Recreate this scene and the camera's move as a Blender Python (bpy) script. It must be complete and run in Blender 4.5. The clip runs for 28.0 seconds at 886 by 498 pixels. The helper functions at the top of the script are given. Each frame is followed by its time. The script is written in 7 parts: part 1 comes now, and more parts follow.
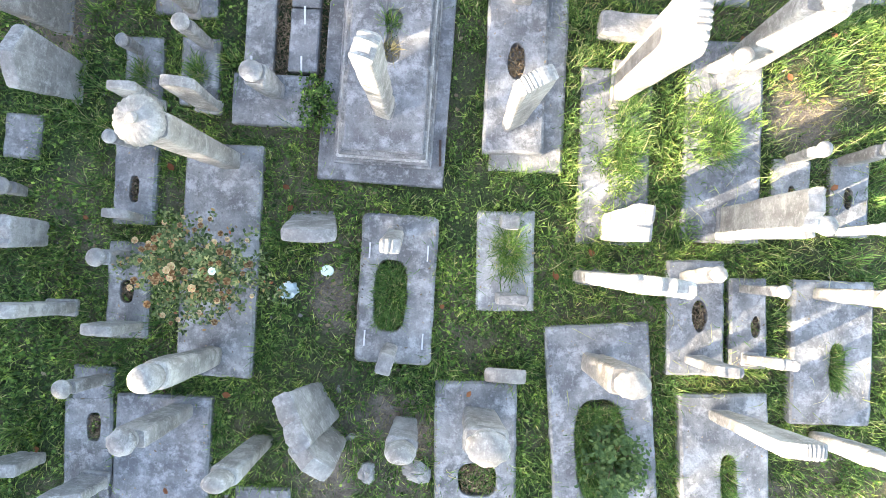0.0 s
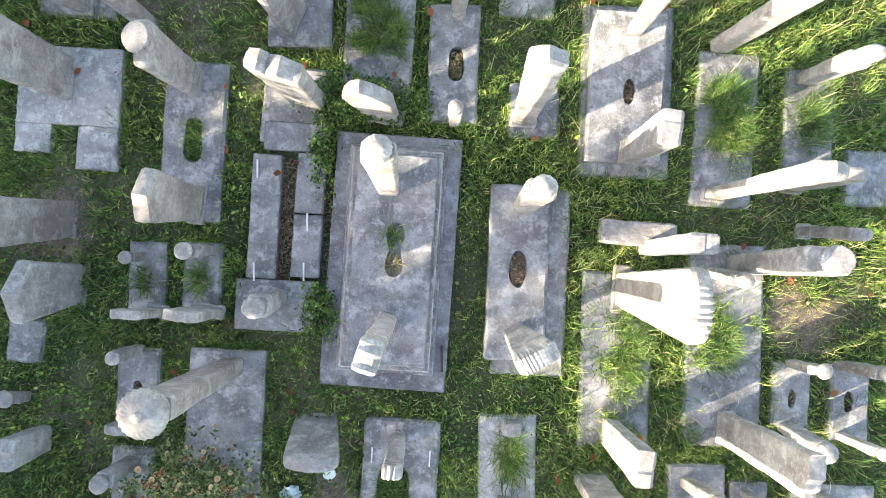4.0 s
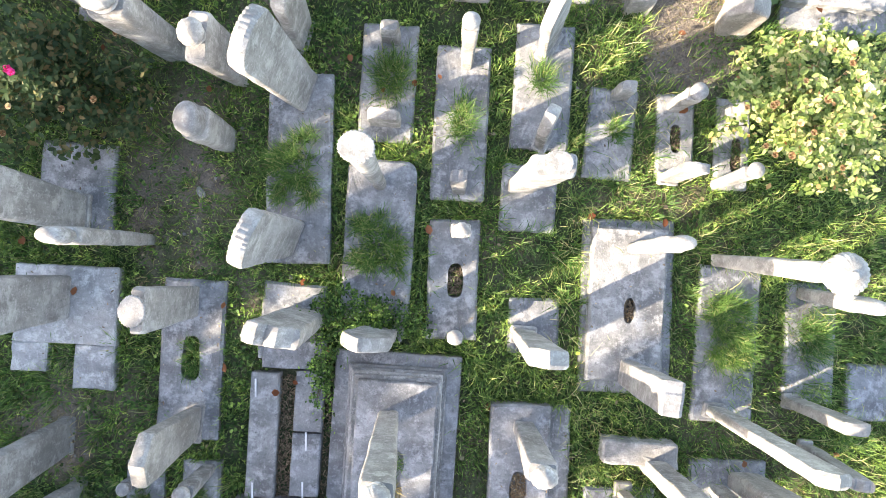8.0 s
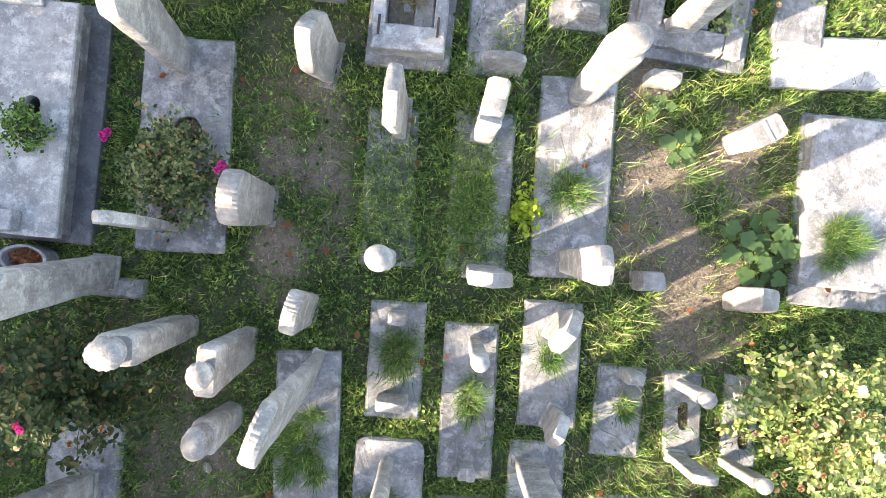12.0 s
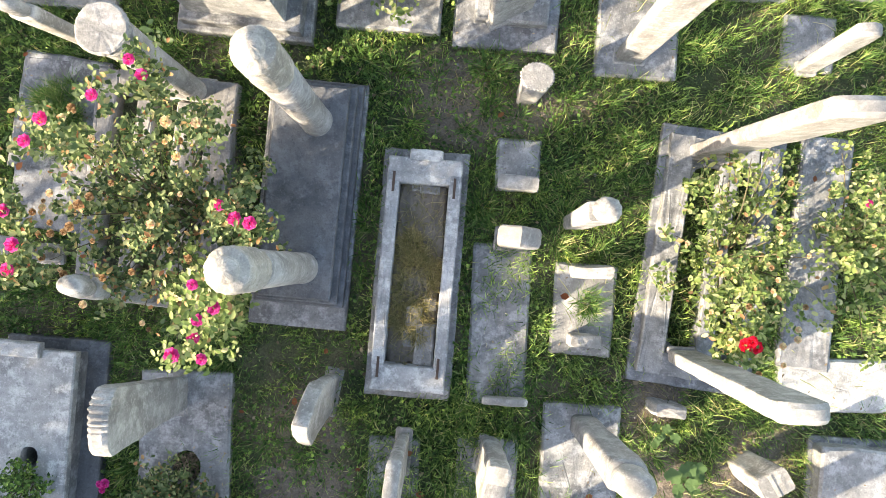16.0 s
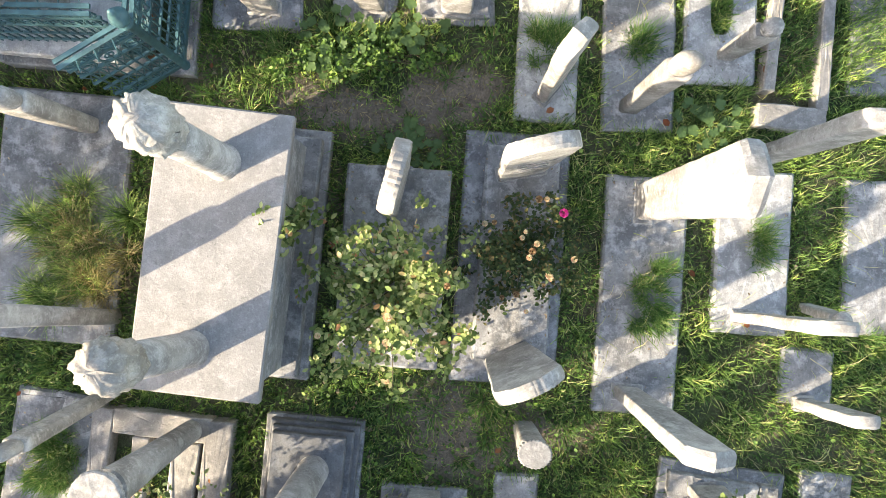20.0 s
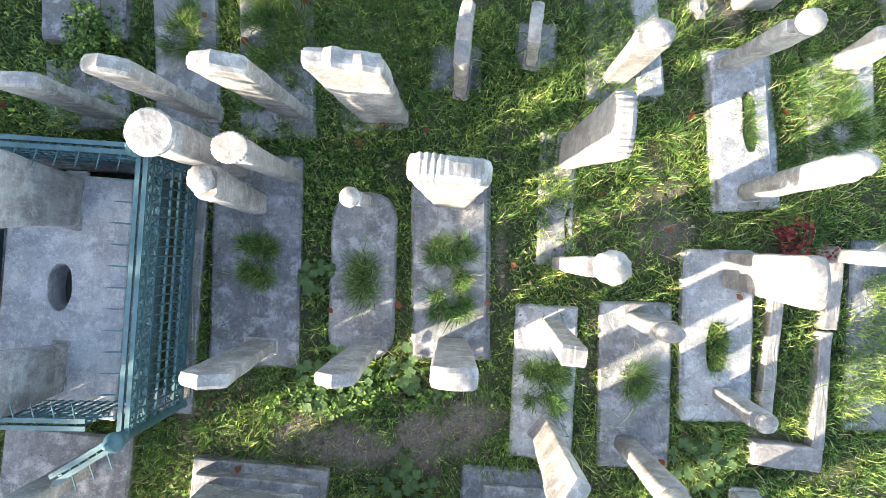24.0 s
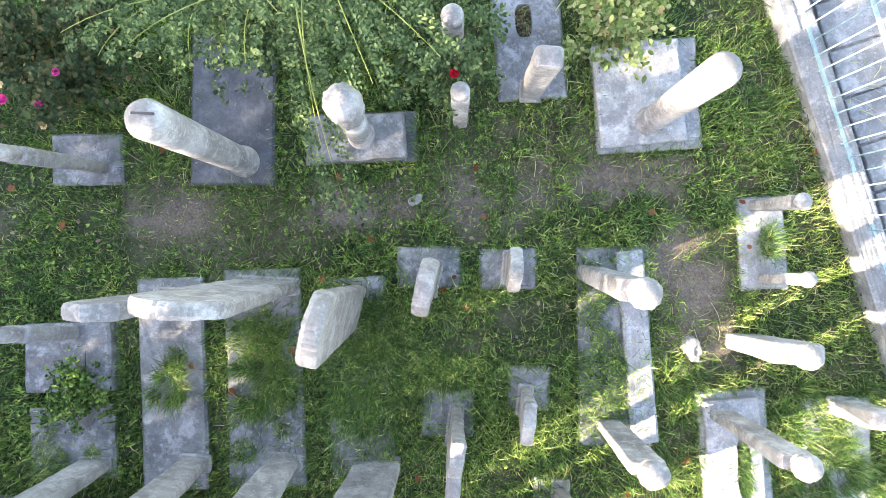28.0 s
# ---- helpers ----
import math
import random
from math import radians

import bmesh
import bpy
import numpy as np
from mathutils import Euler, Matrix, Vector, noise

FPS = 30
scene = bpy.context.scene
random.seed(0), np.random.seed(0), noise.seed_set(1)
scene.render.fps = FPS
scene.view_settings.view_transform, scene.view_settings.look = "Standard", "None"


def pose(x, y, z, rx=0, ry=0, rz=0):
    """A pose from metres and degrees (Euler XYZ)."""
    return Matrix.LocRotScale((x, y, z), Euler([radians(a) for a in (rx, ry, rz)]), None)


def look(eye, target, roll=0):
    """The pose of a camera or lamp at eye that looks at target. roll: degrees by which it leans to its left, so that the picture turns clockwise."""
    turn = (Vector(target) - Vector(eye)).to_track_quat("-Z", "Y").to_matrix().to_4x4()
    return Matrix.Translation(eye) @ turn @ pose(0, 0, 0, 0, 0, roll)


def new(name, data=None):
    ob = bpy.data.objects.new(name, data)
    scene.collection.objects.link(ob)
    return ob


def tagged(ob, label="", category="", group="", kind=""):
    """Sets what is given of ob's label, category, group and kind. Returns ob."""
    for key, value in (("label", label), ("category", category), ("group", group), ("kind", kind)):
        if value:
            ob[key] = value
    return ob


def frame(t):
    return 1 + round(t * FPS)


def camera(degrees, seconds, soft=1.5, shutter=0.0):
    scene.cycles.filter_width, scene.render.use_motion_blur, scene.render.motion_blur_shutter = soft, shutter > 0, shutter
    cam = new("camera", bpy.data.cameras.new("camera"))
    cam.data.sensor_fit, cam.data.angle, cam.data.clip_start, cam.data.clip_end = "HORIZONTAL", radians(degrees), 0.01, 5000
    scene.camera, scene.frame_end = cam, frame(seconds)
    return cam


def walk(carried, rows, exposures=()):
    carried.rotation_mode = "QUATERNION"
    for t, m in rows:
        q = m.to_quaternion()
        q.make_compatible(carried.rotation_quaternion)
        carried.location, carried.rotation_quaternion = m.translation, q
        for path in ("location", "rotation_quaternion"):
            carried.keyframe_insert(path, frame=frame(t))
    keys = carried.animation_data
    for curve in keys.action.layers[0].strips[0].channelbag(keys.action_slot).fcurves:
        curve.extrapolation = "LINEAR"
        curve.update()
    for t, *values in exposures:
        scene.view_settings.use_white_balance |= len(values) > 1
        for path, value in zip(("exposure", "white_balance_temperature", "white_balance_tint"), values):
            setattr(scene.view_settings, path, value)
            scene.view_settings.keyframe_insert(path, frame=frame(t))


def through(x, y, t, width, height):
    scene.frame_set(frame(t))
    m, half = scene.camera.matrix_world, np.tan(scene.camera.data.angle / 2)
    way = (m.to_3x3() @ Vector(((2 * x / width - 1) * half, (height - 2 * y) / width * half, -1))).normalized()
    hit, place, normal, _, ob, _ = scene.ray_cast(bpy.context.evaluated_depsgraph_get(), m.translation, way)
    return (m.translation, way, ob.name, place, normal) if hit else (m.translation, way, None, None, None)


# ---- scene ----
cam = camera(62.2, 28.0, 0.8)
PATH = [
    (0.0, -0.000, 0.000, 6.150, 0.01, -0.31, 0.00),
    (0.5, -0.005, 0.204, 6.153, -0.00, -0.30, -0.01),
    (1.0, -0.010, 0.422, 6.157, 0.07, -0.28, -0.01),
    (1.5, -0.016, 0.629, 6.162, 0.08, -0.25, -0.01),
    (2.0, -0.019, 0.846, 6.167, 0.15, -0.23, -0.02),
    (2.5, -0.020, 1.050, 6.171, 0.15, -0.22, -0.03),
    (3.0, -0.020, 1.267, 6.174, 0.21, -0.22, -0.04),
    (3.5, -0.016, 1.471, 6.176, 0.21, -0.25, -0.04),
    (5.5, -0.007, 2.319, 6.177, 0.13, -0.38, -0.02),
    (6.0, -0.010, 2.542, 6.166, 0.06, -0.30, -0.06),
    (6.5, -0.008, 2.762, 6.154, -0.03, -0.27, -0.09),
    (7.0, -0.003, 3.000, 6.145, -0.03, -0.29, -0.12),
    (7.5, -0.001, 3.237, 6.141, -0.05, -0.30, -0.16),
    (8.0, -0.003, 3.492, 6.142, 0.01, -0.31, -0.19),
    (8.5, -0.009, 3.737, 6.145, -0.04, -0.30, -0.21),
    (9.0, -0.022, 4.000, 6.149, -0.06, -0.27, -0.20),
    (9.5, -0.034, 4.263, 6.150, -0.16, -0.25, -0.18),
    (10.0, -0.043, 4.555, 6.153, -0.15, -0.29, -0.15),
    (10.5, -0.048, 4.843, 6.152, -0.22, -0.35, -0.13),
    (11.0, -0.051, 5.156, 6.148, -0.17, -0.37, -0.10),
    (11.5, -0.054, 5.461, 6.142, -0.18, -0.34, -0.07),
    (12.0, -0.054, 5.791, 6.133, -0.07, -0.27, -0.05),
    (12.5, -0.049, 6.102, 6.125, -0.08, -0.22, -0.04),
    (14.5, -0.004, 7.404, 6.070, 0.09, 0.32, -0.36),
    (15.0, 0.003, 7.763, 6.068, 0.19, 0.35, -0.57),
    (15.5, 0.012, 8.103, 6.065, 0.17, 0.31, -0.74),
    (16.0, 0.017, 8.458, 6.063, 0.23, 0.24, -0.85),
    (16.5, 0.019, 8.791, 6.060, 0.17, 0.15, -0.91),
    (17.0, 0.021, 9.146, 6.052, 0.24, 0.04, -0.94),
    (17.5, 0.021, 9.481, 6.041, 0.18, -0.05, -0.97),
    (18.0, 0.022, 9.835, 6.033, 0.22, -0.11, -0.98),
    (18.5, 0.024, 10.171, 6.028, 0.14, -0.15, -0.98),
    (19.0, 0.030, 10.516, 6.029, 0.10, -0.16, -0.97),
    (19.5, 0.040, 10.861, 6.034, 0.08, -0.11, -0.98),
    (20.0, 0.057, 11.205, 6.041, 0.10, -0.06, -0.97),
    (20.5, 0.077, 11.547, 6.049, 0.12, 0.01, -0.97),
    (21.0, 0.097, 11.890, 6.058, 0.16, 0.10, -0.97),
    (21.5, 0.119, 12.233, 6.064, 0.19, 0.17, -0.97),
    (23.5, 0.166, 13.592, 6.073, 0.25, 0.29, -1.11),
    (24.0, 0.177, 13.927, 6.065, 0.29, 0.27, -1.16),
    (24.5, 0.188, 14.261, 6.057, 0.32, 0.27, -1.20),
    (25.0, 0.200, 14.598, 6.047, 0.36, 0.24, -1.23),
    (25.5, 0.210, 14.940, 6.038, 0.37, 0.23, -1.27),
    (26.0, 0.218, 15.289, 6.027, 0.37, 0.25, -1.35),
    (26.5, 0.233, 15.645, 6.016, 0.37, 0.15, -1.44),
    (27.0, 0.246, 15.998, 6.008, 0.37, 0.04, -1.53),
    (27.5, 0.256, 16.356, 6.003, 0.41, -0.07, -1.61),
    (28.0, 0.265, 16.718, 5.999, 0.49, -0.19, -1.69),
]
walk(cam, [(t, pose(x, y, z, rx, ry, rz)) for t, x, y, z, rx, ry, rz in PATH], [(0.0, 3.20, 7600.0, 11.0), (5.0, 2.77, 7850.0, 11.0), (9.0, 2.89, 7550.0, 14.0), (12.0, 2.81, 7700.0, 15.0), (14.8, 2.67, 7900.0, 12.0), (17.0, 2.37, 7900.0, 10.0), (20.5, 2.39, 7900.0, 10.0), (24.0, 2.74, 7300.0, 10.0), (26.0, 2.97, 7450.0, 14.0), (28.0, 3.23, 7600.0, 15.0)])

# ---- light ----
SUN_AZ = radians(204.0)   # where the low sun stands, counted from +x
SUN_EL = radians(24.0)
world = bpy.data.worlds.new("sky")
scene.world = world
world.use_nodes = True
wn = world.node_tree
sky = wn.nodes.new("ShaderNodeTexSky")
sky.sky_type = "NISHITA"
sky.sun_disc = False
sky.sun_elevation = SUN_EL
sky.sun_rotation = radians(90.0) - SUN_AZ
sky.air_density, sky.dust_density, sky.ozone_density = 1.0, 1.5, 1.0
wn.links.new(sky.outputs[0], wn.nodes["Background"].inputs[0])
wn.nodes["Background"].inputs[1].default_value = 0.145
sun_lamp = bpy.data.lights.new("sun", "SUN")
sun_lamp.energy, sun_lamp.angle, sun_lamp.color = 3.55, radians(0.6), (1.0, 0.92, 0.79)
sun = new("sun", sun_lamp)
sun.matrix_world = look((0, 0, 0), (-math.cos(SUN_AZ) * math.cos(SUN_EL), -math.sin(SUN_AZ) * math.cos(SUN_EL), -math.sin(SUN_EL)))

# ---- materials ----


def material(name, rough=0.8):
    m = bpy.data.materials.new(name)
    m.use_nodes = True
    b = m.node_tree.nodes["Principled BSDF"]
    b.inputs["Roughness"].default_value = rough
    return m, m.node_tree, b


def coords(nt, source="Object", offset=True):
    tc = nt.nodes.new("ShaderNodeTexCoord")
    if not offset:
        return tc.outputs[source]
    info = nt.nodes.new("ShaderNodeObjectInfo")
    mul = nt.nodes.new("ShaderNodeMath")
    mul.operation, mul.inputs[1].default_value = "MULTIPLY", 37.0
    nt.links.new(info.outputs["Random"], mul.inputs[0])
    add = nt.nodes.new("ShaderNodeVectorMath")
    nt.links.new(tc.outputs[source], add.inputs[0])
    nt.links.new(mul.outputs[0], add.inputs[1])
    return add.outputs[0]


def noise_node(nt, vec, scale, detail=6.0, rough=0.6, stretch=None):
    if stretch:
        mp = nt.nodes.new("ShaderNodeMapping")
        mp.inputs["Scale"].default_value = stretch
        nt.links.new(vec, mp.inputs["Vector"])
        vec = mp.outputs[0]
    n = nt.nodes.new("ShaderNodeTexNoise")
    n.inputs["Scale"].default_value, n.inputs["Detail"].default_value, n.inputs["Roughness"].default_value = scale, detail, rough
    nt.links.new(vec, n.inputs["Vector"])
    return n.outputs["Fac"]


def ramp(nt, fac, stops):
    r = nt.nodes.new("ShaderNodeValToRGB")
    while len(r.color_ramp.elements) < len(stops):
        r.color_ramp.elements.new(0.5)
    for e, (p, c) in zip(r.color_ramp.elements, stops):
        e.position, e.color = p, (*c, 1) if len(c) == 3 else c
    nt.links.new(fac, r.inputs[0])
    return r.outputs[0]


def mix(nt, fac, a, b, mode="MIX"):
    m = nt.nodes.new("ShaderNodeMix")
    m.data_type, m.blend_type = "RGBA", mode
    for value, slot in ((fac, 0), (a, 6), (b, 7)):
        if isinstance(value, (int, float)):
            m.inputs[slot].default_value = value
        elif isinstance(value, tuple):
            m.inputs[slot].default_value = (*value, 1)
        else:
            nt.links.new(value, m.inputs[slot])
    return m.outputs[2]


def bump(nt, b, height, strength=0.4, distance=0.01):
    n = nt.nodes.new("ShaderNodeBump")
    n.inputs["Strength"].default_value, n.inputs["Distance"].default_value = strength, distance
    nt.links.new(height, n.inputs["Height"])
    nt.links.new(n.outputs[0], b.inputs["Normal"])


def stone_material(name, dark, light, stain, amount=0.5, rough=0.72, streak=None, bloom_by=1.55, bloom=0.75, crust=0.0):
    m, nt, b = material(name, rough)
    v = coords(nt)
    col = ramp(nt, noise_node(nt, v, 3.4, 9, 0.66), [(0.40, dark), (0.58, light)])
    cloud = ramp(nt, noise_node(nt, v, 7.0, 6, 0.7, streak), [(0.42, (0, 0, 0)), (0.72, (1, 1, 1))])
    soft = nt.nodes.new("ShaderNodeMath")
    soft.operation, soft.inputs[1].default_value = "MULTIPLY", amount
    nt.links.new(cloud, soft.inputs[0])
    col = mix(nt, soft.outputs[0], col, stain)
    pale = ramp(nt, noise_node(nt, v, 7.5, 10, 0.72), [(0.50, (0, 0, 0)), (0.62, (bloom, bloom, bloom))])
    col = mix(nt, pale, col, tuple(min(0.72, c * bloom_by) for c in light))
    spots = ramp(nt, noise_node(nt, v, 24.0, 8, 0.75), [(0.57, (0, 0, 0)), (0.67, (0.75, 0.75, 0.75))])
    col = mix(nt, spots, col, tuple(c * 0.62 for c in dark))
    grain = ramp(nt, noise_node(nt, v, 90.0, 3, 0.7), [(0.3, (0.84, 0.84, 0.84)), (0.7, (1.12, 1.12, 1.12))])
    col = mix(nt, 1.0, col, grain, "MULTIPLY")
    # pale scratches and runs, and dark lichen spots
    scratch = ramp(nt, noise_node(nt, v, 5.0, 8, 0.75, (7.0, 0.8, 1.0)), [(0.57, (0, 0, 0)), (0.66, (0.35, 0.35, 0.35))])
    col = mix(nt, scratch, col, tuple(min(0.7, c * 1.35) for c in light))
    chalk = ramp(nt, noise_node(nt, v, 33.0, 6, 0.65), [(0.56, (0, 0, 0)), (0.66, (0.5, 0.5, 0.5))])
    col = mix(nt, chalk, col, tuple(min(0.7, c * 1.45) for c in light))
    lichen = ramp(nt, noise_node(nt, v, 46.0, 5, 0.6), [(0.66, (0, 0, 0)), (0.72, (0.55, 0.55, 0.55))])
    col = mix(nt, lichen, col, tuple(c * 0.45 for c in dark))
    if crust:  # grey lichen on upper faces, which also dims overbright sunlit tops in the colour
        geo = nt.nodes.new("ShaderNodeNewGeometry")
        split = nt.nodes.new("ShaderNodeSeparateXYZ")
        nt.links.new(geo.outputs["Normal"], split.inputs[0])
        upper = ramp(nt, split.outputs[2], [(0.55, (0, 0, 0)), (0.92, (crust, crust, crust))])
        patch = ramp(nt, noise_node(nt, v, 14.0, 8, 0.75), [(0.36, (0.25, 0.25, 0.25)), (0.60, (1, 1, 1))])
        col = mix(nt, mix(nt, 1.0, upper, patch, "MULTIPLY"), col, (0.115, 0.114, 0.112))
    info = nt.nodes.new("ShaderNodeObjectInfo")
    tone = ramp(nt, info.outputs["Random"], [(0.0, (0.86, 0.87, 0.90)), (1.0, (1.10, 1.08, 1.04))])
    col = mix(nt, 1.0, col, tone, "MULTIPLY")
    nt.links.new(col, b.inputs["Base Color"])
    bump(nt, b, noise_node(nt, v, 38.0, 8, 0.7), 0.35, 0.012)
    return m


SLAB = stone_material("grey_marble", (0.100, 0.104, 0.112), (0.208, 0.212, 0.218), (0.080, 0.078, 0.075), 0.6, bloom_by=1.7, bloom=0.72)
DARK = stone_material("dark_marble_and_groove_shade", (0.045, 0.050, 0.060), (0.088, 0.094, 0.106), (0.13, 0.127, 0.12), 0.3)
PALE = stone_material("pale_marble", (0.19, 0.198, 0.207), (0.315, 0.32, 0.323), (0.12, 0.118, 0.115), 0.5)
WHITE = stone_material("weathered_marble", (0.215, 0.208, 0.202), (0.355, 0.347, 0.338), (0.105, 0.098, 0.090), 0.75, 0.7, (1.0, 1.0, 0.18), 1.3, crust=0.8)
# pale marble made brighter, to put the sun on the fenced lid into its colour
LIDSTONE = stone_material("sunlit_pale_marble", (0.265, 0.27, 0.282), (0.42, 0.425, 0.43), (0.17, 0.168, 0.165), 0.5, bloom_by=1.3)
TOPSTONE = stone_material("smooth_marble", (0.172, 0.168, 0.167), (0.212, 0.207, 0.205), (0.155, 0.150, 0.147), 0.5, bloom_by=1.25)
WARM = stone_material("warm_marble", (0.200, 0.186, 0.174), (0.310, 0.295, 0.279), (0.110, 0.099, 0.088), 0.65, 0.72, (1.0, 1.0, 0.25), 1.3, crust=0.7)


def soil_material():
    m, nt, b = material("soil_and_moss", 0.95)
    v = coords(nt, "Object", False)
    earth = ramp(nt, noise_node(nt, v, 1.4, 10, 0.7), [(0.33, (0.120, 0.094, 0.074)), (0.66, (0.36, 0.295, 0.245))])
    moss = ramp(nt, noise_node(nt, v, 30.0, 8, 0.75), [(0.3, (0.016, 0.030, 0.010)), (0.75, (0.060, 0.098, 0.033))])
    where = ramp(nt, noise_node(nt, v, 0.8, 6, 0.65), [(0.44, (1, 1, 1)), (0.66, (0.4, 0.4, 0.4))])
    col = mix(nt, where, earth, moss)
    worn = nt.nodes.new("ShaderNodeAttribute")
    worn.attribute_name = "worn"
    ragged = nt.nodes.new("ShaderNodeMath")
    ragged.operation = "MULTIPLY_ADD"
    ragged.inputs[1].default_value = 1.3
    nt.links.new(worn.outputs["Fac"], ragged.inputs[0])
    nt.links.new(ramp(nt, noise_node(nt, v, 7.0, 7, 0.7), [(0.3, (0.0, 0.0, 0.0)), (0.7, (0.35, 0.35, 0.35))]), ragged.inputs[2])
    dust = ramp(nt, noise_node(nt, v, 11.0, 9, 0.75), [(0.3, (0.105, 0.088, 0.074)), (0.7, (0.255, 0.222, 0.195))])
    col = mix(nt, ramp(nt, ragged.outputs[0], [(0.42, (0, 0, 0)), (0.72, (1, 1, 1))]), col, dust)
    crumbs = ramp(nt, noise_node(nt, v, 60.0, 4, 0.8), [(0.3, (0.45, 0.43, 0.40)), (0.7, (1.4, 1.36, 1.3))])
    col = mix(nt, 1.0, col, crumbs, "MULTIPLY")
    nt.links.new(col, b.inputs["Base Color"])
    bump(nt, b, noise_node(nt, v, 28.0, 8, 0.75), 0.9, 0.04)
    return m


SOIL = soil_material()


def turf_material():
    m, nt, b = material("worn_turf", 0.95)
    v = coords(nt, "Object", False)
    green = ramp(nt, noise_node(nt, v, 14.0, 9, 0.75), [(0.3, (0.030, 0.055, 0.018)), (0.7, (0.11, 0.16, 0.055))])
    dry = ramp(nt, noise_node(nt, v, 9.0, 8, 0.7), [(0.3, (0.10, 0.09, 0.05)), (0.7, (0.21, 0.18, 0.11))])
    col = mix(nt, ramp(nt, noise_node(nt, v, 0.35, 7, 0.65), [(0.45, (0, 0, 0)), (0.7, (0.7, 0.7, 0.7))]), green, dry)
    nt.links.new(col, b.inputs["Base Color"])
    bump(nt, b, noise_node(nt, v, 40.0, 8, 0.8), 1.0, 0.06)
    return m


TURF = turf_material()


def leaf_material(name, stops, rough=0.55, shine=0.25, through=0.42, patchy=False):
    m, nt, b = material(name, rough)
    g = nt.nodes.new("ShaderNodeNewGeometry")
    col = ramp(nt, g.outputs["Random Per Island"], stops)
    v = coords(nt, "Object", False)
    tone = ramp(nt, noise_node(nt, v, 2.2, 4, 0.6), [(0.3, (0.72, 0.78, 0.8)), (0.7, (1.2, 1.12, 0.95))])
    col = mix(nt, 1.0, col, tone, "MULTIPLY")
    if patchy:  # neighbouring clumps differ in age and colour
        clump = ramp(nt, noise_node(nt, v, 10.0, 3, 0.6), [(0.34, (0.42, 0.50, 0.52)), (0.52, (1.0, 1.0, 1.0)), (0.66, (1.75, 1.55, 1.35))])
        col = mix(nt, 1.0, col, clump, "MULTIPLY")
        fleck = ramp(nt, noise_node(nt, v, 26.0, 2, 0.5), [(0.36, (0.58, 0.62, 0.62)), (0.50, (0.98, 0.98, 0.98)), (0.64, (1.65, 1.55, 1.40))])
        col = mix(nt, 1.0, col, fleck, "MULTIPLY")
    nt.links.new(col, b.inputs["Base Color"])
    b.inputs["Specular IOR Level"].default_value = shine
    tr = nt.nodes.new("ShaderNodeBsdfTranslucent")
    nt.links.new(col, tr.inputs["Color"])
    ms = nt.nodes.new("ShaderNodeMixShader")
    ms.inputs[0].default_value = through
    out = nt.nodes["Material Output"]
    nt.links.new(b.outputs[0], ms.inputs[1])
    nt.links.new(tr.outputs[0], ms.inputs[2])
    nt.links.new(ms.outputs[0], out.inputs["Surface"])
    return m


GRASS = leaf_material("grass_blades", [(0.0, (0.064, 0.124, 0.036)), (0.40, (0.136, 0.240, 0.068)), (0.75, (0.220, 0.345, 0.108)), (0.94, (0.33, 0.42, 0.16)), (1.0, (0.54, 0.50, 0.31))], patchy=True)
TUFT = leaf_material("tuft_blades", [(0.0, (0.040, 0.100, 0.028)), (0.5, (0.10, 0.21, 0.055)), (0.86, (0.20, 0.31, 0.10)), (1.0, (0.44, 0.40, 0.22))])
DRYGRASS = leaf_material("dry_grass", [(0.0, (0.12, 0.13, 0.045)), (0.45, (0.27, 0.235, 0.11)), (1.0, (0.47, 0.39, 0.23))])
STRAWGREEN = leaf_material("straw_blades", [(0.0, (0.22, 0.27, 0.09)), (0.5, (0.40, 0.41, 0.19)), (1.0, (0.60, 0.54, 0.33))])
CLOVER = leaf_material("ground_leaves", [(0.0, (0.032, 0.075, 0.020)), (0.6, (0.10, 0.20, 0.05)), (1.0, (0.22, 0.34, 0.10))], patchy=True)
MALLOW = leaf_material("mallow_leaves", [(0.0, (0.050, 0.105, 0.042)), (1.0, (0.115, 0.19, 0.075))])
ROSELEAF = leaf_material("rose_leaves", [(0.0, (0.036, 0.070, 0.028)), (0.45, (0.115, 0.172, 0.072)), (0.78, (0.235, 0.285, 0.135)), (0.90, (0.36, 0.37, 0.20)), (0.96, (0.40, 0.26, 0.12)), (1.0, (0.36, 0.13, 0.08))])
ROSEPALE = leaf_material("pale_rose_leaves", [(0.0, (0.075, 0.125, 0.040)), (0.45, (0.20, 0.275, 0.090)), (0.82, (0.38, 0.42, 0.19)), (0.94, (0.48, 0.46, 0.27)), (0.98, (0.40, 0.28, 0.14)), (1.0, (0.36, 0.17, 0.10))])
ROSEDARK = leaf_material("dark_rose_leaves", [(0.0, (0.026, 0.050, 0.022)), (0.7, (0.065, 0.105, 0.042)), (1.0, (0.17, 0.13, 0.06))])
LIME = leaf_material("lime_leaves", [(0.0, (0.20, 0.31, 0.02)), (1.0, (0.40, 0.50, 0.06))])
RAMBLER = leaf_material("rambler_leaves", [(0.0, (0.030, 0.062, 0.026)), (0.5, (0.085, 0.145, 0.058)), (0.85, (0.17, 0.245, 0.10)), (1.0, (0.33, 0.39, 0.17))])
CYPRESS = leaf_material("tree_leaves", [(0.0, (0.03, 0.06, 0.015)), (1.0, (0.08, 0.13, 0.03))])
PINK = leaf_material("pink_petals", [(0.0, (0.55, 0.015, 0.20)), (1.0, (0.80, 0.11, 0.42))], 0.6, 0.1)
CRIMSON = leaf_material("crimson_petals", [(0.0, (0.50, 0.01, 0.03)), (1.0, (0.75, 0.02, 0.07))], 0.6, 0.1)
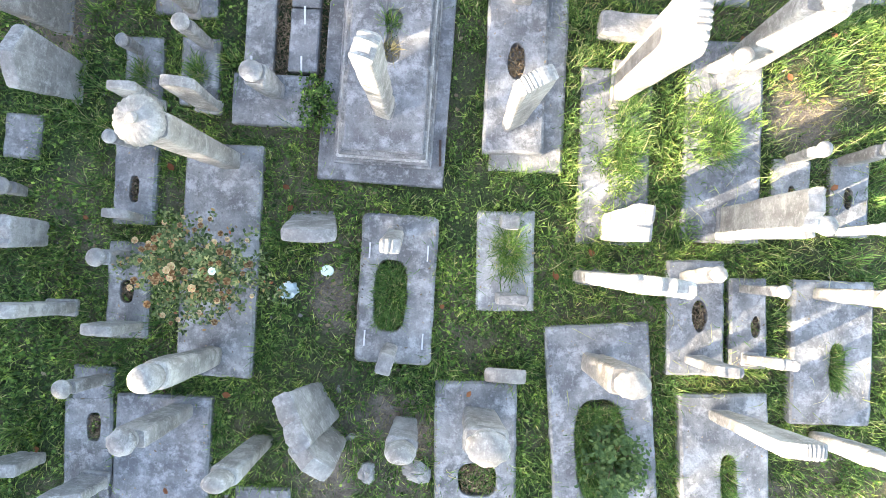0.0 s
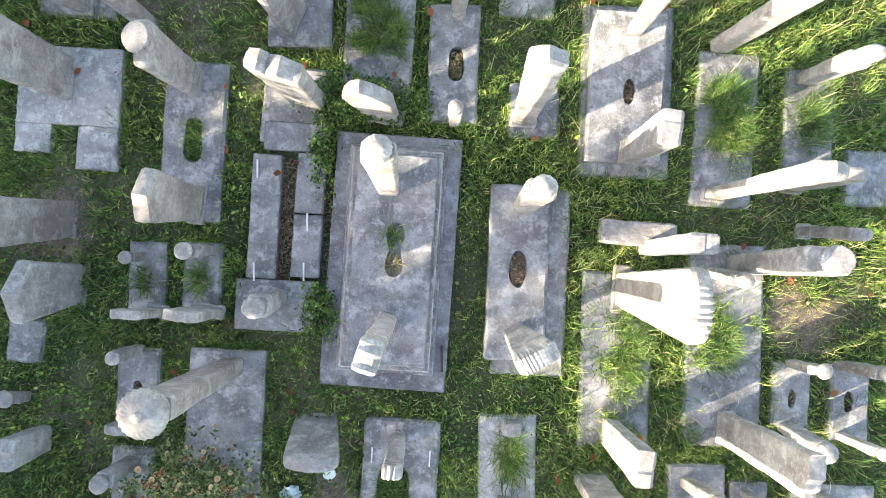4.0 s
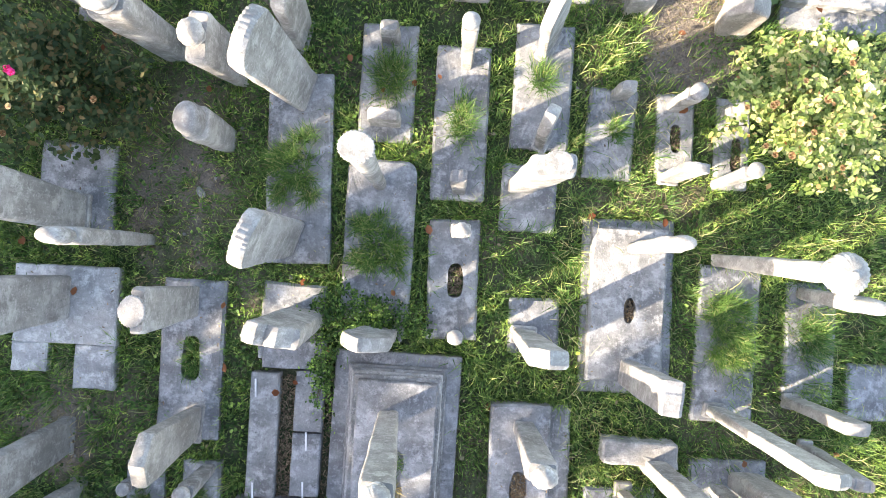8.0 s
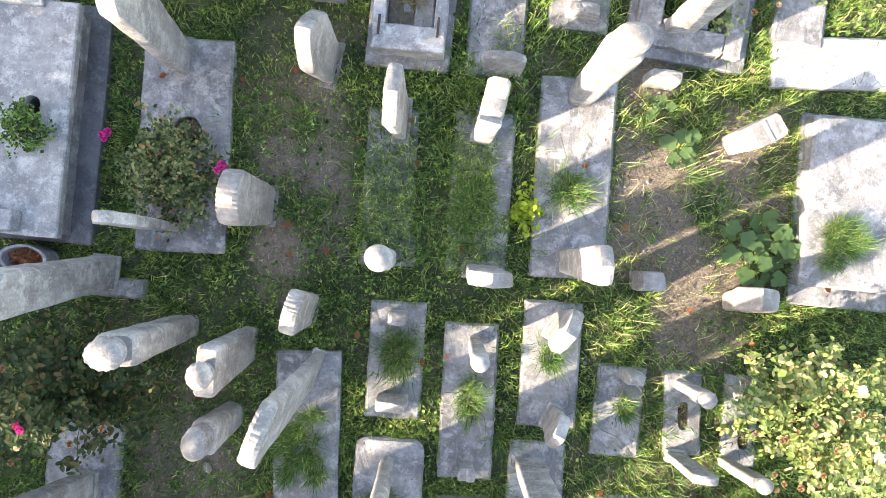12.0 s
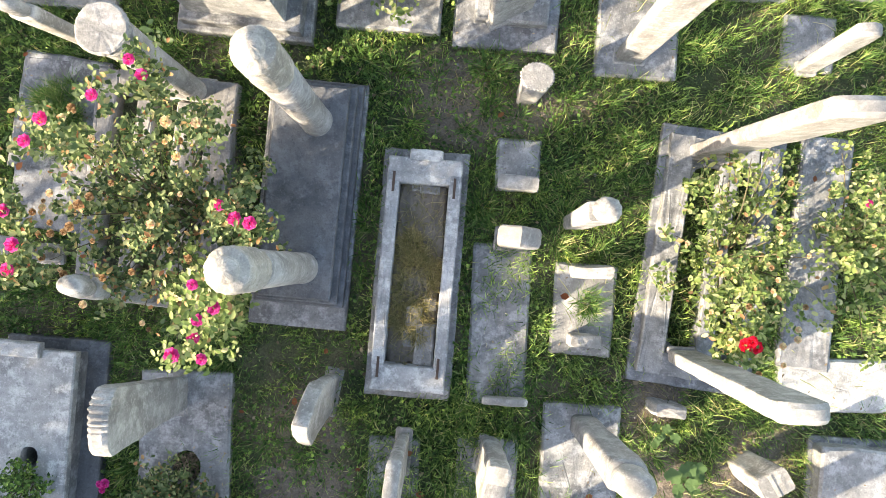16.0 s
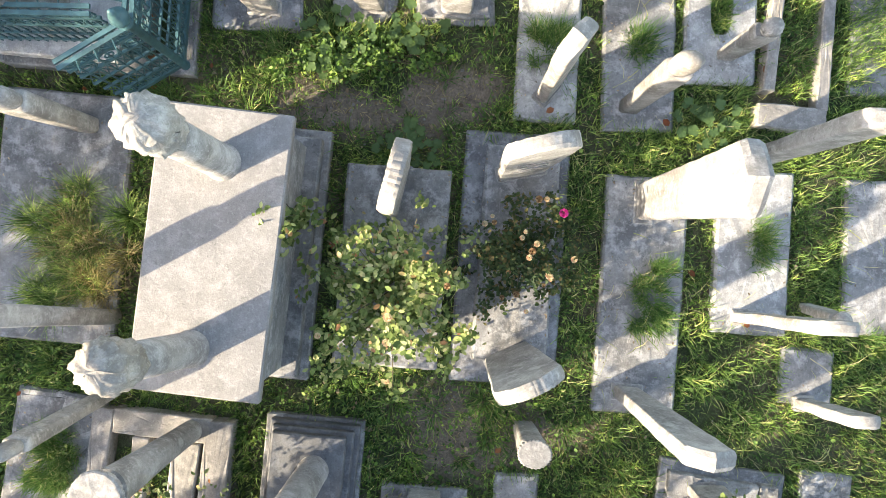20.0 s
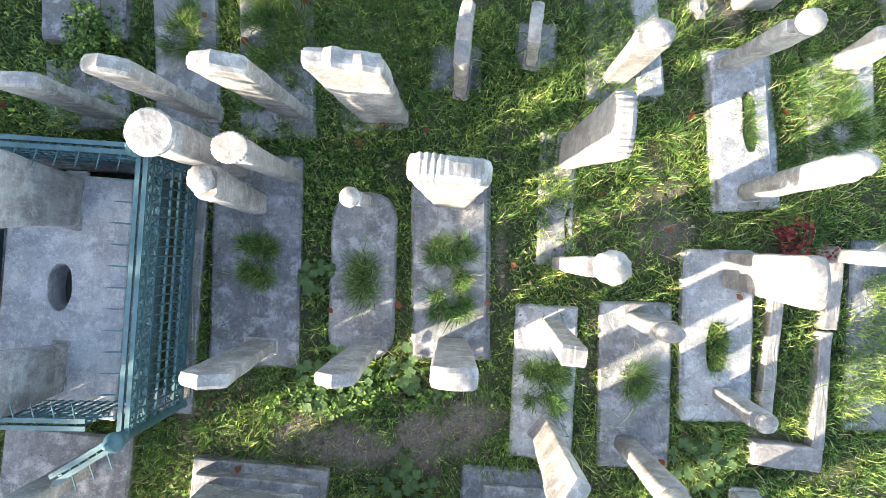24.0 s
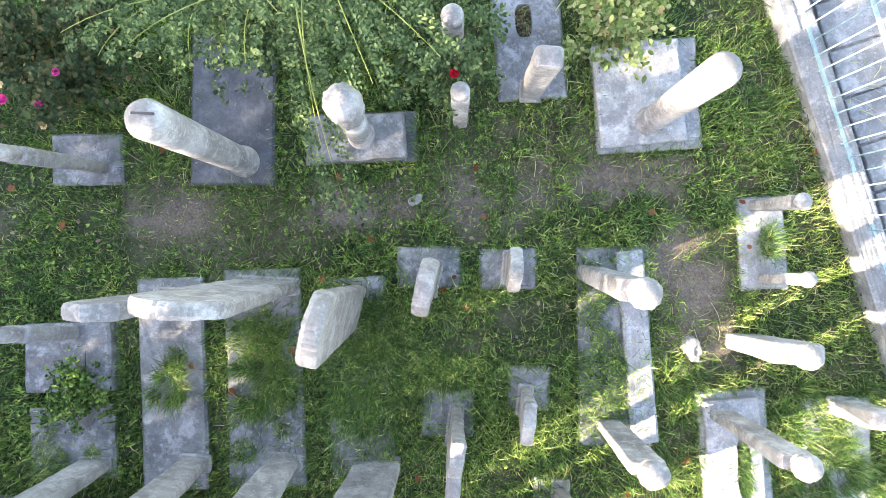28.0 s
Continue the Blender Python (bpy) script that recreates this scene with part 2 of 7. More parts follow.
CREAM = leaf_material("faded_petals", [(0.0, (0.55, 0.42, 0.25)), (0.6, (0.72, 0.62, 0.42)), (1.0, (0.62, 0.30, 0.22))], 0.6, 0.1)
DRIED = leaf_material("withered_petals", [(0.0, (0.17, 0.085, 0.05)), (0.6, (0.34, 0.21, 0.12)), (1.0, (0.46, 0.35, 0.22))], 0.8, 0.05)
CLARET = leaf_material("claret_leaves", [(0.0, (0.10, 0.012, 0.020)), (0.7, (0.24, 0.03, 0.045)), (1.0, (0.30, 0.22, 0.06))])
RUSSET = leaf_material("russet_leaves", [(0.0, (0.16, 0.055, 0.030)), (1.0, (0.34, 0.15, 0.085))], 0.8, 0.1)
LITTER = leaf_material("dry_leaves", [(0.0, (0.11, 0.085, 0.064)), (0.6, (0.24, 0.185, 0.135)), (1.0, (0.42, 0.34, 0.25))])


def plain(name, color, rough, metal=0.0, vary=0.2):
    m, nt, b = material(name, rough)
    v = coords(nt)
    col = ramp(nt, noise_node(nt, v, 11.0, 7, 0.7), [(0.3, tuple(c * (1 - vary) for c in color)), (0.7, tuple(c * (1 + vary) for c in color))])
    nt.links.new(col, b.inputs["Base Color"])
    b.inputs["Metallic"].default_value = metal
    bump(nt, b, noise_node(nt, v, 60.0, 5, 0.7), 0.2, 0.004)
    return m


STEM = plain("woody_stem", (0.09, 0.075, 0.04), 0.85)
GREENSTEM = plain("green_shoot", (0.22, 0.26, 0.06), 0.6)
BARK = plain("bark", (0.10, 0.08, 0.06), 0.95)
TEAL = plain("teal_paint", (0.036, 0.098, 0.112), 0.5, 0.0, 0.4)
PALETEAL = plain("faded_teal_paint", (0.20, 0.30, 0.32), 0.5, 0.0, 0.25)
IRON = plain("rusty_iron", (0.07, 0.045, 0.035), 0.8, 0.3)
ZINC = plain("zinc_clamp", (0.55, 0.56, 0.58), 0.5, 0.3)
PLASTIC = plain("pale_blue_plastic", (0.45, 0.54, 0.57), 0.4)
PAPER = plain("white_lid", (0.66, 0.76, 0.70), 0.5, 0.0, 0.08)
PAVING = stone_material("pavement_stone", (0.125, 0.129, 0.135), (0.200, 0.206, 0.214), (0.10, 0.099, 0.097), 0.4)
EARTH = plain("dry_earth", (0.17, 0.145, 0.12), 0.95, 0.0, 0.45)
# the pot's colour, reused for the shade in the tomb's opening and column slot
POTSHADE = plain("dark_pot_and_hollow_shade", (0.05, 0.04, 0.04), 0.5)

# ---- builders ----


def mesh_of(name, verts, faces, mat, smooth=False, crease=0.0):
    me = bpy.data.meshes.new(name)
    me.from_pydata(verts, [], faces)
    me.materials.append(mat)
    if smooth:
        me.polygons.foreach_set("use_smooth", [True] * len(me.polygons))
    if crease:
        me.set_sharp_from_angle(angle=radians(crease))
    me.update()
    return me


def part(name, data, parent, label=""):
    ob = new(name, data)
    ob.parent = parent
    if label:
        tagged(ob, label)
    return ob


def thing(name, m, label, category, group="", kind=""):
    ob = new(name)
    ob.matrix_world = m
    ob.empty_display_size = 0.1
    return tagged(ob, label, category, group, kind)


def loft(loops, cap_start=True, cap_end=True):
    """Skin over loops of equal length."""
    n = len(loops[0])
    verts = [p for loop in loops for p in loop]
    faces = []
    for k in range(len(loops) - 1):
        for i in range(n):
            j = (i + 1) % n
            faces.append((k * n + i, k * n + j, (k + 1) * n + j, (k + 1) * n + i))
    if cap_start:
        faces.append(tuple(range(n - 1, -1, -1)))
    if cap_end:
        faces.append(tuple((len(loops) - 1) * n + i for i in range(n)))
    return verts, faces


def rough_up(verts, amount, seed, scale=9.0):
    out = []
    off = Vector((seed * 3.17, seed * 1.3, seed * 0.7))
    for p in verts:
        q = Vector(p)
        d = noise.noise_vector(q * scale + off) * amount + noise.noise_vector(q * scale * 3.3 + off) * amount * 0.4
        out.append(tuple(q + d))
    return out


def outline_rect(w, l, corner, n=10):
    """A rectangle's outline, counter-clockwise, with rounded corners and points along its edges."""
    pts = []
    c = max(corner, 0.004)
    for sx, sy, a0 in ((1, 1, 0), (-1, 1, 90), (-1, -1, 180), (1, -1, 270)):
        for k in range(5):
            a = radians(a0 + k * 22.5)
            pts.append((sx * (w / 2 - c) + c * math.cos(a), sy * (l / 2 - c) + c * math.sin(a)))
    full = []
    for i, p in enumerate(pts):
        q = pts[(i + 1) % len(pts)]
        full.append(p)
        if i % 5 == 4:
            for k in range(1, n):
                full.append((p[0] + (q[0] - p[0]) * k / n, p[1] + (q[1] - p[1]) * k / n))
    return full


def hole_point(px, py, hole, power):
    cx, cy, hw, hl = hole
    dx, dy = px - cx, py - cy
    if power == -1.0:  # two joined drops
        r = math.hypot(dx, dy)
        k = (0.22 + 0.78 * abs(dy / r) ** 3.0 - 0.35 * (abs(dy / r) * abs(dx / r)) ** 2) * hl / 2
        return cx + dx / r * k, cy + dy / r * k
    a, b = hw / 2, hl / 2
    if power == -2.0:  # four lobes
        q = math.atan2(dy / b, dx / a)
        r = (1 + 0.05 * math.cos(4 * q)) / (abs(math.cos(q)) ** 3 + abs(math.sin(q)) ** 3) ** (1 / 3)
        return cx + a * r * math.cos(q), cy + b * r * math.sin(q)
    k = (abs(dx / a) ** power + abs(dy / b) ** power) ** (1 / power)
    return cx + dx / k, cy + dy / k


SLABS = []
EDGES = []


def slab_mesh(name, w, l, z0, z1, mat, corner=0.008, hole=None, power=4.0, seed=0, bevel=0.010, rough=0.009):
    ring = outline_rect(w, l, corner)
    inner = [(x * (1 - 2 * bevel / w), y * (1 - 2 * bevel / l)) for x, y in ring]
    loops = [[(x, y, z0) for x, y in ring], [(x, y, z1 - bevel) for x, y in ring], [(x, y, z1) for x, y in inner]]
    if hole:
        rim = [hole_point(x, y, hole, power) for x, y in inner]
        rim2 = [(hole[0] + (x - hole[0]) * 0.95, hole[1] + (y - hole[1]) * 0.97) for x, y in rim]
        loops += [[(x, y, z1) for x, y in rim], [(x, y, z1 - 0.012) for x, y in rim2], [(x, y, z0) for x, y in rim2]]
        v, f = loft(loops, False, False)
    else:
        for k in (0.6, 0.2):
            loops.append([(x * k, y * k, z1) for x, y in inner])
        v, f = loft(loops, False, True)
    v = rough_up(v, rough, seed)
    return mesh_of(name, v, f, mat)


COUNT = [0]


def grave(x, y, ang, w, l, z, hole=None, tuft=None, corner=0.012, clamps=0, pale=0, wide=0, oval=0, weed=0, dark=0):
    COUNT[0] += 1
    s = COUNT[0]
    mat = PALE if pale else DARK if dark else SLAB
    tone = "pale white" if pale else "dark grey" if dark else "grey"
    state = "with an opening for plants" if hole else "half hidden under grass" if weed else "with a grass tuft in its middle" if tuft else "weathered and bare"
    tilt = random.Random(s)
    top = thing("grave_slab", pose(x, y, 0, tilt.uniform(-0.5, 0.5), tilt.uniform(-0.5, 0.5), ang), "%s marble grave slab, %s" % (tone, state), "grave slab", "grave slabs")
    part("slab", slab_mesh("slab", w, l, -0.08, z, mat, corner, hole, 2.0 if oval else 3.2, s, 0.02), top)
    for k in range(clamps):
        cx, cy = (-0.38 * w, 0.38 * w)[k % 2], (0.25 * l, -0.34 * l)[k // 2]
        v, f = box(0.012, 0.13, 0.012)
        part("clamp", mesh_of("clamp", [(a + cx, b + cy, c + z + 0.004) for a, b, c in v], f, ZINC), top, "pale metal clamp let into the stone")
    SLABS.append((x, y, ang, w, l, hole, weed))
    EDGES.append((x, y, ang, w, l, z, weed))
    if hole:
        TUFTS.append((x, y, ang, hole, max(0.02, z - 0.05), 0))
    if tuft:
        TUFTS.append((x, y, ang, tuft, z, 1))
    return top


TUFTS = []


def box(w, l, h):
    a, b = w / 2, l / 2
    v = [(-a, -b, 0), (a, -b, 0), (a, b, 0), (-a, b, 0), (-a, -b, h), (a, -b, h), (a, b, h), (-a, b, h)]
    return v, [(3, 2, 1, 0), (4, 5, 6, 7), (0, 1, 5, 4), (1, 2, 6, 5), (2, 3, 7, 6), (3, 0, 4, 7)]


def crown_line(kind, w, seed):
    """Height of a plate's top edge over its shoulders, for e from -1 to 1 across it."""
    r = random.Random(seed)
    jag = [r.uniform(-1.0, 1.0) for _ in range(9)]
    slope = r.uniform(-0.22, 0.22)

    def line(e):
        q = abs(e)
        if kind == "gable":
            return 0.36 * w * (1 - q) ** 0.9
        if kind == "round":
            return 0.30 * w * math.sqrt(max(0.0, 1 - q * q))
        if kind == "scallop":
            return 0.36 * w * math.sqrt(max(0.0, 1 - q ** 2.2))
        if kind == "shell":
            return 0.52 * w * math.sqrt(max(0.0, 1 - q ** 1.8))
        if kind == "lancet":
            return 0.80 * w * (1 - q ** 1.5)
        if kind == "broken":
            p = (e + 1) / 2 * 7.999
            k = int(p)
            return 0.10 * w * (jag[k] * (1 - p % 1) + jag[k + 1] * (p % 1)) + slope * w * e + 0.1 * w * (1 - q * q)
        return 0.03 * w * jag[int((e + 1) * 3.9)] * (1 - q)
    return line


def plate_mesh(kind, w, d, h, seed, lean, mat, zoff=0.0):
    """An upright slab, wider at its top, with a shaped crown and worn, rounded edges."""
    line = crown_line(kind, w, seed)
    wb = w * {"scallop": 0.60, "gable": 0.70, "shell": 0.80, "lancet": 0.66}.get(kind, 0.84)
    hs = h - {"scallop": 0.36, "shell": 0.52, "lancet": 0.80, "gable": 0.36, "round": 0.30, "broken": 0.10, "box": 0.0}[kind] * w
    c = d * (0.16 if kind == "box" else 0.25)
    nz, nx = max(8, int(h / 0.10)), 45 if kind in ("scallop", "shell") else 19
    rows = [k / nz * 0.95 for k in range(nz)] + [0.955, 0.975, 0.99, 1.0]
    cols = [(2 * k / (nx - 5) - 1) * 0.86 for k in range(nx - 4)]
    cols = [-1.0, -0.94] + cols + [0.94, 1.0]
    verts = []
    for side in (-1, 1):
        for t in rows:
            for e in cols:
                zt = hs + line(e)
                flute = 0.0
                if kind in ("scallop", "shell"):
                    lobe = abs(math.sin((e + 1 + 0.02 * math.sin(9 * e + seed)) / 2 * math.pi * 11))
                    worn = 0.55 + 0.45 * math.sin(3.1 * e + seed)
                    zt += (0.045 if kind == "scallop" else 0.016) * w * lobe * worn * t ** 6
                    flute = (lobe - 0.5) * (0.10 if kind == "scallop" else 0.05) * worn * d * max(0.0, (t - 0.80) / 0.20) * (1 - e ** 6)
                z = zt * t
                half = (wb + (w - wb) * min(1.0, z / hs)) / 2
                gap = min(half * (1 - abs(e)), zt - z)
                y = d / 2 - c + math.sqrt(max(0.0, c * c - max(0.0, c - gap) ** 2))
                y = side * (y * (1.0 + 0.15 * t) + flute)
                verts.append((half * e + lean[0] * z / h, y + lean[1] * z / h, z + zoff))
    m = len(rows) * nx
    faces = []
    for k in range(len(rows) - 1):
        for i in range(nx - 1):
            a = k * nx + i
            faces.append((a, a + 1, a + nx + 1, a + nx))
            faces.append((m + a, m + a + nx, m + a + nx + 1, m + a + 1))
        a, b = k * nx, k * nx + nx - 1
        faces += [(a, a + nx, m + a + nx, m + a), (b, m + b, m + b + nx, b + nx)]
    top = (len(rows) - 1) * nx
    faces += [(top + i, top + i + 1, m + top + i + 1, m + top + i) for i in range(nx - 1)]
    verts = rough_up(verts, 0.011 if kind == "broken" else 0.006, seed, 5.0)
    verts = rough_up(verts, 0.0022, seed + 5, 24.0)
    return mesh_of("shaft", verts, faces, mat, True, 24.0)


def lathe(profile, n, ribs=0, depth=0.0, twist=0.0, sy=1.0, at=(0, 0), seed=0, rough=0.003, square=0.0, grain=12.0):
    loops = []
    for k, (r, z, amt) in enumerate(profile):
        loop = []
        for i in range(n):
            a = 2 * math.pi * i / n
            rr = r * (1 + depth * amt * math.cos(ribs * (a + twist * z)))
            if square:
                rr *= 1 + square * (1 / max(abs(math.cos(a)), abs(math.sin(a))) - 1)
            loop.append((at[0] + rr * math.cos(a), at[1] + rr * sy * math.sin(a), z))
        loops.append(loop)
    v, f = loft(loops)
    return rough_up(v, rough, seed, grain), f


def dome(r, z0, h, amt=1.0, n=7, start=-0.55):
    """Profile of a bulb from z0 up."""
    out = []
    for k in range(n + 1):
        a = start * math.pi / 2 + (1 - start) * math.pi / 2 * k / n
        s0 = math.sin(start * math.pi / 2)
        out.append((max(0.012, r * math.cos(a)), z0 + h * (math.sin(a) - s0) / (1 - s0), amt * math.cos(a)))
    return out


STONES = {
    "scallop": ("flared white marble headstone with a scalloped crown", "headstone"),
    "shell": ("flat marble headstone with a worn shell-like crown", "headstone"),
    "lancet": ("slender pointed marble gravestone narrowing to its foot", "gravestone"),
    "gable": ("flat marble headstone with a pointed top", "headstone"),
    "round": ("flat marble gravestone with a rounded top", "gravestone"),
    "broken": ("weathered marble gravestone with a broken top", "gravestone"),
    "box": ("thick squared marble gravestone with a flat top", "gravestone"),
    "stub": ("low broken stump of a marble gravestone", "gravestone"),
    "turban": ("narrow marble headstone crowned by a carved turban", "headstone"),
    "turbansmall": ("broad flat marble headstone with a small carved turban", "headstone"),
    "turbanflat": ("broad marble headstone with a low carved turban", "headstone"),
    "turbanbig": ("tall marble headstone with a large ribbed turban", "headstone"),
    "fez": ("tapered marble gravestone with a smooth domed cap", "gravestone"),
    "ball": ("slim marble gravestone with a small round knob", "gravestone"),
    "disc": ("marble headstone topped by a fluted flat disc", "headstone"),
    "smalldisc": ("broad marble headstone with a small fluted disc cap", "headstone"),
    "column": ("thick round marble column with carved flowers", "column"),
    "flower": ("round marble column topped by a carved bouquet", "column"),
    "flowershort": ("short round marble column with a broken carved top", "column"),
    "cyl": ("smooth round marble column with a domed end", "column"),
}


def stone(kind, x, y, zb, h, w, d, yaw, lx=0.0, ly=0.0, bars=0, slot=0):
    COUNT[0] += 1
    s = COUNT[0]
    r = random.Random(s * 7)
    a = -radians(yaw)
    lean = (lx * math.cos(a) - ly * math.sin(a), lx * math.sin(a) + ly * math.cos(a))
    label, category = STONES[kind]
    top = thing("column" if category == "column" else category, pose(x, y, zb - 0.03, 0, 0, yaw + r.uniform(-4, 4)), label, category, category + "s")
    h += 0.03
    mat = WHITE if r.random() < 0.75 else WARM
    if kind in ("scallop", "shell", "lancet", "gable", "round", "broken", "box"):
        part("shaft", plate_mesh(kind, w, d, h, s, lean, mat), top)
        for k in range(bars):  # worn lines of carving, too faint to read
            t = 0.34 + 0.09 * k
            bv, bf = box(w * r.uniform(0.42, 0.58), 0.008, 0.022)
            part("carved_line", mesh_of("carved_line", [(p + lean[0] * t, q - d / 2 * (1 + 0.15 * t) - 0.002 + lean[1] * t, c + h * t) for p, q, c in bv], bf, SLAB), top)
        if h > 0.6 and kind != "box":
            part("socket", slab_mesh("socket", w * 0.88, d + 0.05, 0.0, 0.05, mat, 0.02, None, 3, s, 0.012, 0.006), top, "stone socket round the foot")
        return top
    if kind == "stub":
        v, f = plate_mesh_raw(w, d, h, s)
        part("shaft", mesh_of("shaft", v, f, mat), top)
        return top

    def leant(v):
        return [(p[0] + lean[0] * p[2] / h, p[1] + lean[1] * p[2] / h, p[2]) for p in v]

    if kind in ("turban", "turbanflat", "turbanbig", "disc", "ball", "smalldisc", "turbansmall"):
        rh = {"smalldisc": 0.33 * w, "turbansmall": 0.27 * w, "turban": 0.42 * w, "turbanflat": 0.48 * w, "turbanbig": 0.62 * w, "disc": 0.62 * w, "ball": 0.52 * w}[kind]
        rh = max(rh, d * 0.5, 0.05)
        kind = "disc" if kind == "smalldisc" else "turban" if kind == "turbansmall" else kind
        hh = {"turban": 1.5, "turbanflat": 1.0, "turbanbig": 1.35, "disc": 0.42, "ball": 1.5}[kind] * rh
        hn = 0.5 * rh
        hs = max(h - hh - hn, 0.05)
        if kind == "disc" and abs(w - d) < 0.03:
            v, f = lathe([(w * 0.33, 0, 0), (w * 0.36, hs * 0.3, 0), (w * 0.41, hs * 0.6, 0), (w * 0.5, hs, 0), (w * 0.42, hs + 0.01, 0)], 28, seed=s)
        else:
            loops = []
            for t, k in ((0.0, 0.80), (0.12, 0.82), (0.25, 0.85), (0.4, 0.88), (0.55, 0.91), (0.7, 0.94), (0.85, 0.97), (0.94, 1.0), (0.98, 0.97), (1.0, 0.86)):
                loops.append([(px * k, py * k, hs * t) for px, py in outline_rect(w, d, min(w, d) * 0.22, 4)])
            v, f = loft(loops)
            v = rough_up(rough_up(v, 0.007, s, 7.0), 0.003, s + 5, 26.0)
        part("shaft", mesh_of("shaft", leant(v), f, mat, True, 30.0), top)
        v, f = lathe([(rh * 0.62, hs - 0.01, 0), (rh * 0.55, hs + hn * 0.5, 0), (rh * 0.62, hs + hn + 0.02, 0)], 16, seed=s)
        part("neck", mesh_of("neck", leant(v), f, mat, True), top)
        if kind.startswith("turban"):
            v, f = lathe([(rh * 0.60, hs + hn * 0.30, 0), (rh * 0.74, hs + hn * 0.40, 0), (rh * 0.76, hs + hn * 0.60, 0), (rh * 0.60, hs + hn * 0.72, 0)], 20, seed=s, rough=0.002)
            part("collar", mesh_of("collar", leant(v), f, mat, True), top, "carved ring under the turban")
        z0 = hs + hn
        if kind == "disc":
            v, f = lathe([(rh * 0.75, z0, 0), (rh, z0 + hh * 0.35, 1), (rh, z0 + hh * 0.85, 1), (rh * 0.93, z0 + hh, 0.7), (rh * 0.86, z0 + hh * 1.01, 0), (rh * 0.5, z0 + hh * 1.04, 0), (rh * 0.2, z0 + hh * 1.05, 0)], 104, 26, 0.034 if rh < 0.137 else 0.012, seed=s, rough=0.004 if rh < 0.137 else 0.008, sy=0.85 if rh < 0.137 else 0.97)
        elif kind == "ball":
            v, f = lathe(dome(rh, z0, hh, 1.0, 8, -0.7), 20, seed=s, rough=0.004)
        elif kind == "turbanbig":
            prof = dome(rh, z0, hh * 0.9, 1.0, 9, -0.75)
            v, f = lathe(prof + [(rh * 0.22, z0 + hh * 0.93, 0), (rh * 0.2, z0 + hh, 0), (0.012, z0 + hh * 1.04, 0)], 88, 22, 0.042 if rh < 0.16 else 0.02, 2.0, seed=s, rough=0.003)
        else:
            sy = 0.8 if kind == "turbanflat" else 0.92
            v, f = lathe(dome(rh, z0, hh, 1.0, 8, -0.75), 60, r.choice((10, 12, 15)), 0.028, r.uniform(1, 5), sy, seed=s, rough=0.007)
        part("turban" if kind.startswith("turban") else "cap", mesh_of("cap", leant(v), f, mat, kind != "disc"), top)
    elif kind == "fez":
        hc = min(0.24, h * 0.3)
        hs = h - hc
        loops = []
        for t, k in ((0.0, 0.8), (0.15, 0.83), (0.3, 0.86), (0.5, 0.9), (0.7, 0.94), (0.86, 0.98), (0.95, 1.0), (1.0, 0.92)):
            loops.append([(px * k, py * k, hs * t) for px, py in outline_rect(w, d, min(w, d) * 0.3, 4)])
        v, f = loft(loops)
        part("shaft", mesh_of("shaft", leant(rough_up(rough_up(v, 0.007, s, 7.0), 0.003, s + 5, 26.0)), f, mat, True), top)
        sy = min(1.0, max(0.62, d / w))
        v, f = lathe([(w * 0.42, hs - 0.01, 0), (w * 0.46, hs + hc * 0.15, 0), (w * 0.48, hs + hc * 0.5, 0), (w * 0.44, hs + hc * 0.8, 0), (w * 0.3, hs + hc * 0.95, 0), (0.02, hs + hc, 0)], 24, sy=sy, seed=s, rough=0.006)
        part("cap", mesh_of("cap", leant(v), f, mat, True), top)
    else:
        q = w / 2
        if kind == "cyl":
            prof = [(q * 1.12, 0, 0), (q * 1.12, 0.05, 0), (q * 0.92, 0.07, 0), (q * 0.96, h * 0.5, 0), (q, h - q * 0.7, 0), (q * 0.86, h - q * 0.28, 0), (q * 0.5, h - q * 0.06, 0), (0.02, h, 0)]
            v, f = lathe(prof, 36, seed=s, rough=0.0015)
            part("shaft", mesh_of("shaft", leant(v), f, mat, True), top)
            if slot:
                # no recess is cut: a dark bar paints the slot's shade
                bv, bf = box(0.12, 0.014, 0.024)
                part("slot", mesh_of("slot", leant([(p + 0.01, q + 0.02, c + h - 0.022) for p, q, c in bv]), bf, POTSHADE), top, "weathered slot in the column's top, its shade a dark bar")
        elif kind == "column":
            hs = h * 0.74
            v, f = lathe([(q * 1.14, 0, 0), (q * 1.14, 0.04, 0), (q * 0.96, 0.06, 0), (q * 0.96, hs * 0.5, 0), (q * 1.0, hs, 0)], 36, seed=s, rough=0.001)
            part("shaft", mesh_of("shaft", leant(v), f, mat, True), top)
            prof = [(q * 0.98, hs, 0)] + [(q * 1.05, hs + 0.015 + (h * 0.94 - hs) * k / 12, 1) for k in range(13)]
            prof += [(q * 1.0, h * 0.955, 1), (q * 0.96, h * 0.962, 0), (q * 0.60, h * 0.964, 0), (q * 0.60, h * 0.982, 0), (q * 0.50, h * 0.988, 0), (q * 0.3, h * 0.996, 0), (0.02, h, 0)]
            v, f = lathe(prof, 84, 14, 0.010, 6.0, seed=s, rough=0.0065, grain=34.0)
            part("carved_band", mesh_of("carved_band", leant(v), f, mat, True), top, "carved garland under a flat cap")
        else:
            hs = h * (0.70 if kind == "flower" else 0.6)
            v, f = lathe([(q * 1.12, 0, 0), (q * 1.12, 0.05, 0), (q * 0.98, 0.07, 0), (q * 0.95, hs * 0.6, 0), (q * 0.92, hs, 0)], 36, seed=s, rough=0.001)
            part("shaft", mesh_of("shaft", leant(v), f, mat, True), top)
            prof = [(q * 0.85, hs - 0.01, 0)]
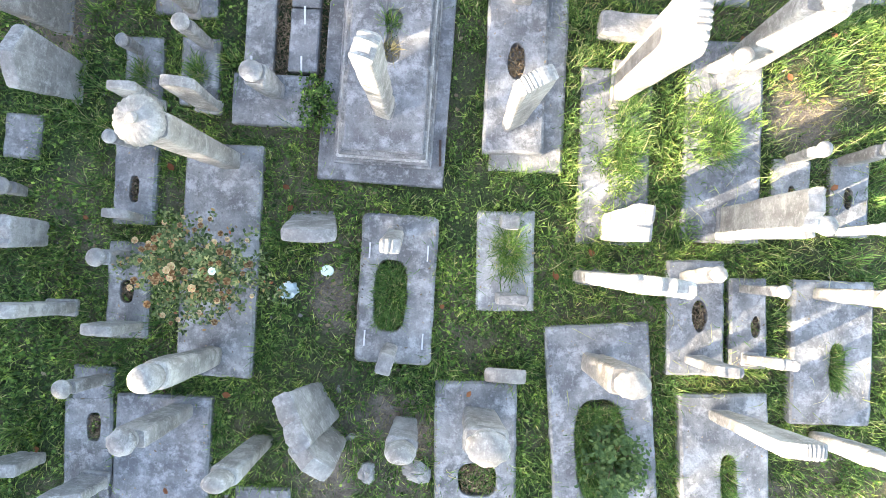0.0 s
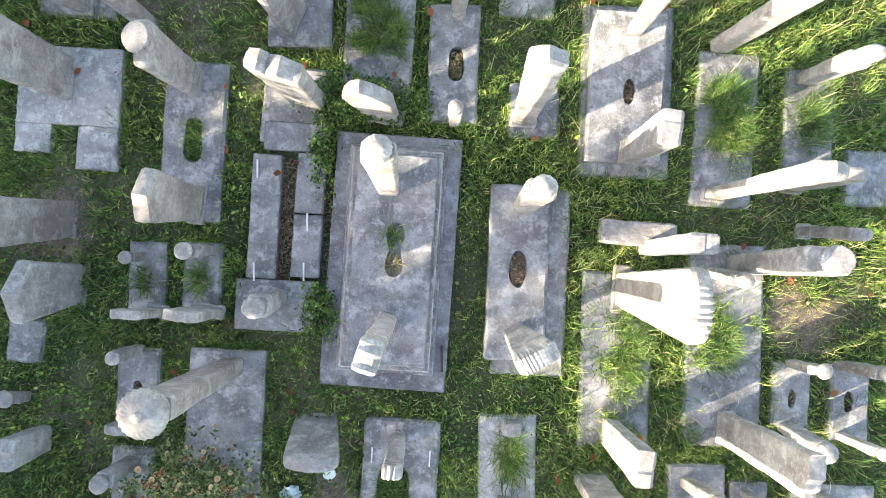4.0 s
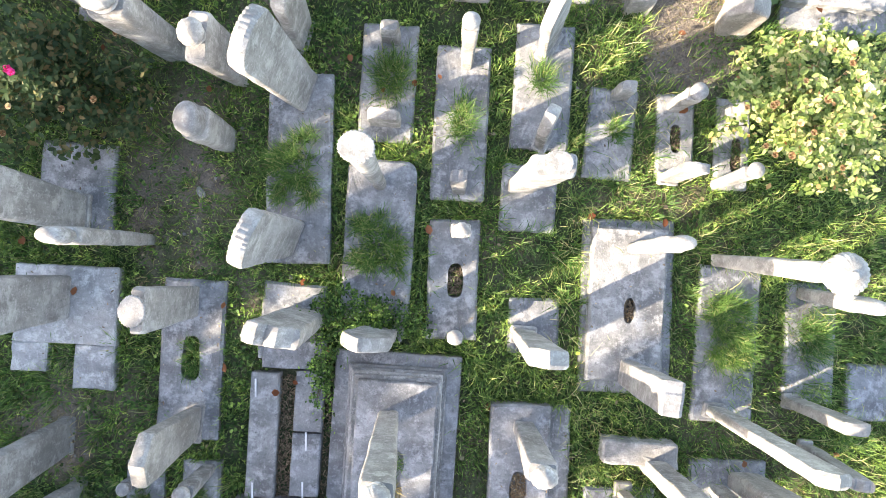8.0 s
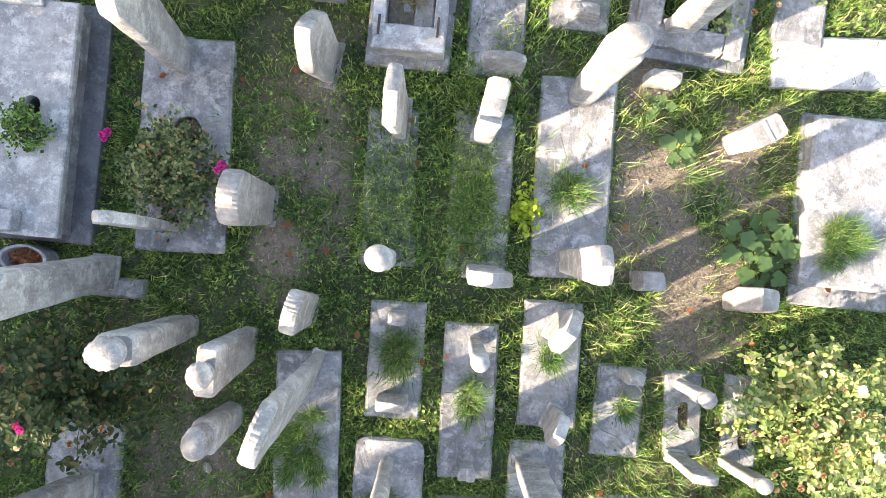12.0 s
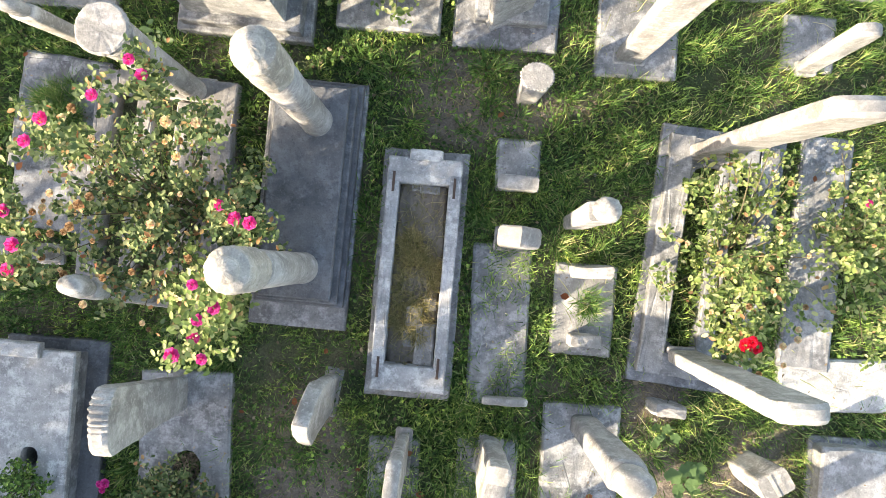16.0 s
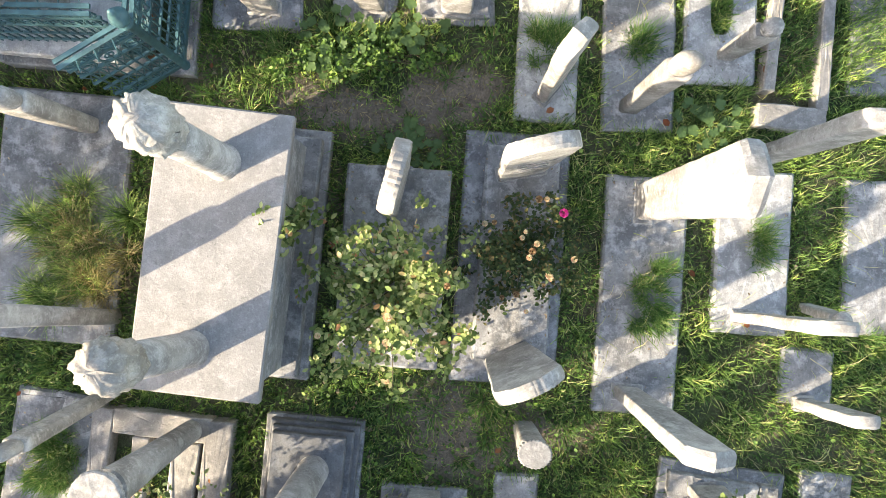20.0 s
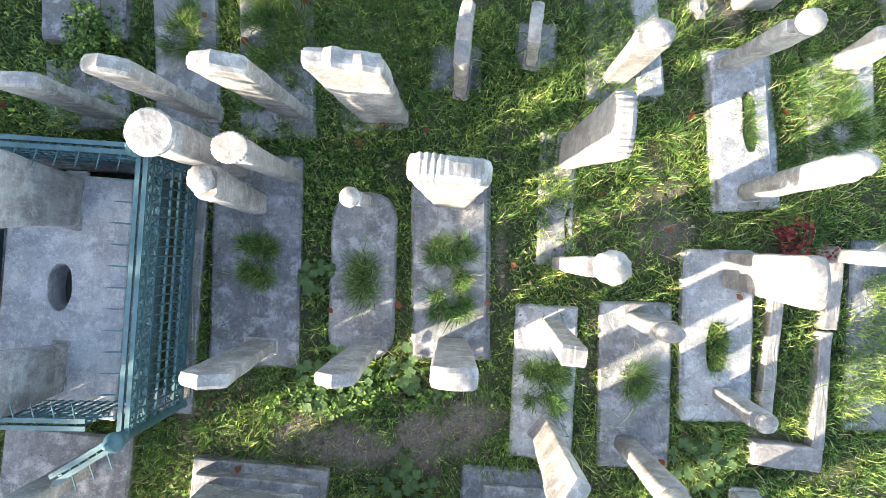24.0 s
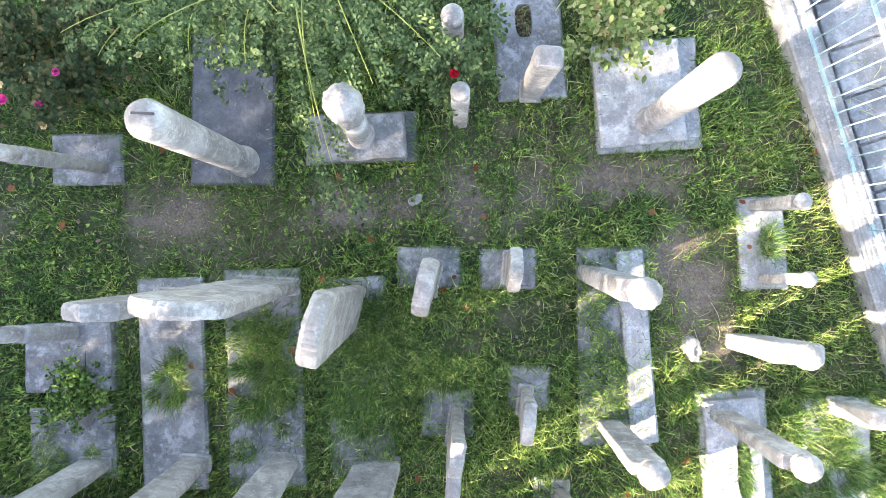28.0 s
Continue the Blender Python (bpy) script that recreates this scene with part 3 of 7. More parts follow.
            for k in range(12):
                t = k / 11
                prof.append((q * (0.98 + 0.22 * math.sin(t * 2.6)) * (1.0 if t < 0.8 else 1.0 - (t - 0.8) * 2.2), hs + (h - hs) * (0.04 + 0.92 * t), 1))
            prof.append((0.03, h, 0))
            v, f = lathe(prof, 90, 9, 0.05, 9.0, seed=s, rough=0.026 if kind == "flower" else 0.013, grain=20.0)
            part("bouquet", mesh_of("bouquet", leant(v), f, mat, True), top, "carved stone bouquet, grey with lichen")
    return top


def plate_mesh_raw(w, d, h, seed):
    """A stump with a sloping broken top."""
    r = random.Random(seed)
    sx, sy = r.uniform(-0.35, 0.35), r.uniform(-0.5, 0.5)
    loops = []
    for t, k in ((0.0, 1.0), (0.3, 1.0), (0.6, 0.98), (0.85, 0.96), (1.0, 0.86), (1.03, 0.5), (1.04, 0.12)):
        loops.append([(px * k, py * k, h * t + t ** 3 * (px * k * sx + py * k * sy)) for px, py in outline_rect(w, d, 0.02, 4)])
    v, f = loft(loops)
    return rough_up(rough_up(v, 0.012, seed, 8.0), 0.005, seed + 5, 26.0), f

# ---- tombs of several stones ----

# a worn slab split into two legs at its foot
COUNT[0] += 1
forked = thing("grave_slab", pose(-3.08, 2.92, 0, 0, 0, -3.2), "pale grey marble grave slab broken into two legs", "grave slab", "grave slabs")
for nm, cx, cy, cw, cl, cz in (("slab", 0.0, 0.128, 0.85, 0.645, 0.10), ("left_leg", -0.28, -0.312, 0.29, 0.24, 0.097), ("right_leg", 0.257, -0.375, 0.335, 0.36, 0.102)):
    COUNT[0] += 1
    part(nm.split("_")[-1], slab_mesh(nm, cw, cl, -0.06, cz, PALE, 0.01, None, 3, COUNT[0], 0.012, 0.012), forked).matrix_local = pose(cx, cy, 0)
    q = radians(-3.2)
    SLABS.append((-3.08 + cx * math.cos(q) - cy * math.sin(q), 2.92 + cx * math.sin(q) + cy * math.cos(q), -3.2, cw, cl, None, 0))
    EDGES.append((*SLABS[-1][:5], cz, 0))


def tiers(name, label, category, x, y, levels, mat=SLAB):
    """A stepped tomb: levels of (name, ang, dx, dy, w, l, z0, z1, hole, material)."""
    top = thing(name, pose(x, y, 0), label, category)
    for k, (pname, ang, dx, dy, w, l, z0, z1, hole, m, plabel) in enumerate(levels):
        COUNT[0] += 1
        ob = part(pname, slab_mesh(pname, w, l, z0, z1, m, 0.01, hole, -1.0 if name == "sarcophagus" else -2.0 if "quatrefoil" in label else 2.4, COUNT[0], 0.012, 0.0012 if m is TOPSTONE else 0.004), top, plabel)
        ob.matrix_local = pose(dx, dy, 0, 0, 0, ang)
    ang, dx, dy, w, l = levels[0][1:6]
    SLABS.append((x + dx, y + dy, ang, w, l, None, 0))
    return top


sarc = tiers("sarcophagus", "grey marble sarcophagus with moulded tiers and two planting holes", "sarcophagus", -0.41, 1.59, [
    ("base_slab", -4.3, 0.0, 0.0, 1.04, 2.10, -0.08, 0.10, None, SLAB, ""),
    ("lower_tier", -4.0, 0.01, 0.02, 0.80, 1.86, 0.10, 0.165, None, SLAB, ""),
    # both grooves take the dark material, so their shade is painted in
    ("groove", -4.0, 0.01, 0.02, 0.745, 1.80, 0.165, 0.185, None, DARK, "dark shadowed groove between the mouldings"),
    ("moulding", -4.0, 0.01, 0.02, 0.765, 1.82, 0.185, 0.215, None, SLAB, ""),
    ("moulding", -4.0, 0.01, 0.02, 0.735, 1.785, 0.215, 0.245, None, PALE, ""),
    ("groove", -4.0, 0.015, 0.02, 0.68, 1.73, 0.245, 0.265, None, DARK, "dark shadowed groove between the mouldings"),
    ("moulding", -4.0, 0.015, 0.02, 0.70, 1.75, 0.265, 0.29, None, SLAB, ""),
    ("lid", -4.0, 0.02, 0.02, 0.64, 1.68, 0.29, 0.355, (0.02, 0.08, 0.2, 0.44), SLAB, "lid with an hourglass planting hole")])
for cx, cy in ((0.42, 0.72), (0.42, -0.80)):
    v, f = box(0.02, 0.22, 0.012)
    part("clamp", mesh_of("clamp", [(a + cx, b + cy, c + 0.102) for a, b, c in v], f, IRON), sarc, "dark iron clamp")
TUFTS += [(-0.39, 1.79, -4.0, (0.0, 0.0, 0.12, 0.14), 0.29, 1), (-0.40, 1.58, -4.0, (0.0, 0.0, 0.12, 0.10), 0.27, 4)]

plank = tiers("plank_tomb", "low grave of grey marble planks round a strip of soil", "grave", -1.30, 1.70, [
    ("foot_slab", -3.0, -0.07, -0.47, 0.66, 0.42, -0.05, 0.10, None, SLAB, ""),
    ("side_plank", -3.4, -0.16, 0.27, 0.24, 1.03, -0.05, 0.105, None, SLAB, ""),
    ("side_plank", -3.8, 0.19, 0.02, 0.24, 0.52, -0.05, 0.11, None, SLAB, ""),
    ("side_plank", -3.8, 0.225, 0.54, 0.24, 0.50, -0.05, 0.105, None, SLAB, ""),
    ("head_slab", -3.4, 0.10, 0.93, 0.52, 0.24, -0.05, 0.095, None, SLAB, "")])
SLABS += [(-1.28, 1.97, -3.6, 0.16, 1.1, None, 0), (-0.955, 1.75, -4.0, 0.07, 1.5, None, 0), (-1.46, 1.97, -3.4, 0.24, 1.03, None, 0), (-1.10, 1.97, -3.8, 0.24, 1.05, None, 0), (-1.2, 2.63, -3.4, 0.52, 0.24, None, 0)]
for cx, cy in ((-0.21, 0.66), (0.2, 0.22), (0.17, -0.19), (-0.24, -0.19)):
    v, f = box(0.014, 0.15, 0.012)
    part("clamp", mesh_of("clamp", [(a + cx, b + cy, c + 0.107) for a, b, c in v], f, ZINC), plank, "pale metal clamp")

tiers("box_tomb", "large grey marble box tomb on a wider base", "tomb", -3.30, 6.83, [
    ("base_slab", -5.5, 0.06, 0.0, 0.84, 1.96, -0.08, 0.10, None, DARK, "dark base crusted with lichen"),
    ("wall", -5.8, -0.03, 0.0, 0.68, 1.80, 0.10, 0.28, (0.07, 0.08, 0.14, 0.18), SLAB, ""),
    ("lid", -5.8, -0.04, 0.0, 0.75, 1.86, 0.28, 0.36, (0.08, 0.08, 0.14, 0.18), PALE, "grey lid with a planting hole")])
for cx, cy, cw, cl, ch in ((-3.34, 7.76, 0.42, 0.12, 0.42), (-3.48, 6.02, 0.30, 0.16, 0.50)):
    COUNT[0] += 1
    b = thing("stone_block", pose(cx, cy, 0.34, 0, 0, -6), "broken marble block lying on the tomb's lid", "stone block")
    part("block", slab_mesh("block", cw, cl, 0, ch - 0.34, PALE, 0.01, None, 3, COUNT[0], 0.01, 0.01), b)

def block(x, y, w, l, h):
    COUNT[0] += 1
    b = thing("stone_block", pose(x, y, 0, 0, 0, -5), "rough fallen marble block in the grass", "stone block")
    part("block", slab_mesh("block", w, l, -0.03, h, WHITE, 0.015, None, 3, COUNT[0], 0.015, 0.014), b)


STRAW = []
rng0 = np.random.default_rng(3)
# an open trough: four marble sides round the soil
tro = thing("trough_grave", pose(-0.22, 8.28, 0, 0, 0, -5.8), "open marble trough grave with clamped sides and dry grass", "grave")
COUNT[0] += 1
part("base_slab", slab_mesh("base_slab", 0.70, 2.02, -0.08, 0.07, SLAB, 0.01, (0, 0, 0.40, 1.55), 6, COUNT[0]), tro)
for nm, cx, cy, cw, cl in (("side", -0.245, 0.0, 0.10, 1.60), ("side", 0.245, 0.0, 0.10, 1.60), ("head_end", 0.0, 0.82, 0.585, 0.20), ("foot_end", 0.0, -0.82, 0.585, 0.20)):
    COUNT[0] += 1
    ob = part(nm, slab_mesh(nm, cw, cl, 0.07, 0.30, PALE, 0.006, None, 3, COUNT[0], 0.01, 0.008), tro)
    ob.matrix_local = pose(cx, cy, 0)
COUNT[0] += 1
ob = part("crest", slab_mesh("crest", 0.26, 0.09, 0.07, 0.31, PALE, 0.02, None, 3, COUNT[0], 0.01, 0.006), tro)
ob.matrix_local = pose(0.0, 0.945, 0)
for cx, cy in ((-0.24, 0.72), (0.24, 0.70), (-0.24, -0.74), (0.23, -0.72)):
    v, f = box(0.02, 0.16, 0.012)
    part("clamp", mesh_of("clamp", [(a + cx, b + cy, c + 0.303) for a, b, c in v], f, IRON), tro, "rusty iron clamp")
n = 900
u, v = rng0.uniform(-0.17, 0.17, n), rng0.normal(0.05, 0.42, n).clip(-0.7, 0.7)
STRAW.append((-0.22 + u + 0.10 * v, 8.28 + v))
COUNT[0] += 1
part("soil_fill", slab_mesh("soil_fill", 0.39, 1.46, 0.0, 0.14, EARTH, 0.03, None, 3, COUNT[0], 0.02, 0.03), tro, "dry soil and crumbs filling the trough")
block(-0.17, 7.72, 0.16, 0.34, 0.22)
block(-0.25, 7.95, 0.13, 0.16, 0.20)
block(-0.12, 8.04, 0.10, 0.10, 0.18)
block(-0.30, 7.78, 0.08, 0.16, 0.19)
block(-0.10, 8.98, 0.16, 0.12, 0.19)
block(-0.20, 9.00, 0.10, 0.10, 0.17)
block(-0.30, 7.60, 0.14, 0.12, 0.12)
SLABS += [(-0.22, 8.28, -5.8, 0.66, 2.0, (0, 0, 0.42, 1.5), 0)]
TUFTS.append((-0.22, 8.28, -5.8, (0.0, -0.1, 0.34, 0.9), 0.12, 4))

# a bed with a stone kerb, full of roses
bed = thing("kerbed_bed", pose(2.14, 8.36, 0, 0, 0, -9.6), "grave bed with a grey stone kerb, overgrown by roses", "grave bed")
COUNT[0] += 1
part("base_slab", slab_mesh("base_slab", 1.02, 2.12, -0.06, 0.06, SLAB, 0.01, (0.02, 0, 0.56, 1.55), 6, COUNT[0]), bed)
for nm, cx, cy, cw, cl in (("kerb", -0.35, 0.0, 0.20, 1.95), ("kerb", 0.36, 0.0, 0.15, 1.95), ("kerb_end", 0.0, 0.88, 0.55, 0.18), ("kerb_end", 0.0, -0.88, 0.55, 0.19), ("middle_bar", 0.06, 0.0, 0.14, 1.55)):
    COUNT[0] += 1
    ob = part(nm, slab_mesh(nm, cw, cl, -0.06, 0.15, SLAB, 0.008, None, 3, COUNT[0]), bed)
    ob.matrix_local = pose(cx, cy, 0)
SLABS += [(2.14, 8.36, -9.6, 1.0, 2.1, (0, 0, 0.5, 1.5), 0)]
grave(3.02, 8.40, -8.0, 0.42, 1.9, 0.10)

tiers("box_tomb", "dark marble slab tomb with a stepped base", "tomb", -1.10, 8.95, [
    ("base_slab", -6.5, 0.0, -0.08, 0.80, 2.02, -0.08, 0.08, None, SLAB, ""),
    ("lower_step", -6.5, 0.02, 0.0, 0.72, 1.80, 0.08, 0.17, None, DARK, ""),
    ("upper_step", -6.5, 0.015, 0.0, 0.65, 1.74, 0.17, 0.245, None, DARK, ""),
    ("lid", -6.5, 0.0, 0.0, 0.58, 1.68, 0.245, 0.325, None, DARK, "dark lid streaked with pale stains")])

rose_kerb = thing("kerbed_bed", pose(-2.33, 9.0, 0, 0, 0, -7.7), "large grave bed with worn stone kerbs under a rose bush", "grave bed")
for nm, cx, cy, cw, cl in (("kerb", -0.48, 0.0, 0.16, 1.86), ("kerb", 0.46, 0.0, 0.22, 1.86), ("kerb_end", 0.0, 0.84, 0.79, 0.20), ("kerb_end", 0.0, -0.84, 0.79, 0.20), ("plank", 0.21, 0.0, 0.22, 1.46), ("plank", -0.15, 0.0, 0.14, 1.46)):
    COUNT[0] += 1
    ob = part(nm, slab_mesh(nm, cw, cl, -0.06, 0.15, WARM, 0.008, None, 3, COUNT[0], 0.01, 0.008), rose_kerb)
    ob.matrix_local = pose(cx, cy, 0)
SLABS += [(-2.33, 9.0, -7.7, 1.12, 1.86, (0, 0, 0.8, 1.4), 0)]

# the raised table tomb
tiers("table_tomb", "raised table tomb with a broad pale marble top", "table tomb", -1.50, 11.22, [
    ("base_slab", -6.8, 0.02, 0.02, 1.10, 2.02, -0.08, 0.12, None, SLAB, ""),
    ("lower_step", -7.2, 0.02, 0.0, 0.98, 1.90, 0.12, 0.26, None, SLAB, ""),
    ("wall", -7.6, 0.0, 0.0, 0.78, 1.76, 0.26, 0.96, None, PALE, ""),
    ("moulding", -7.8, 0.0, 0.0, 0.84, 1.84, 0.96, 1.04, None, PALE, ""),
    ("table_top", -8.0, 0.0, 0.0, 0.90, 1.95, 1.04, 1.125, None, TOPSTONE, "smooth pale table top")])
pot = thing("flower_pot", pose(-0.98, 12.02, 0.12), "small dark flower pot on the tomb's base", "flower pot")
v, f = lathe([(0.035, 0, 0), (0.055, 0.09, 0), (0.06, 0.10, 0), (0.045, 0.095, 0), (0.04, 0.06, 0)], 18)
part("pot", mesh_of("pot", v, f, POTSHADE, True), pot)

# kerbs of the narrow bed on the sunny side
kerb = thing("kerbed_bed", pose(2.99, 13.0, 0, 0, 0, -7.5), "narrow grave bed of broken marble kerbs with grass", "grave bed")
for nm, cx, cy, cw, cl, q in (("kerb", -0.21, 0.12, 0.10, 1.42, 0), ("kerb", 0.23, 0.55, 0.12, 0.55, 0), ("kerb", 0.22, -0.22, 0.10, 0.95, 2), ("kerb_end", 0.0, -0.78, 0.56, 0.19, 0)):
    COUNT[0] += 1
    ob = part(nm, slab_mesh(nm, cw, cl, -0.06, 0.14, WARM, 0.008, None, 3, COUNT[0], 0.01, 0.009), kerb)
    ob.matrix_local = pose(cx, cy, 0, 0, 0, q)
SLABS += [(2.99, 13.0, -7.5, 0.58, 1.75, (0, 0.05, 0.34, 1.4), 0)]


def rubble(x, y, r):
    COUNT[0] += 1
    s = COUNT[0]
    v, f = lathe([(r * 0.35, -0.02, 0), (r * 0.5, r * 0.15, 0), (r * 0.42, r * 0.36, 0), (r * 0.2, r * 0.45, 0)], 9, sy=0.62, seed=s, rough=r * 0.16)
    b = thing("rubble_stone", pose(x, y, 0, 0, 0, s * 67 % 180), "loose broken piece of pale stone on the ground", "stone")
    part("rock", mesh_of("rock", v, f, WHITE), b)


def litter_bag(x, y, r):
    rng = np.random.default_rng(5)
    n = 9
    v, f = [], []
    for i in range(n):
        for j in range(n):
            a, b = i / (n - 1) - 0.5, j / (n - 1) - 0.5
            e = 1 - 0.5 * (abs(a) + abs(b))
            v.append((a * r * 1.1 * e + rng.normal(0, 0.008), b * r * e + rng.normal(0, 0.008), 0.05 + 0.03 * math.sin(9 * a + 5 * b) + abs(rng.normal(0, 0.012))))
    f = [(i * n + j, i * n + j + 1, (i + 1) * n + j + 1, (i + 1) * n + j) for i in range(n - 1) for j in range(n - 1)]
    b = thing("plastic_bag", pose(x, y, 0), "crumpled pale blue plastic bag on the grass", "plastic bag")
    part("film", mesh_of("film", v, f, PLASTIC), b)


def litter_disc(x, y, r):
    v, f = lathe([(r * 0.9, 0.02, 0), (r, 0.035, 0), (r * 0.95, 0.05, 0), (r * 0.8, 0.047, 0)], 28, sy=0.85)
    b = thing("white_cap", pose(x, y, 0), "round white plastic lid lying on the grass", "lid")
    part("shell", mesh_of("shell", v, f, PAPER, True), b)


# ---- graves and stones, along the way ----
grave(-0.35, -0.33, -3.6, 0.63, 1.23, 0.09, hole=(-0.05, -0.06, 0.28, 0.61), corner=.05, clamps=4)
stone("broken", -0.36, 0.12, 0.07, 0.62, .16, .10, -4, 0.00, -0.10)
stone("round", -0.41, -0.84, 0.07, 0.42, .17, .11, 70, -0.02, -0.06)
grave(0.55, -0.10, -0.7, 0.48, 0.83, 0.06, tuft=(0.03, 0.08, 0.23, 0.47), pale=1)
stone("stub", 0.58, 0.22, 0.04, 0.16, .16, .12, -4, 0.01, -0.02)
stone("stub", 0.59, -0.41, 0.04, 0.25, .26, .09, -4, -0.02, -0.03)
stone("round", 0.52, -1.06, 0.00, 0.42, .33, .1, -4, 0.01, 0.07)
grave(1.34, -1.37, 2.9, 0.86, 1.50, 0.10, hole=(-0.02, -0.30, 0.44, 0.88), wide=1)
stone("turbanflat", 1.28, -0.94, 0.08, 1.22, .26, .2, -4, 0.02, 0.03)
grave(0.30, -1.63, -0.8, 0.68, 1.07, 0.08, hole=(0.02, -0.28, 0.33, 0.28))
stone("turbanflat", 0.33, -1.39, 0.06, 1.06, .33, .2, -4, 0.01, 0.00)
grave(-1.81, -0.09, -3.1, 0.63, 1.92, 0.10, corner=.02)
stone("turbanbig", -1.73, 0.73, 0.08, 1.96, .24, .17, -4, 0.01, 0.01)
stone("fez", -1.87, -0.88, 0.08, 1.46, .2, .2, -4, -0.02, 0.05)
grave(-2.51, 0.54, -2.8, 0.35, 0.67, 0.08, hole=(0.00, -0.04, 0.08, 0.23))
stone("ball", -2.51, 0.87, 0.06, 0.53, .11, .09, -4, 0.00, -0.01)
stone("round", -2.53, 0.26, 0.06, 0.40, .22, .06, -4, 0.00, 0.02)
grave(-2.57, -0.34, -2.6, 0.35, 0.80, 0.07, hole=(-0.01, -0.01, 0.12, 0.19))
stone("ball", -2.55, -0.06, 0.05, 0.69, .14, .11, -4, 0.00, -0.00)
stone("round", -2.54, -0.63, 0.05, 0.69, .24, .07, -4, -0.01, 0.03)
stone("round", -3.11, -0.48, 0.08, 0.96, .3, .09, -4, -0.01, 0.05)
grave(-2.87, -1.14, -4.9, 0.34, 0.35, 0.06)
stone("ball", -2.77, -1.07, 0.08, 0.70, .14, .1, -4, -0.01, 0.04)
grave(-2.29, -1.68, -2.9, 0.79, 0.95, 0.09, corner=.02)
stone("turban", -2.12, -1.33, 0.08, 1.19, .24, .14, -4, -0.02, 0.03)
grave(-2.91, -1.64, -1.3, 0.40, 0.85, 0.06, hole=(0.05, 0.17, 0.12, 0.23))
stone("fez", -1.47, -1.60, 0.00, 1.31, .2, .13, -4, -0.03, 0.03)
grave(-2.27, -1.85, -0.0, 0.35, 0.58, 0.06, hole=(0.01, -0.11, 0.14, 0.28))
grave(-1.47, -2.20, -2.0, 0.46, 0.44, 0.06)
stone("round", -3.37, -1.72, 0.08, 0.47, .28, .09, -4, -0.02, 0.03)
stone("broken", -2.84, -1.90, 0.08, 0.60, .28, .09, -4, -0.01, 0.01)
stone("broken", -0.96, -1.28, -0.02, 1.09, .42, .13, -58, -0.08, 0.07)
stone("gable", -0.89, -1.56, -0.02, 0.96, .36, .12, -42, -0.05, 0.03)
stone("fez", -0.28, -1.46, -0.02, 1.03, .24, .15, -4, -0.00, 0.00)
stone("round", -1.05, 0.26, -0.02, 0.80, .42, .09, -4, 0.08, -0.17)
rubble(-0.60, -1.86, .22)
rubble(-0.19, -1.85, .26)
rubble(-0.74, -1.57, .1)
rubble(-0.84, -1.18, .06)
litter_bag(-1.25, -0.34, .2)
litter_disc(-0.93, -0.18, .055)
grave(2.12, -0.57, -0.7, 0.47, 0.95, 0.10, hole=(0.03, 0.02, 0.13, 0.27), oval=1)
stone("turban", 2.04, -0.24, 0.08, 0.75, .15, .11, -4, 0.01, 0.06)
stone("broken", 2.10, -0.91, 0.08, 0.81, .17, .07, -4, 0.01, 0.02)
stone("broken", 1.25, -0.23, 0.02, 2.13, .32, .09, -4, 0.00, 0.02)
grave(2.56, -0.62, -0.4, 0.31, 0.75, 0.09, hole=(0.06, -0.02, 0.08, 0.18), oval=1)
stone("ball", 2.52, -0.33, 0.08, 0.77, .1, .08, -4, 0.00, 0.02)
stone("broken", 2.57, -0.91, 0.08, 0.65, .17, .07, -4, 0.02, 0.05)
grave(3.24, -0.86, -2.0, 0.67, 1.19, 0.12, hole=(0.04, -0.12, 0.13, 0.41))
stone("ball", 3.14, -0.37, 0.08, 1.04, .15, .12, -4, 0.00, 0.02)
stone("fez", 3.14, -1.57, 0.08, 0.99, .18, .14, -4, 0.03, 0.07)
grave(2.35, -1.68, 1.1, 0.73, 0.96, 0.12, hole=(0.03, -0.22, 0.14, 0.42))
stone("scallop", 2.31, -1.37, 0.08, 1.45, .3, .09, -4, 0.04, 0.08)
grave(1.46, 0.77, -2.1, 0.59, 1.47, 0.06, tuft=(0.10, 0.13, 0.21, 0.61), weed=1)
stone("scallop", 1.50, 1.36, 0.08, 1.91, 0.46, .1, 86, -0.00, -0.01)
stone("box", 1.40, 0.18, 0.08, 1.07, 0.26, 0.12, 86, 0.00, 0.00)
grave(2.36, 0.89, -2.0, 0.64, 1.68, 0.07, tuft=(-0.00, 0.01, 0.19, 0.42), weed=1)
stone("turban", 2.29, 1.50, 0.08, 0.64, .17, .1, -4, -0.00, -0.05)
stone("broken", 2.37, 0.21, 0.08, 1.45, 0.32, .1, 86, 0.01, 0.02)
grave(2.92, 0.48, -4.0, 0.31, 0.53, 0.08, hole=(0.00, -0.03, 0.07, 0.16), oval=1)
grave(3.41, 0.42, -2.6, 0.32, 0.65, 0.08, hole=(-0.02, 0.00, 0.08, 0.18), oval=1)
stone("ball", 2.92, 0.74, 0.08, 0.56, .12, .08, -4, 0.01, 0.02)
stone("ball", 3.36, 0.72, 0.08, 0.67, .13, .1, -4, 0.01, 0.03)
stone("turban", 2.89, 0.21, 0.08, 0.71, .2, .1, -4, -0.02, -0.04)
stone("ball", 3.32, 0.14, 0.08, 0.64, .1, .08, -4, 0.01, 0.01)
grave(0.75, 1.42, -2.6, 0.61, 1.56, 0.06)
grave(0.63, 1.50, -2.5, 0.49, 1.44, 0.18, hole=(0.00, 0.03, 0.15, 0.30), oval=1)
stone("turban", 0.68, 2.04, 0.16, 1.52, .2, .13, -4, -0.04, 0.04)
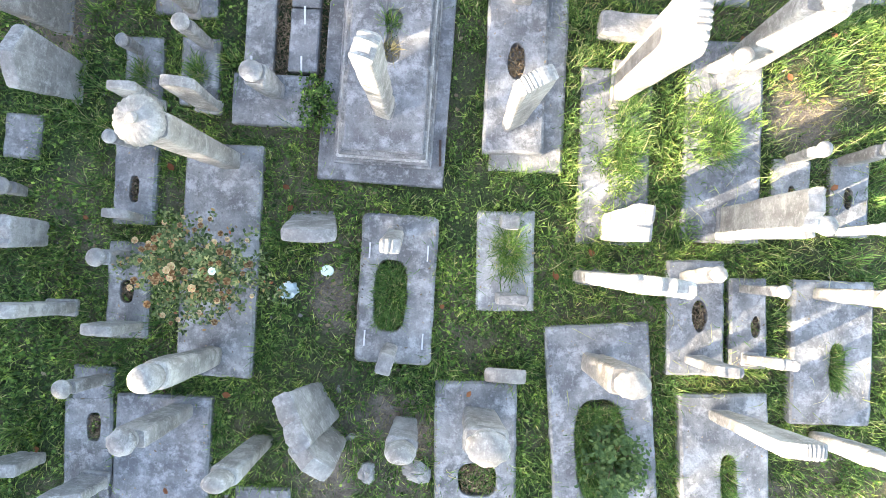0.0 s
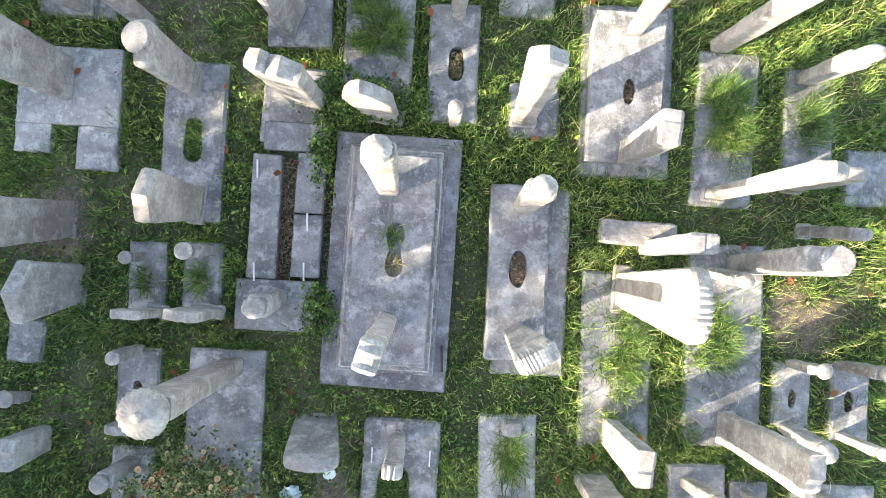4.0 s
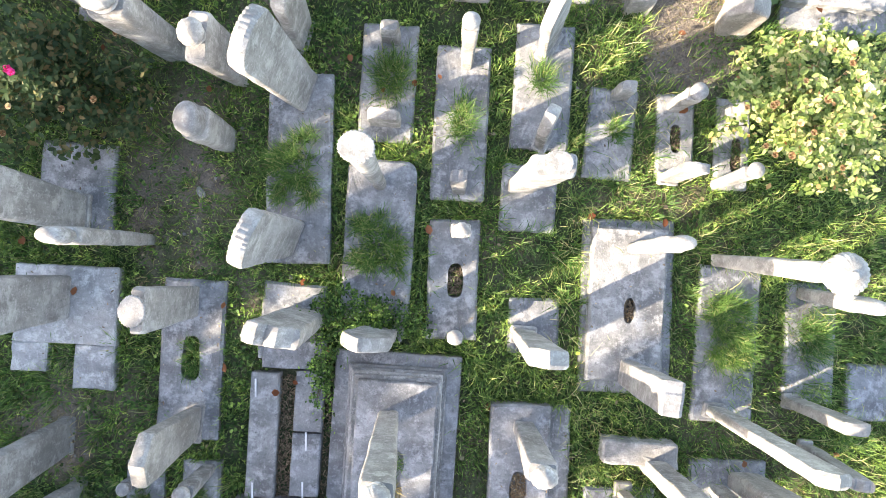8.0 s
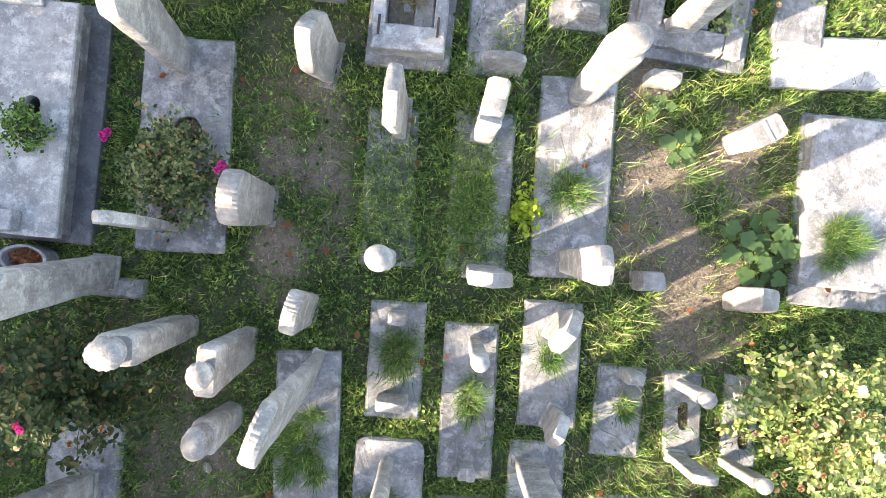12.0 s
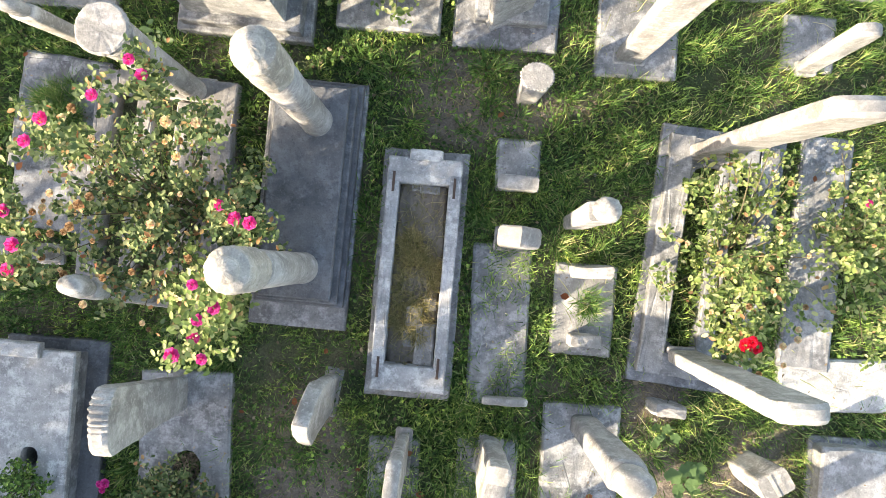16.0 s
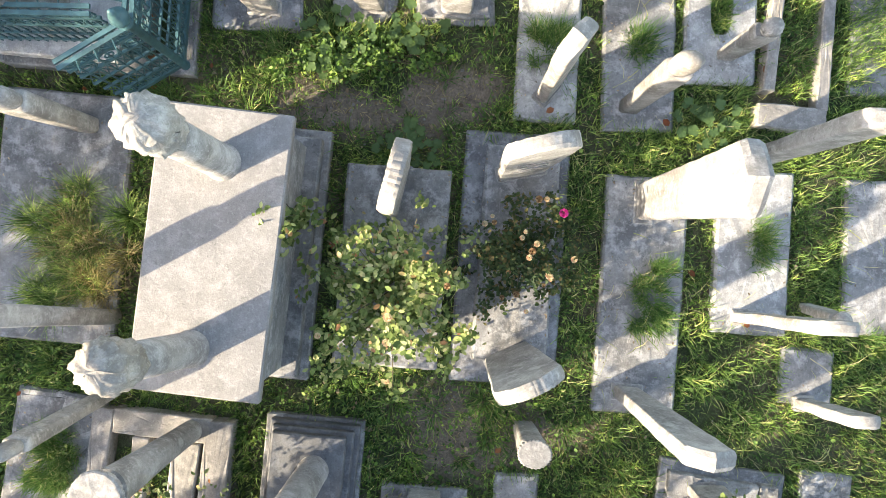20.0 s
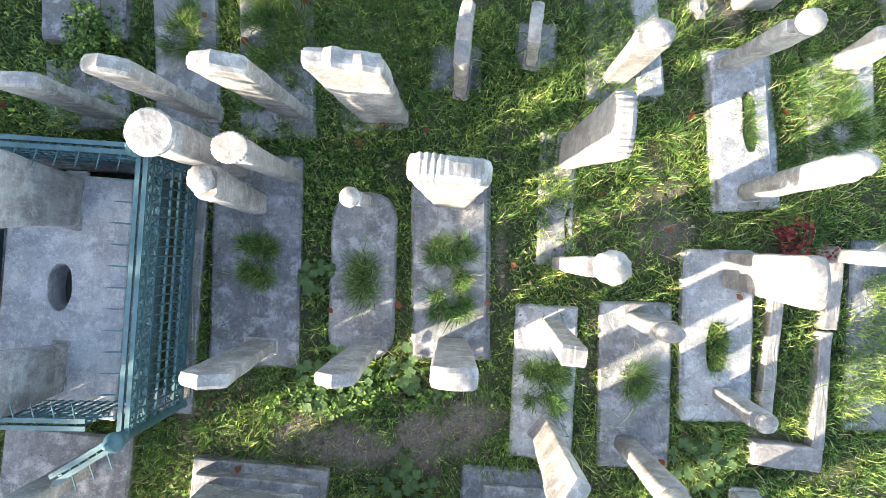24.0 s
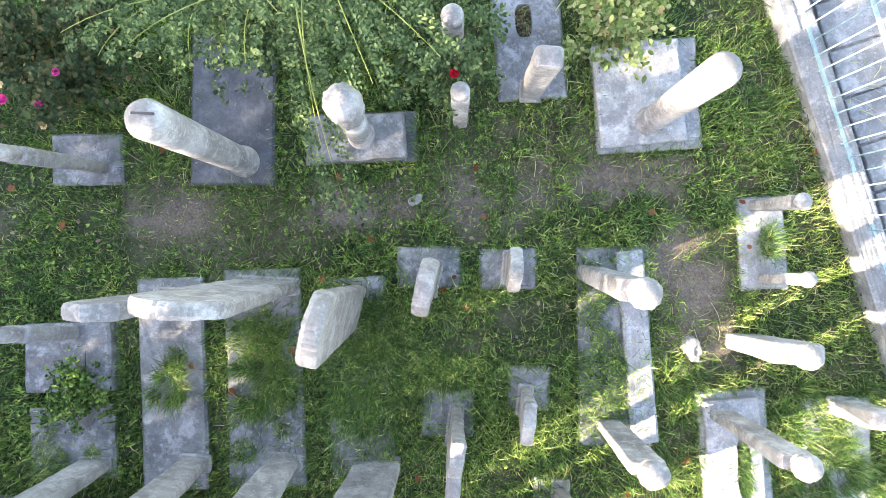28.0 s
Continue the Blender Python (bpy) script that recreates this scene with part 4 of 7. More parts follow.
stone("scallop", 0.60, 1.02, 0.16, 1.62, .28, .09, 30, -0.01, -0.00)
stone("turban", -0.41, 2.17, 0.34, 2.09, .2, .13, -4, 0.08, 0.04)
stone("broken", -0.43, 1.11, 0.34, 1.85, .19, .13, 70, 0.03, -0.01)
stone("turban", -1.34, 1.30, 0.10, 0.88, .17, .17, -4, 0.00, -0.03)
grave(-2.44, 1.47, -1.5, 0.31, 0.58, 0.07, tuft=(-0.00, -0.04, 0.12, 0.19))
grave(-1.98, 1.47, -2.6, 0.32, 0.56, 0.07, tuft=(-0.01, -0.02, 0.14, 0.23))
stone("ball", -2.47, 1.64, 0.08, 0.38, .1, .08, -4, 0.00, -0.01)
stone("ball", -1.91, 1.69, 0.08, 0.69, .13, .09, -4, -0.00, -0.01)
stone("round", -2.35, 1.18, 0.08, 0.68, .22, .06, -4, -0.00, 0.03)
stone("round", -1.90, 1.18, 0.08, 0.81, .26, .07, -4, -0.00, 0.03)
stone("gable", -3.03, 1.41, 0.00, 1.03, .46, .1, 86, 0.00, -0.03)
stone("round", -3.12, 1.95, 0.00, 1.11, .36, .1, 86, -0.01, -0.07)
stone("round", -3.09, 3.11, 0.03, 1.20, .42, .12, 86, -0.00, -0.00)
grave(-3.45, 0.94, -5.0, 0.30, 0.37, 0.06)
stone("broken", -3.29, 0.13, 0.08, 0.54, .25, .12, 86, -0.01, 0.01)
stone("ball", -3.46, 0.48, 0.08, 0.30, .14, .1, -4, -0.01, 0.03)
grave(-2.05, 2.59, -3.6, 0.51, 1.32, 0.09, hole=(0.00, 0.01, 0.15, 0.37))
stone("gable", -2.02, 2.07, 0.08, 1.19, .38, .1, 86, -0.00, -0.01)
stone("smalldisc", -2.02, 3.07, 0.08, 1.27, .32, .1, 86, 0.01, 0.02)
stone("broken", -1.10, 2.94, 0.05, 1.25, .36, .13, -14, -0.02, -0.02)
grave(-1.22, 2.89, -6.0, 0.52, 0.64, 0.07)
grave(-1.15, 4.16, -1.6, 0.53, 1.57, 0.10, tuft=(-0.03, 0.01, 0.42, 0.61))
stone("shell", -1.09, 4.79, 0.08, 1.98, .40, .09, 66, -0.01, -0.08)
stone("shell", -1.20, 3.59, 0.08, 1.76, .38, .09, 70, 0.03, -0.03)
grave(-0.50, 3.56, -3.5, 0.57, 1.34, 0.10, tuft=(0.00, -0.02, 0.44, 0.51), corner=.1)
stone("disc", -0.49, 4.03, 0.08, 2.02, .17, .17, -4, 0.03, 0.03)
stone("lancet", -0.47, 2.81, 0.05, 1.02, .38, .09, -10, -0.10, 0.02)
grave(-0.42, 4.87, -3.8, 0.46, 0.97, 0.07, tuft=(0.03, 0.05, 0.28, 0.42))
stone("stub", -0.39, 5.24, 0.08, 0.35, .15, .1, -4, -0.02, 0.01)
stone("stub", -0.44, 4.55, 0.08, 0.35, .26, .09, -4, -0.01, -0.06)
grave(-0.49, 5.77, -2.6, 0.46, 0.24, 0.06)
stone("ball", -0.48, 5.71, 0.08, 1.58, .17, .14, -4, 0.05, 0.02)
grave(0.11, 3.24, -2.2, 0.42, 0.99, 0.09, hole=(0.02, -0.01, 0.13, 0.28))
stone("turban", 0.15, 3.62, 0.08, 1.18, .14, .09, -4, -0.00, 0.00)
stone("ball", 0.12, 2.75, 0.08, 0.40, .12, .09, -4, 0.00, 0.06)
grave(0.18, 4.53, -3.3, 0.45, 1.28, 0.08, tuft=(0.01, 0.02, 0.19, 0.37))
stone("ball", 0.23, 5.02, 0.08, 1.20, .12, .11, -4, -0.01, 0.00)
stone("broken", 0.16, 3.98, 0.08, 0.45, .13, .09, -4, -0.01, 0.07)
grave(0.86, 4.83, -4.0, 0.48, 1.04, 0.08, tuft=(-0.01, 0.06, 0.19, 0.23))
stone("lancet", 0.91, 5.17, 0.08, 1.12, .34, .08, 55, -0.08, 0.04)
stone("lancet", 0.86, 4.40, 0.08, 0.85, .26, .08, 64, -0.06, 0.05)
grave(0.74, 3.91, -4.1, 0.46, 0.56, 0.07)
stone("smalldisc", 0.68, 4.01, 0.08, 1.87, .27, .14, -4, 0.00, -0.03)
grave(0.78, 2.85, -2.6, 0.42, 0.46, 0.06)
stone("gable", 0.69, 2.78, 0.08, 1.79, .25, .1, -4, -0.05, 0.06)
grave(1.55, 3.01, -2.2, 0.76, 1.44, 0.06)
grave(1.53, 3.03, -3.5, 0.62, 1.26, 0.17, hole=(0.02, -0.04, 0.10, 0.22), oval=1)
stone("fez", 1.60, 3.49, 0.15, 1.36, .17, .11, -4, -0.03, 0.04)
stone("box", 1.53, 2.48, 0.15, 1.17, .24, .14, 86, -0.00, 0.02)
grave(2.38, 2.69, -4.2, 0.51, 1.30, 0.06, tuft=(0.01, 0.10, 0.38, 0.66), weed=1)
stone("turbanbig", 2.34, 3.39, 0.08, 1.88, .21, .13, -4, 0.04, -0.06)
stone("gable", 2.27, 2.15, 0.08, 1.91, .22, .08, -4, 0.00, 0.00)
grave(3.08, 2.70, -3.0, 0.42, 1.00, 0.06, tuft=(0.01, 0.06, 0.28, 0.42), weed=1)
stone("fez", 3.04, 3.11, 0.08, 1.03, .2, .12, -4, 0.01, -0.04)
stone("round", 2.92, 2.22, 0.08, 0.98, .2, .08, -4, 0.00, 0.00)
grave(3.59, 2.28, -3.1, 0.43, 0.47, 0.06)
stone("broken", 3.02, 1.84, 0.08, 0.87, .14, .08, -4, -0.01, -0.04)
block(1.63, 1.82, .62, .2, .2)
stone("box", 1.75, 1.70, 0.00, 1.29, .2, .12, -4, 0.01, 0.03)
stone("smalldisc", 2.52, 1.56, 0.08, 1.42, .34, .18, -4, 0.02, 0.06)
grave(1.42, 4.44, -5.9, 0.40, 0.75, 0.07, tuft=(0.04, 0.03, 0.14, 0.19))
stone("stub", 1.49, 4.76, 0.08, 0.35, .14, .09, -4, -0.00, 0.00)
grave(1.96, 4.42, -1.7, 0.31, 0.70, 0.07, hole=(0.00, -0.02, 0.09, 0.23))
stone("ball", 1.94, 4.66, 0.08, 0.66, .13, .1, -4, -0.00, 0.00)
stone("round", 1.89, 4.07, 0.08, 0.71, .2, .06, -4, 0.01, 0.02)
grave(2.44, 4.35, -3.0, 0.28, 0.76, 0.06, hole=(0.03, -0.09, 0.09, 0.28))
stone("ball", 2.39, 4.62, 0.08, 0.35, .14, .1, -4, 0.00, -0.03)
stone("ball", 2.30, 4.02, 0.08, 0.78, .12, .09, -4, 0.01, 0.04)
grave(-3.00, 4.01, -5.0, 0.63, 0.75, 0.05)
stone("turbanflat", -2.17, 5.15, 0.01, 1.53, .28, .22, -4, -0.01, -0.03)
stone("turbansmall", -1.64, 5.00, 0.00, 1.33, .36, .15, 86, -0.01, -0.06)
stone("fez", -1.77, 4.41, 0.00, 1.06, .26, .2, 86, -0.00, 0.01)
stone("shell", -1.14, 5.28, 0.00, 1.08, .33, .10, 76, 0.05, 0.07)
stone("fez", -2.44, 3.58, 0.00, 1.60, .2, .12, -4, -0.00, 0.01)
stone("round", -2.81, 5.60, 0.08, 1.57, .32, .18, 86, -0.04, -0.11)
stone("round", -2.98, 3.80, 0.08, 1.27, .36, .16, 86, -0.02, 0.10)
grave(-2.73, 5.47, -4.7, 0.50, 0.17, 0.06)
rubble(-1.98, 3.97, .1)
grave(-2.15, 6.64, -2.9, 0.74, 1.76, 0.10, hole=(0.02, 0.10, 0.25, 0.28), oval=1)
stone("scallop", -2.16, 7.34, 0.08, 1.61, .44, .11, 86, 0.08, 0.12)
stone("lancet", -2.27, 5.96, 0.08, 1.28, .30, .07, -4, 0.00, 0.04)
stone("shell", -1.50, 6.15, 0.00, 1.15, .40, .14, 80, 0.00, 0.00)
stone("lancet", -0.95, 7.32, 0.00, 1.12, .46, .10, 76, -0.04, -0.02)
grave(-0.47, 6.32, -4.1, 0.42, 1.26, 0.06, weed=3)
stone("gable", -0.36, 6.84, 0.08, 1.18, .44, .09, 86, -0.02, 0.00)
grave(0.29, 6.26, -4.3, 0.50, 1.33, 0.06, weed=3, tuft=(-0.02, -0.13, 0.32, 0.55))
stone("broken", 0.33, 6.80, 0.08, 0.95, .36, .15, 78, 0.00, 0.00)
stone("gable", 0.28, 5.61, 0.08, 0.72, .34, .1, -4, 0.05, -0.06)
grave(1.05, 6.37, -3.9, 0.63, 1.66, 0.08, tuft=(-0.04, -0.11, 0.32, 0.28))
stone("fez", 1.11, 7.04, 0.08, 1.71, .26, .20, -4, 0.01, 0.02)
stone("gable", 0.98, 5.68, 0.08, 1.52, .26, .1, 86, 0.00, 0.00)
stone("stub", 1.77, 7.17, -0.02, 0.30, .26, .1, -4, 0.01, -0.03)
stone("box", 2.42, 6.68, -0.02, 0.60, .24, .17, 24, 0.03, 0.00)
stone("gable", 2.45, 5.33, -0.02, 0.55, .36, .16, -4, -0.03, 0.07)
stone("stub", 1.64, 5.52, -0.02, 0.36, .21, .16, -4, 0.02, 0.04)
grave(3.35, 6.08, -4.8, 0.91, 1.60, 0.07)
grave(3.31, 6.14, -5.6, 0.79, 1.39, 0.22, tuft=(-0.07, -0.32, 0.41, 0.41))
grave(0.44, 7.86, -4.0, 0.48, 1.31, 0.06, weed=1)
stone("gable", 0.55, 8.55, 0.08, 0.70, .32, .14, -4, 0.01, 0.01)
stone("box", 0.63, 9.00, -0.02, 0.45, .32, .1, -4, -0.05, -0.02)
stone("round", 0.47, 7.24, 0.04, 0.40, .36, .05, -4, -0.02, 0.06)
grave(1.13, 7.97, -5.9, 0.50, 0.75, 0.07, tuft=(0.03, 0.04, 0.18, 0.23))
stone("stub", 1.17, 8.28, 0.08, 0.32, .3, .1, -4, 0.00, -0.00)
stone("stub", 1.12, 7.73, 0.08, 0.15, .27, .1, -4, -0.02, -0.02)
stone("turban", 1.07, 8.68, 0.00, 1.53, .22, .14, -4, -0.04, 0.03)
stone("round", 2.14, 9.24, 0.13, 2.30, .36, .1, -4, -0.01, -0.09)
stone("round", 1.91, 7.59, 0.13, 2.07, .3, .1, -4, 0.00, -0.02)
grave(3.19, 7.32, -2.1, 0.98, 0.43, 0.09, pale=1)
stone("column", -0.98, 9.50, 0.30, 2.01, .25, .25, -4, 0.00, 0.04)
stone("column", -1.11, 8.35, 0.30, 1.98, .25, .25, -4, -0.03, 0.03)
stone("disc", -1.98, 9.79, 0.12, 1.67, .26, .26, -4, 0.00, 0.01)
stone("fez", -2.41, 8.14, 0.12, 1.39, .2, .15, -4, 0.06, 0.15)
grave(-3.14, 9.38, -7.6, 0.69, 1.40, 0.08, tuft=(-0.02, 0.22, 0.37, 0.64))
stone("fez", -2.63, 10.11, 0.08, 1.60, .16, .1, -4, -0.02, -0.10)
stone("round", -3.21, 8.49, 0.08, 0.71, .25, .12, -4, -0.02, 0.07)
stone("disc", 0.70, 9.73, 0.00, 0.75, .2, .16, -4, -0.00, -0.01)
grave(0.62, 9.16, -4.0, 0.36, 0.43, 0.06)
stone("flower", -1.41, 11.82, 1.10, 1.50, .24, .24, -4, 0.02, 0.04)
stone("flower", -1.64, 10.57, 1.10, 1.35, .24, .24, -4, -0.03, 0.08)
grave(-3.04, 11.53, -6.6, 1.05, 2.03, 0.10)
stone("fez", -2.79, 12.27, 0.08, 1.35, .22, .16, -4, -0.00, -0.03)
stone("fez", -2.66, 10.71, 0.08, 1.92, .24, .15, -4, -0.06, 0.19)
grave(-3.13, 9.63, -10.3, 0.73, 0.97, 0.08, tuft=(0.03, -0.10, 0.32, 0.50))
grave(-0.35, 11.08, -5.5, 0.85, 1.62, 0.12)
stone("shell", -0.30, 11.69, 0.10, 1.30, .52, .10, 76, 0.06, 0.02)
grave(0.61, 11.13, -5.1, 0.86, 2.05, 0.06)
grave(0.65, 11.16, -5.4, 0.60, 1.74, 0.17)
stone("shell", 0.70, 11.83, 0.15, 1.60, .48, .09, 8, -0.01, 0.00, bars=4)
stone("shell", 0.56, 10.37, 0.15, 1.56, .46, .08, 24, 0.02, 0.00, bars=6)
grave(1.66, 10.81, -5.0, 0.67, 1.93, 0.09, tuft=(0.09, -0.02, 0.32, 0.64))
stone("gable", 1.70, 11.57, 0.08, 2.22, .42, .12, 86, -0.00, -0.01)
stone("gable", 1.53, 10.03, 0.08, 1.94, 0.3, .1, -4, 0.01, -0.02)
grave(2.58, 11.14, -4.4, 0.61, 1.33, 0.08, pale=1, tuft=(0.06, 0.08, 0.18, 0.37))
stone("round", 2.55, 11.89, 0.08, 1.90, .26, .1, -4, 0.00, 0.01)
stone("round", 2.50, 10.62, 0.08, 1.47, .26, .08, -4, 0.01, 0.06)
grave(3.59, 11.08, -3.0, 0.53, 1.26, 0.07)
grave(3.01, 10.12, -6.2, 0.43, 0.46, 0.06)
stone("ball", 3.01, 10.69, 0.08, 0.60, .13, .09, -4, -0.01, -0.06)
stone("round", 2.97, 9.91, 0.08, 0.90, .2, .08, -4, 0.02, 0.05)
grave(-1.38, 13.89, -2.7, 0.73, 1.73, 0.08, tuft=(0.01, 0.02, 0.28, 0.51), corner=.05)
stone("disc", -1.47, 14.65, 0.08, 1.88, .23, .2, -4, -0.01, -0.01)
stone("disc", -1.07, 14.58, 0.08, 1.70, .18, .14, -4, -0.01, -0.01)
stone("turban", -1.35, 14.35, 0.08, 1.56, .21, .17, 86, 0.03, 0.06)
stone("gable", -1.35, 13.20, 0.08, 1.45, .32, .08, -4, -0.03, -0.05)
stone("gable", -2.68, 14.38, 0.41, 1.45, .54, .12, 86, -0.03, 0.02)
stone("gable", -2.82, 13.10, 0.41, 1.40, .52, .12, 86, -0.03, 0.00)
grave(-0.51, 13.75, -3.0, 0.54, 1.38, 0.08, tuft=(0.01, -0.02, 0.23, 0.41), corner=.22)
stone("ball", -0.44, 14.35, 0.08, 1.02, .14, .1, -4, -0.04, -0.03)
stone("gable", -0.47, 13.20, 0.08, 1.26, .27, .08, -4, -0.11, -0.09)
grave(0.21, 13.77, -1.4, 0.65, 1.45, 0.05)
grave(0.20, 13.80, -1.6, 0.59, 1.43, 0.12, tuft=(0.01, -0.09, 0.37, 0.69))
stone("scallop", 0.22, 14.35, 0.10, 2.30, .44, .12, -4, -0.02, 0.00)
stone("round", 0.21, 13.17, 0.10, 1.59, .3, .13, -4, 0.00, -0.00)
grave(0.95, 12.86, -4.1, 0.51, 1.25, 0.07, pale=1, tuft=(0.03, -0.04, 0.37, 0.42))
stone("box", 1.02, 13.31, 0.08, 1.25, .17, .12, -4, -0.03, -0.07)
stone("gable", 0.93, 12.48, 0.08, 1.72, .28, .1, 45, -0.05, -0.03)
grave(1.69, 12.82, -2.4, 0.59, 1.35, 0.07, tuft=(0.01, 0.03, 0.23, 0.28))
stone("fez", 1.72, 13.36, 0.08, 0.97, .22, .13, -4, -0.00, -0.03)
stone("fez", 1.60, 12.35, 0.08, 1.54, .2, .14, -4, -0.01, -0.01)
grave(2.36, 13.21, -3.0, 0.58, 1.40, 0.10, pale=1, hole=(0.00, -0.09, 0.17, 0.41), corner=.04)
stone("round", 2.47, 13.74, 0.08, 1.49, .34, .11, 86, 0.00, -0.05)
stone("turban", 2.38, 12.75, 0.08, 0.97, .18, .11, -4, -0.02, -0.05)
stone("round", 3.32, 13.84, 0.02, 0.77, .2, .1, -4, 0.00, -0.02)
grave(3.73, 13.17, -3.9, 0.59, 1.56, 0.06, weed=1)
grave(1.09, 14.35, -3.0, 0.30, 1.09, 0.06, hole=(0.14, -0.21, 0.14, 0.28), weed=2)
stone("scallop", 1.16, 14.71, 0.08, 1.95, .4, .1, 86, 0.03, -0.08)
stone("turban", 1.14, 13.82, 0.08, 1.79, .27, .13, -4, -0.00, -0.00)
grave(2.61, 14.89, 2.3, 0.56, 1.34, 0.06, pale=1)
grave(2.58, 14.89, 2.6, 0.44, 1.22, 0.15, pale=1, hole=(0.06, 0.04, 0.12, 0.50))
stone("turban", 2.46, 15.39, 0.13, 1.39, .22, .1, -4, 0.04, -0.06)
stone("fez", 2.62, 14.36, 0.13, 1.70, .22, .16, -4, -0.00, 0.04)
grave(3.43, 15.01, -1.1, 0.54, 0.91, 0.06, pale=1, tuft=(0.02, -0.09, 0.37, 0.51), weed=1)
stone("round", 3.46, 15.40, 0.08, 0.70, .26, .12, -4, -0.01, 0.04)
grave(-1.92, 15.74, 0.2, 0.53, 1.72, 0.07, tuft=(-0.03, 0.07, 0.27, 0.46))
grave(-1.18, 15.77, 0.0, 0.61, 1.76, 0.07, weed=1, tuft=(-0.02, 0.09, 0.50, 0.87))
grave(-0.42, 15.75, 1.5, 0.51, 1.62, 0.07, weed=3, corner=.04, tuft=(0.04, 0.09, 0.59, 1.19))
grave(-2.61, 15.99, -0.3, 0.50, 0.55, 0.05)
grave(-2.72, 15.99, -0.1, 0.68, 0.55, 0.16)
grave(-2.74, 15.29, 1.1, 0.68, 0.59, 0.07, weed=1)
stone("gable", -1.90, 16.45, 0.08, 1.52, .36, .1, -4, 0.00, -0.02)
stone("shell", -1.13, 16.52, 0.08, 1.92, .58, .09, -6, -0.14, -0.06)
stone("shell", -0.43, 16.32, 0.08, 1.98, .45, .10, 72, -0.02, 0.00)
stone("round", -2.56, 15.12, 0.08, 1.36, .3, .09, -4, -0.01, -0.03)
stone("gable", -1.76, 15.11, 0.08, 1.84, .3, .09, -4, -0.02, -0.06)
stone("gable", -1.04, 15.10, 0.08, 2.00, .34, .09, -4, -0.05, -0.09)
stone("broken", -0.30, 15.04, 0.08, 2.05, .44, .1, -4, -0.07, -0.05)
stone("fez", -2.69, 16.19, 0.14, 1.03, .2, .12, -4, -0.01, 0.09)
grave(0.17, 16.62, -0.9, 0.52, 0.34, 0.05)
grave(0.81, 16.59, -1.2, 0.47, 0.33, 0.05)
stone("shell", 0.19, 16.54, 0.08, 1.60, .36, .09, 80, -0.03, -0.02)
stone("lancet", 0.82, 16.60, 0.08, 1.02, .32, .08, 84, -0.05, -0.00)
grave(0.28, 15.44, -2.0, 0.43, 0.39, 0.05)
grave(0.95, 15.62, -3.2, 0.34, 0.36, 0.05)
stone("broken", 0.34, 15.35, 0.08, 1.30, .40, .08, 84, -0.02, -0.01)
stone("gable", 0.91, 15.53, 0.08, 0.95, .30, .08, 84, -0.08, 0.00)
grave(1.65, 15.94, -0.9, 0.59, 1.61, 0.07, weed=2)
grave(1.82, 15.94, 3.1, 0.21, 1.54, 0.14, pale=1)
stone("turban", 1.47, 16.54, 0.08, 1.60, .26, .15, -4, 0.02, -0.09)
stone("turban", 1.58, 15.32, 0.08, 1.39, .24, .10, -4, -0.02, -0.02)
grave(2.88, 16.74, 2.0, 0.38, 0.76, 0.06, pale=1, tuft=(0.04, -0.00, 0.18, 0.27))
stone("ball", 2.82, 17.04, 0.08, 0.83, .12, .1, -4, 0.00, -0.02)
stone("ball", 2.88, 16.45, 0.08, 0.74, .12, .09, -4, 0.00, 0.02)
stone("turbansmall", 2.73, 15.94, 0.00, 1.11, .38, .16, -4, 0.01, 0.02)
rubble(2.28, 15.91, .24)
grave(-1.38, 17.95, -2.3, 0.68, 1.24, 0.07, dark=1)
stone("cyl", -1.30, 17.52, 0.08, 2.02, .23, .23, -4, -0.01, -0.02, slot=1)
grave(-0.35, 17.69, 0.5, 0.91, 0.41, 0.06)
grave(-0.25, 17.67, 2.9, 0.53, 0.36, 0.22)
stone("flowershort", -0.33, 17.68, 0.20, 1.39, .2, .18, -4, 0.01, 0.01)
grave(1.98, 17.97, 1.6, 0.85, 0.91, 0.06, pale=1)
grave(1.90, 17.97, 3.6, 0.70, 0.82, 0.14, pale=1)
stone("cyl", 1.97, 17.74, 0.12, 1.65, .22, .22, -4, -0.01, 0.02)
grave(1.03, 18.46, 2.8, 0.56, 1.00, 0.07, hole=(-0.03, 0.14, 0.14, 0.27))
stone("round", 1.03, 18.02, 0.08, 1.07, .2, .13, -4, -0.00, 0.00)
stone("fez", -2.46, 17.51, 0.08, 1.41, .16, .12, -4, -0.02, -0.07)
grave(-2.57, 17.58, -0.3, 0.58, 0.42, 0.06)
stone("ball", 0.43, 18.32, 0.08, 0.80, .16, .14, -4, -0.03, 0.10)
stone("ball", 0.46, 17.79, 0.08, 0.70, .14, .1, -4, -0.02, 0.11)
rubble(0.07, 17.17, .14)
rubble(-0.76, 17.19, .07)

# ---- the painted iron fence round the tomb ----


def bar_mesh(name, a, b, r, mat, n=6, tip=0.0):
    """A round bar from a to b, with a pointed tip."""
    a, b = Vector(a), Vector(b)
    ax = (b - a).normalized()
    u = ax.orthogonal().normalized()
    w = ax.cross(u)
    loops = []
    for p, k in ((a, 1.0), (b, 1.0)) + (((b + ax * tip, 0.05),) if tip else ()):
        loops.append([tuple(p + (u * math.cos(2 * math.pi * i / n) + w * math.sin(2 * math.pi * i / n)) * r * k) for i in range(n)])
    v, f = loft(loops)
    return mesh_of(name, v, f, mat)


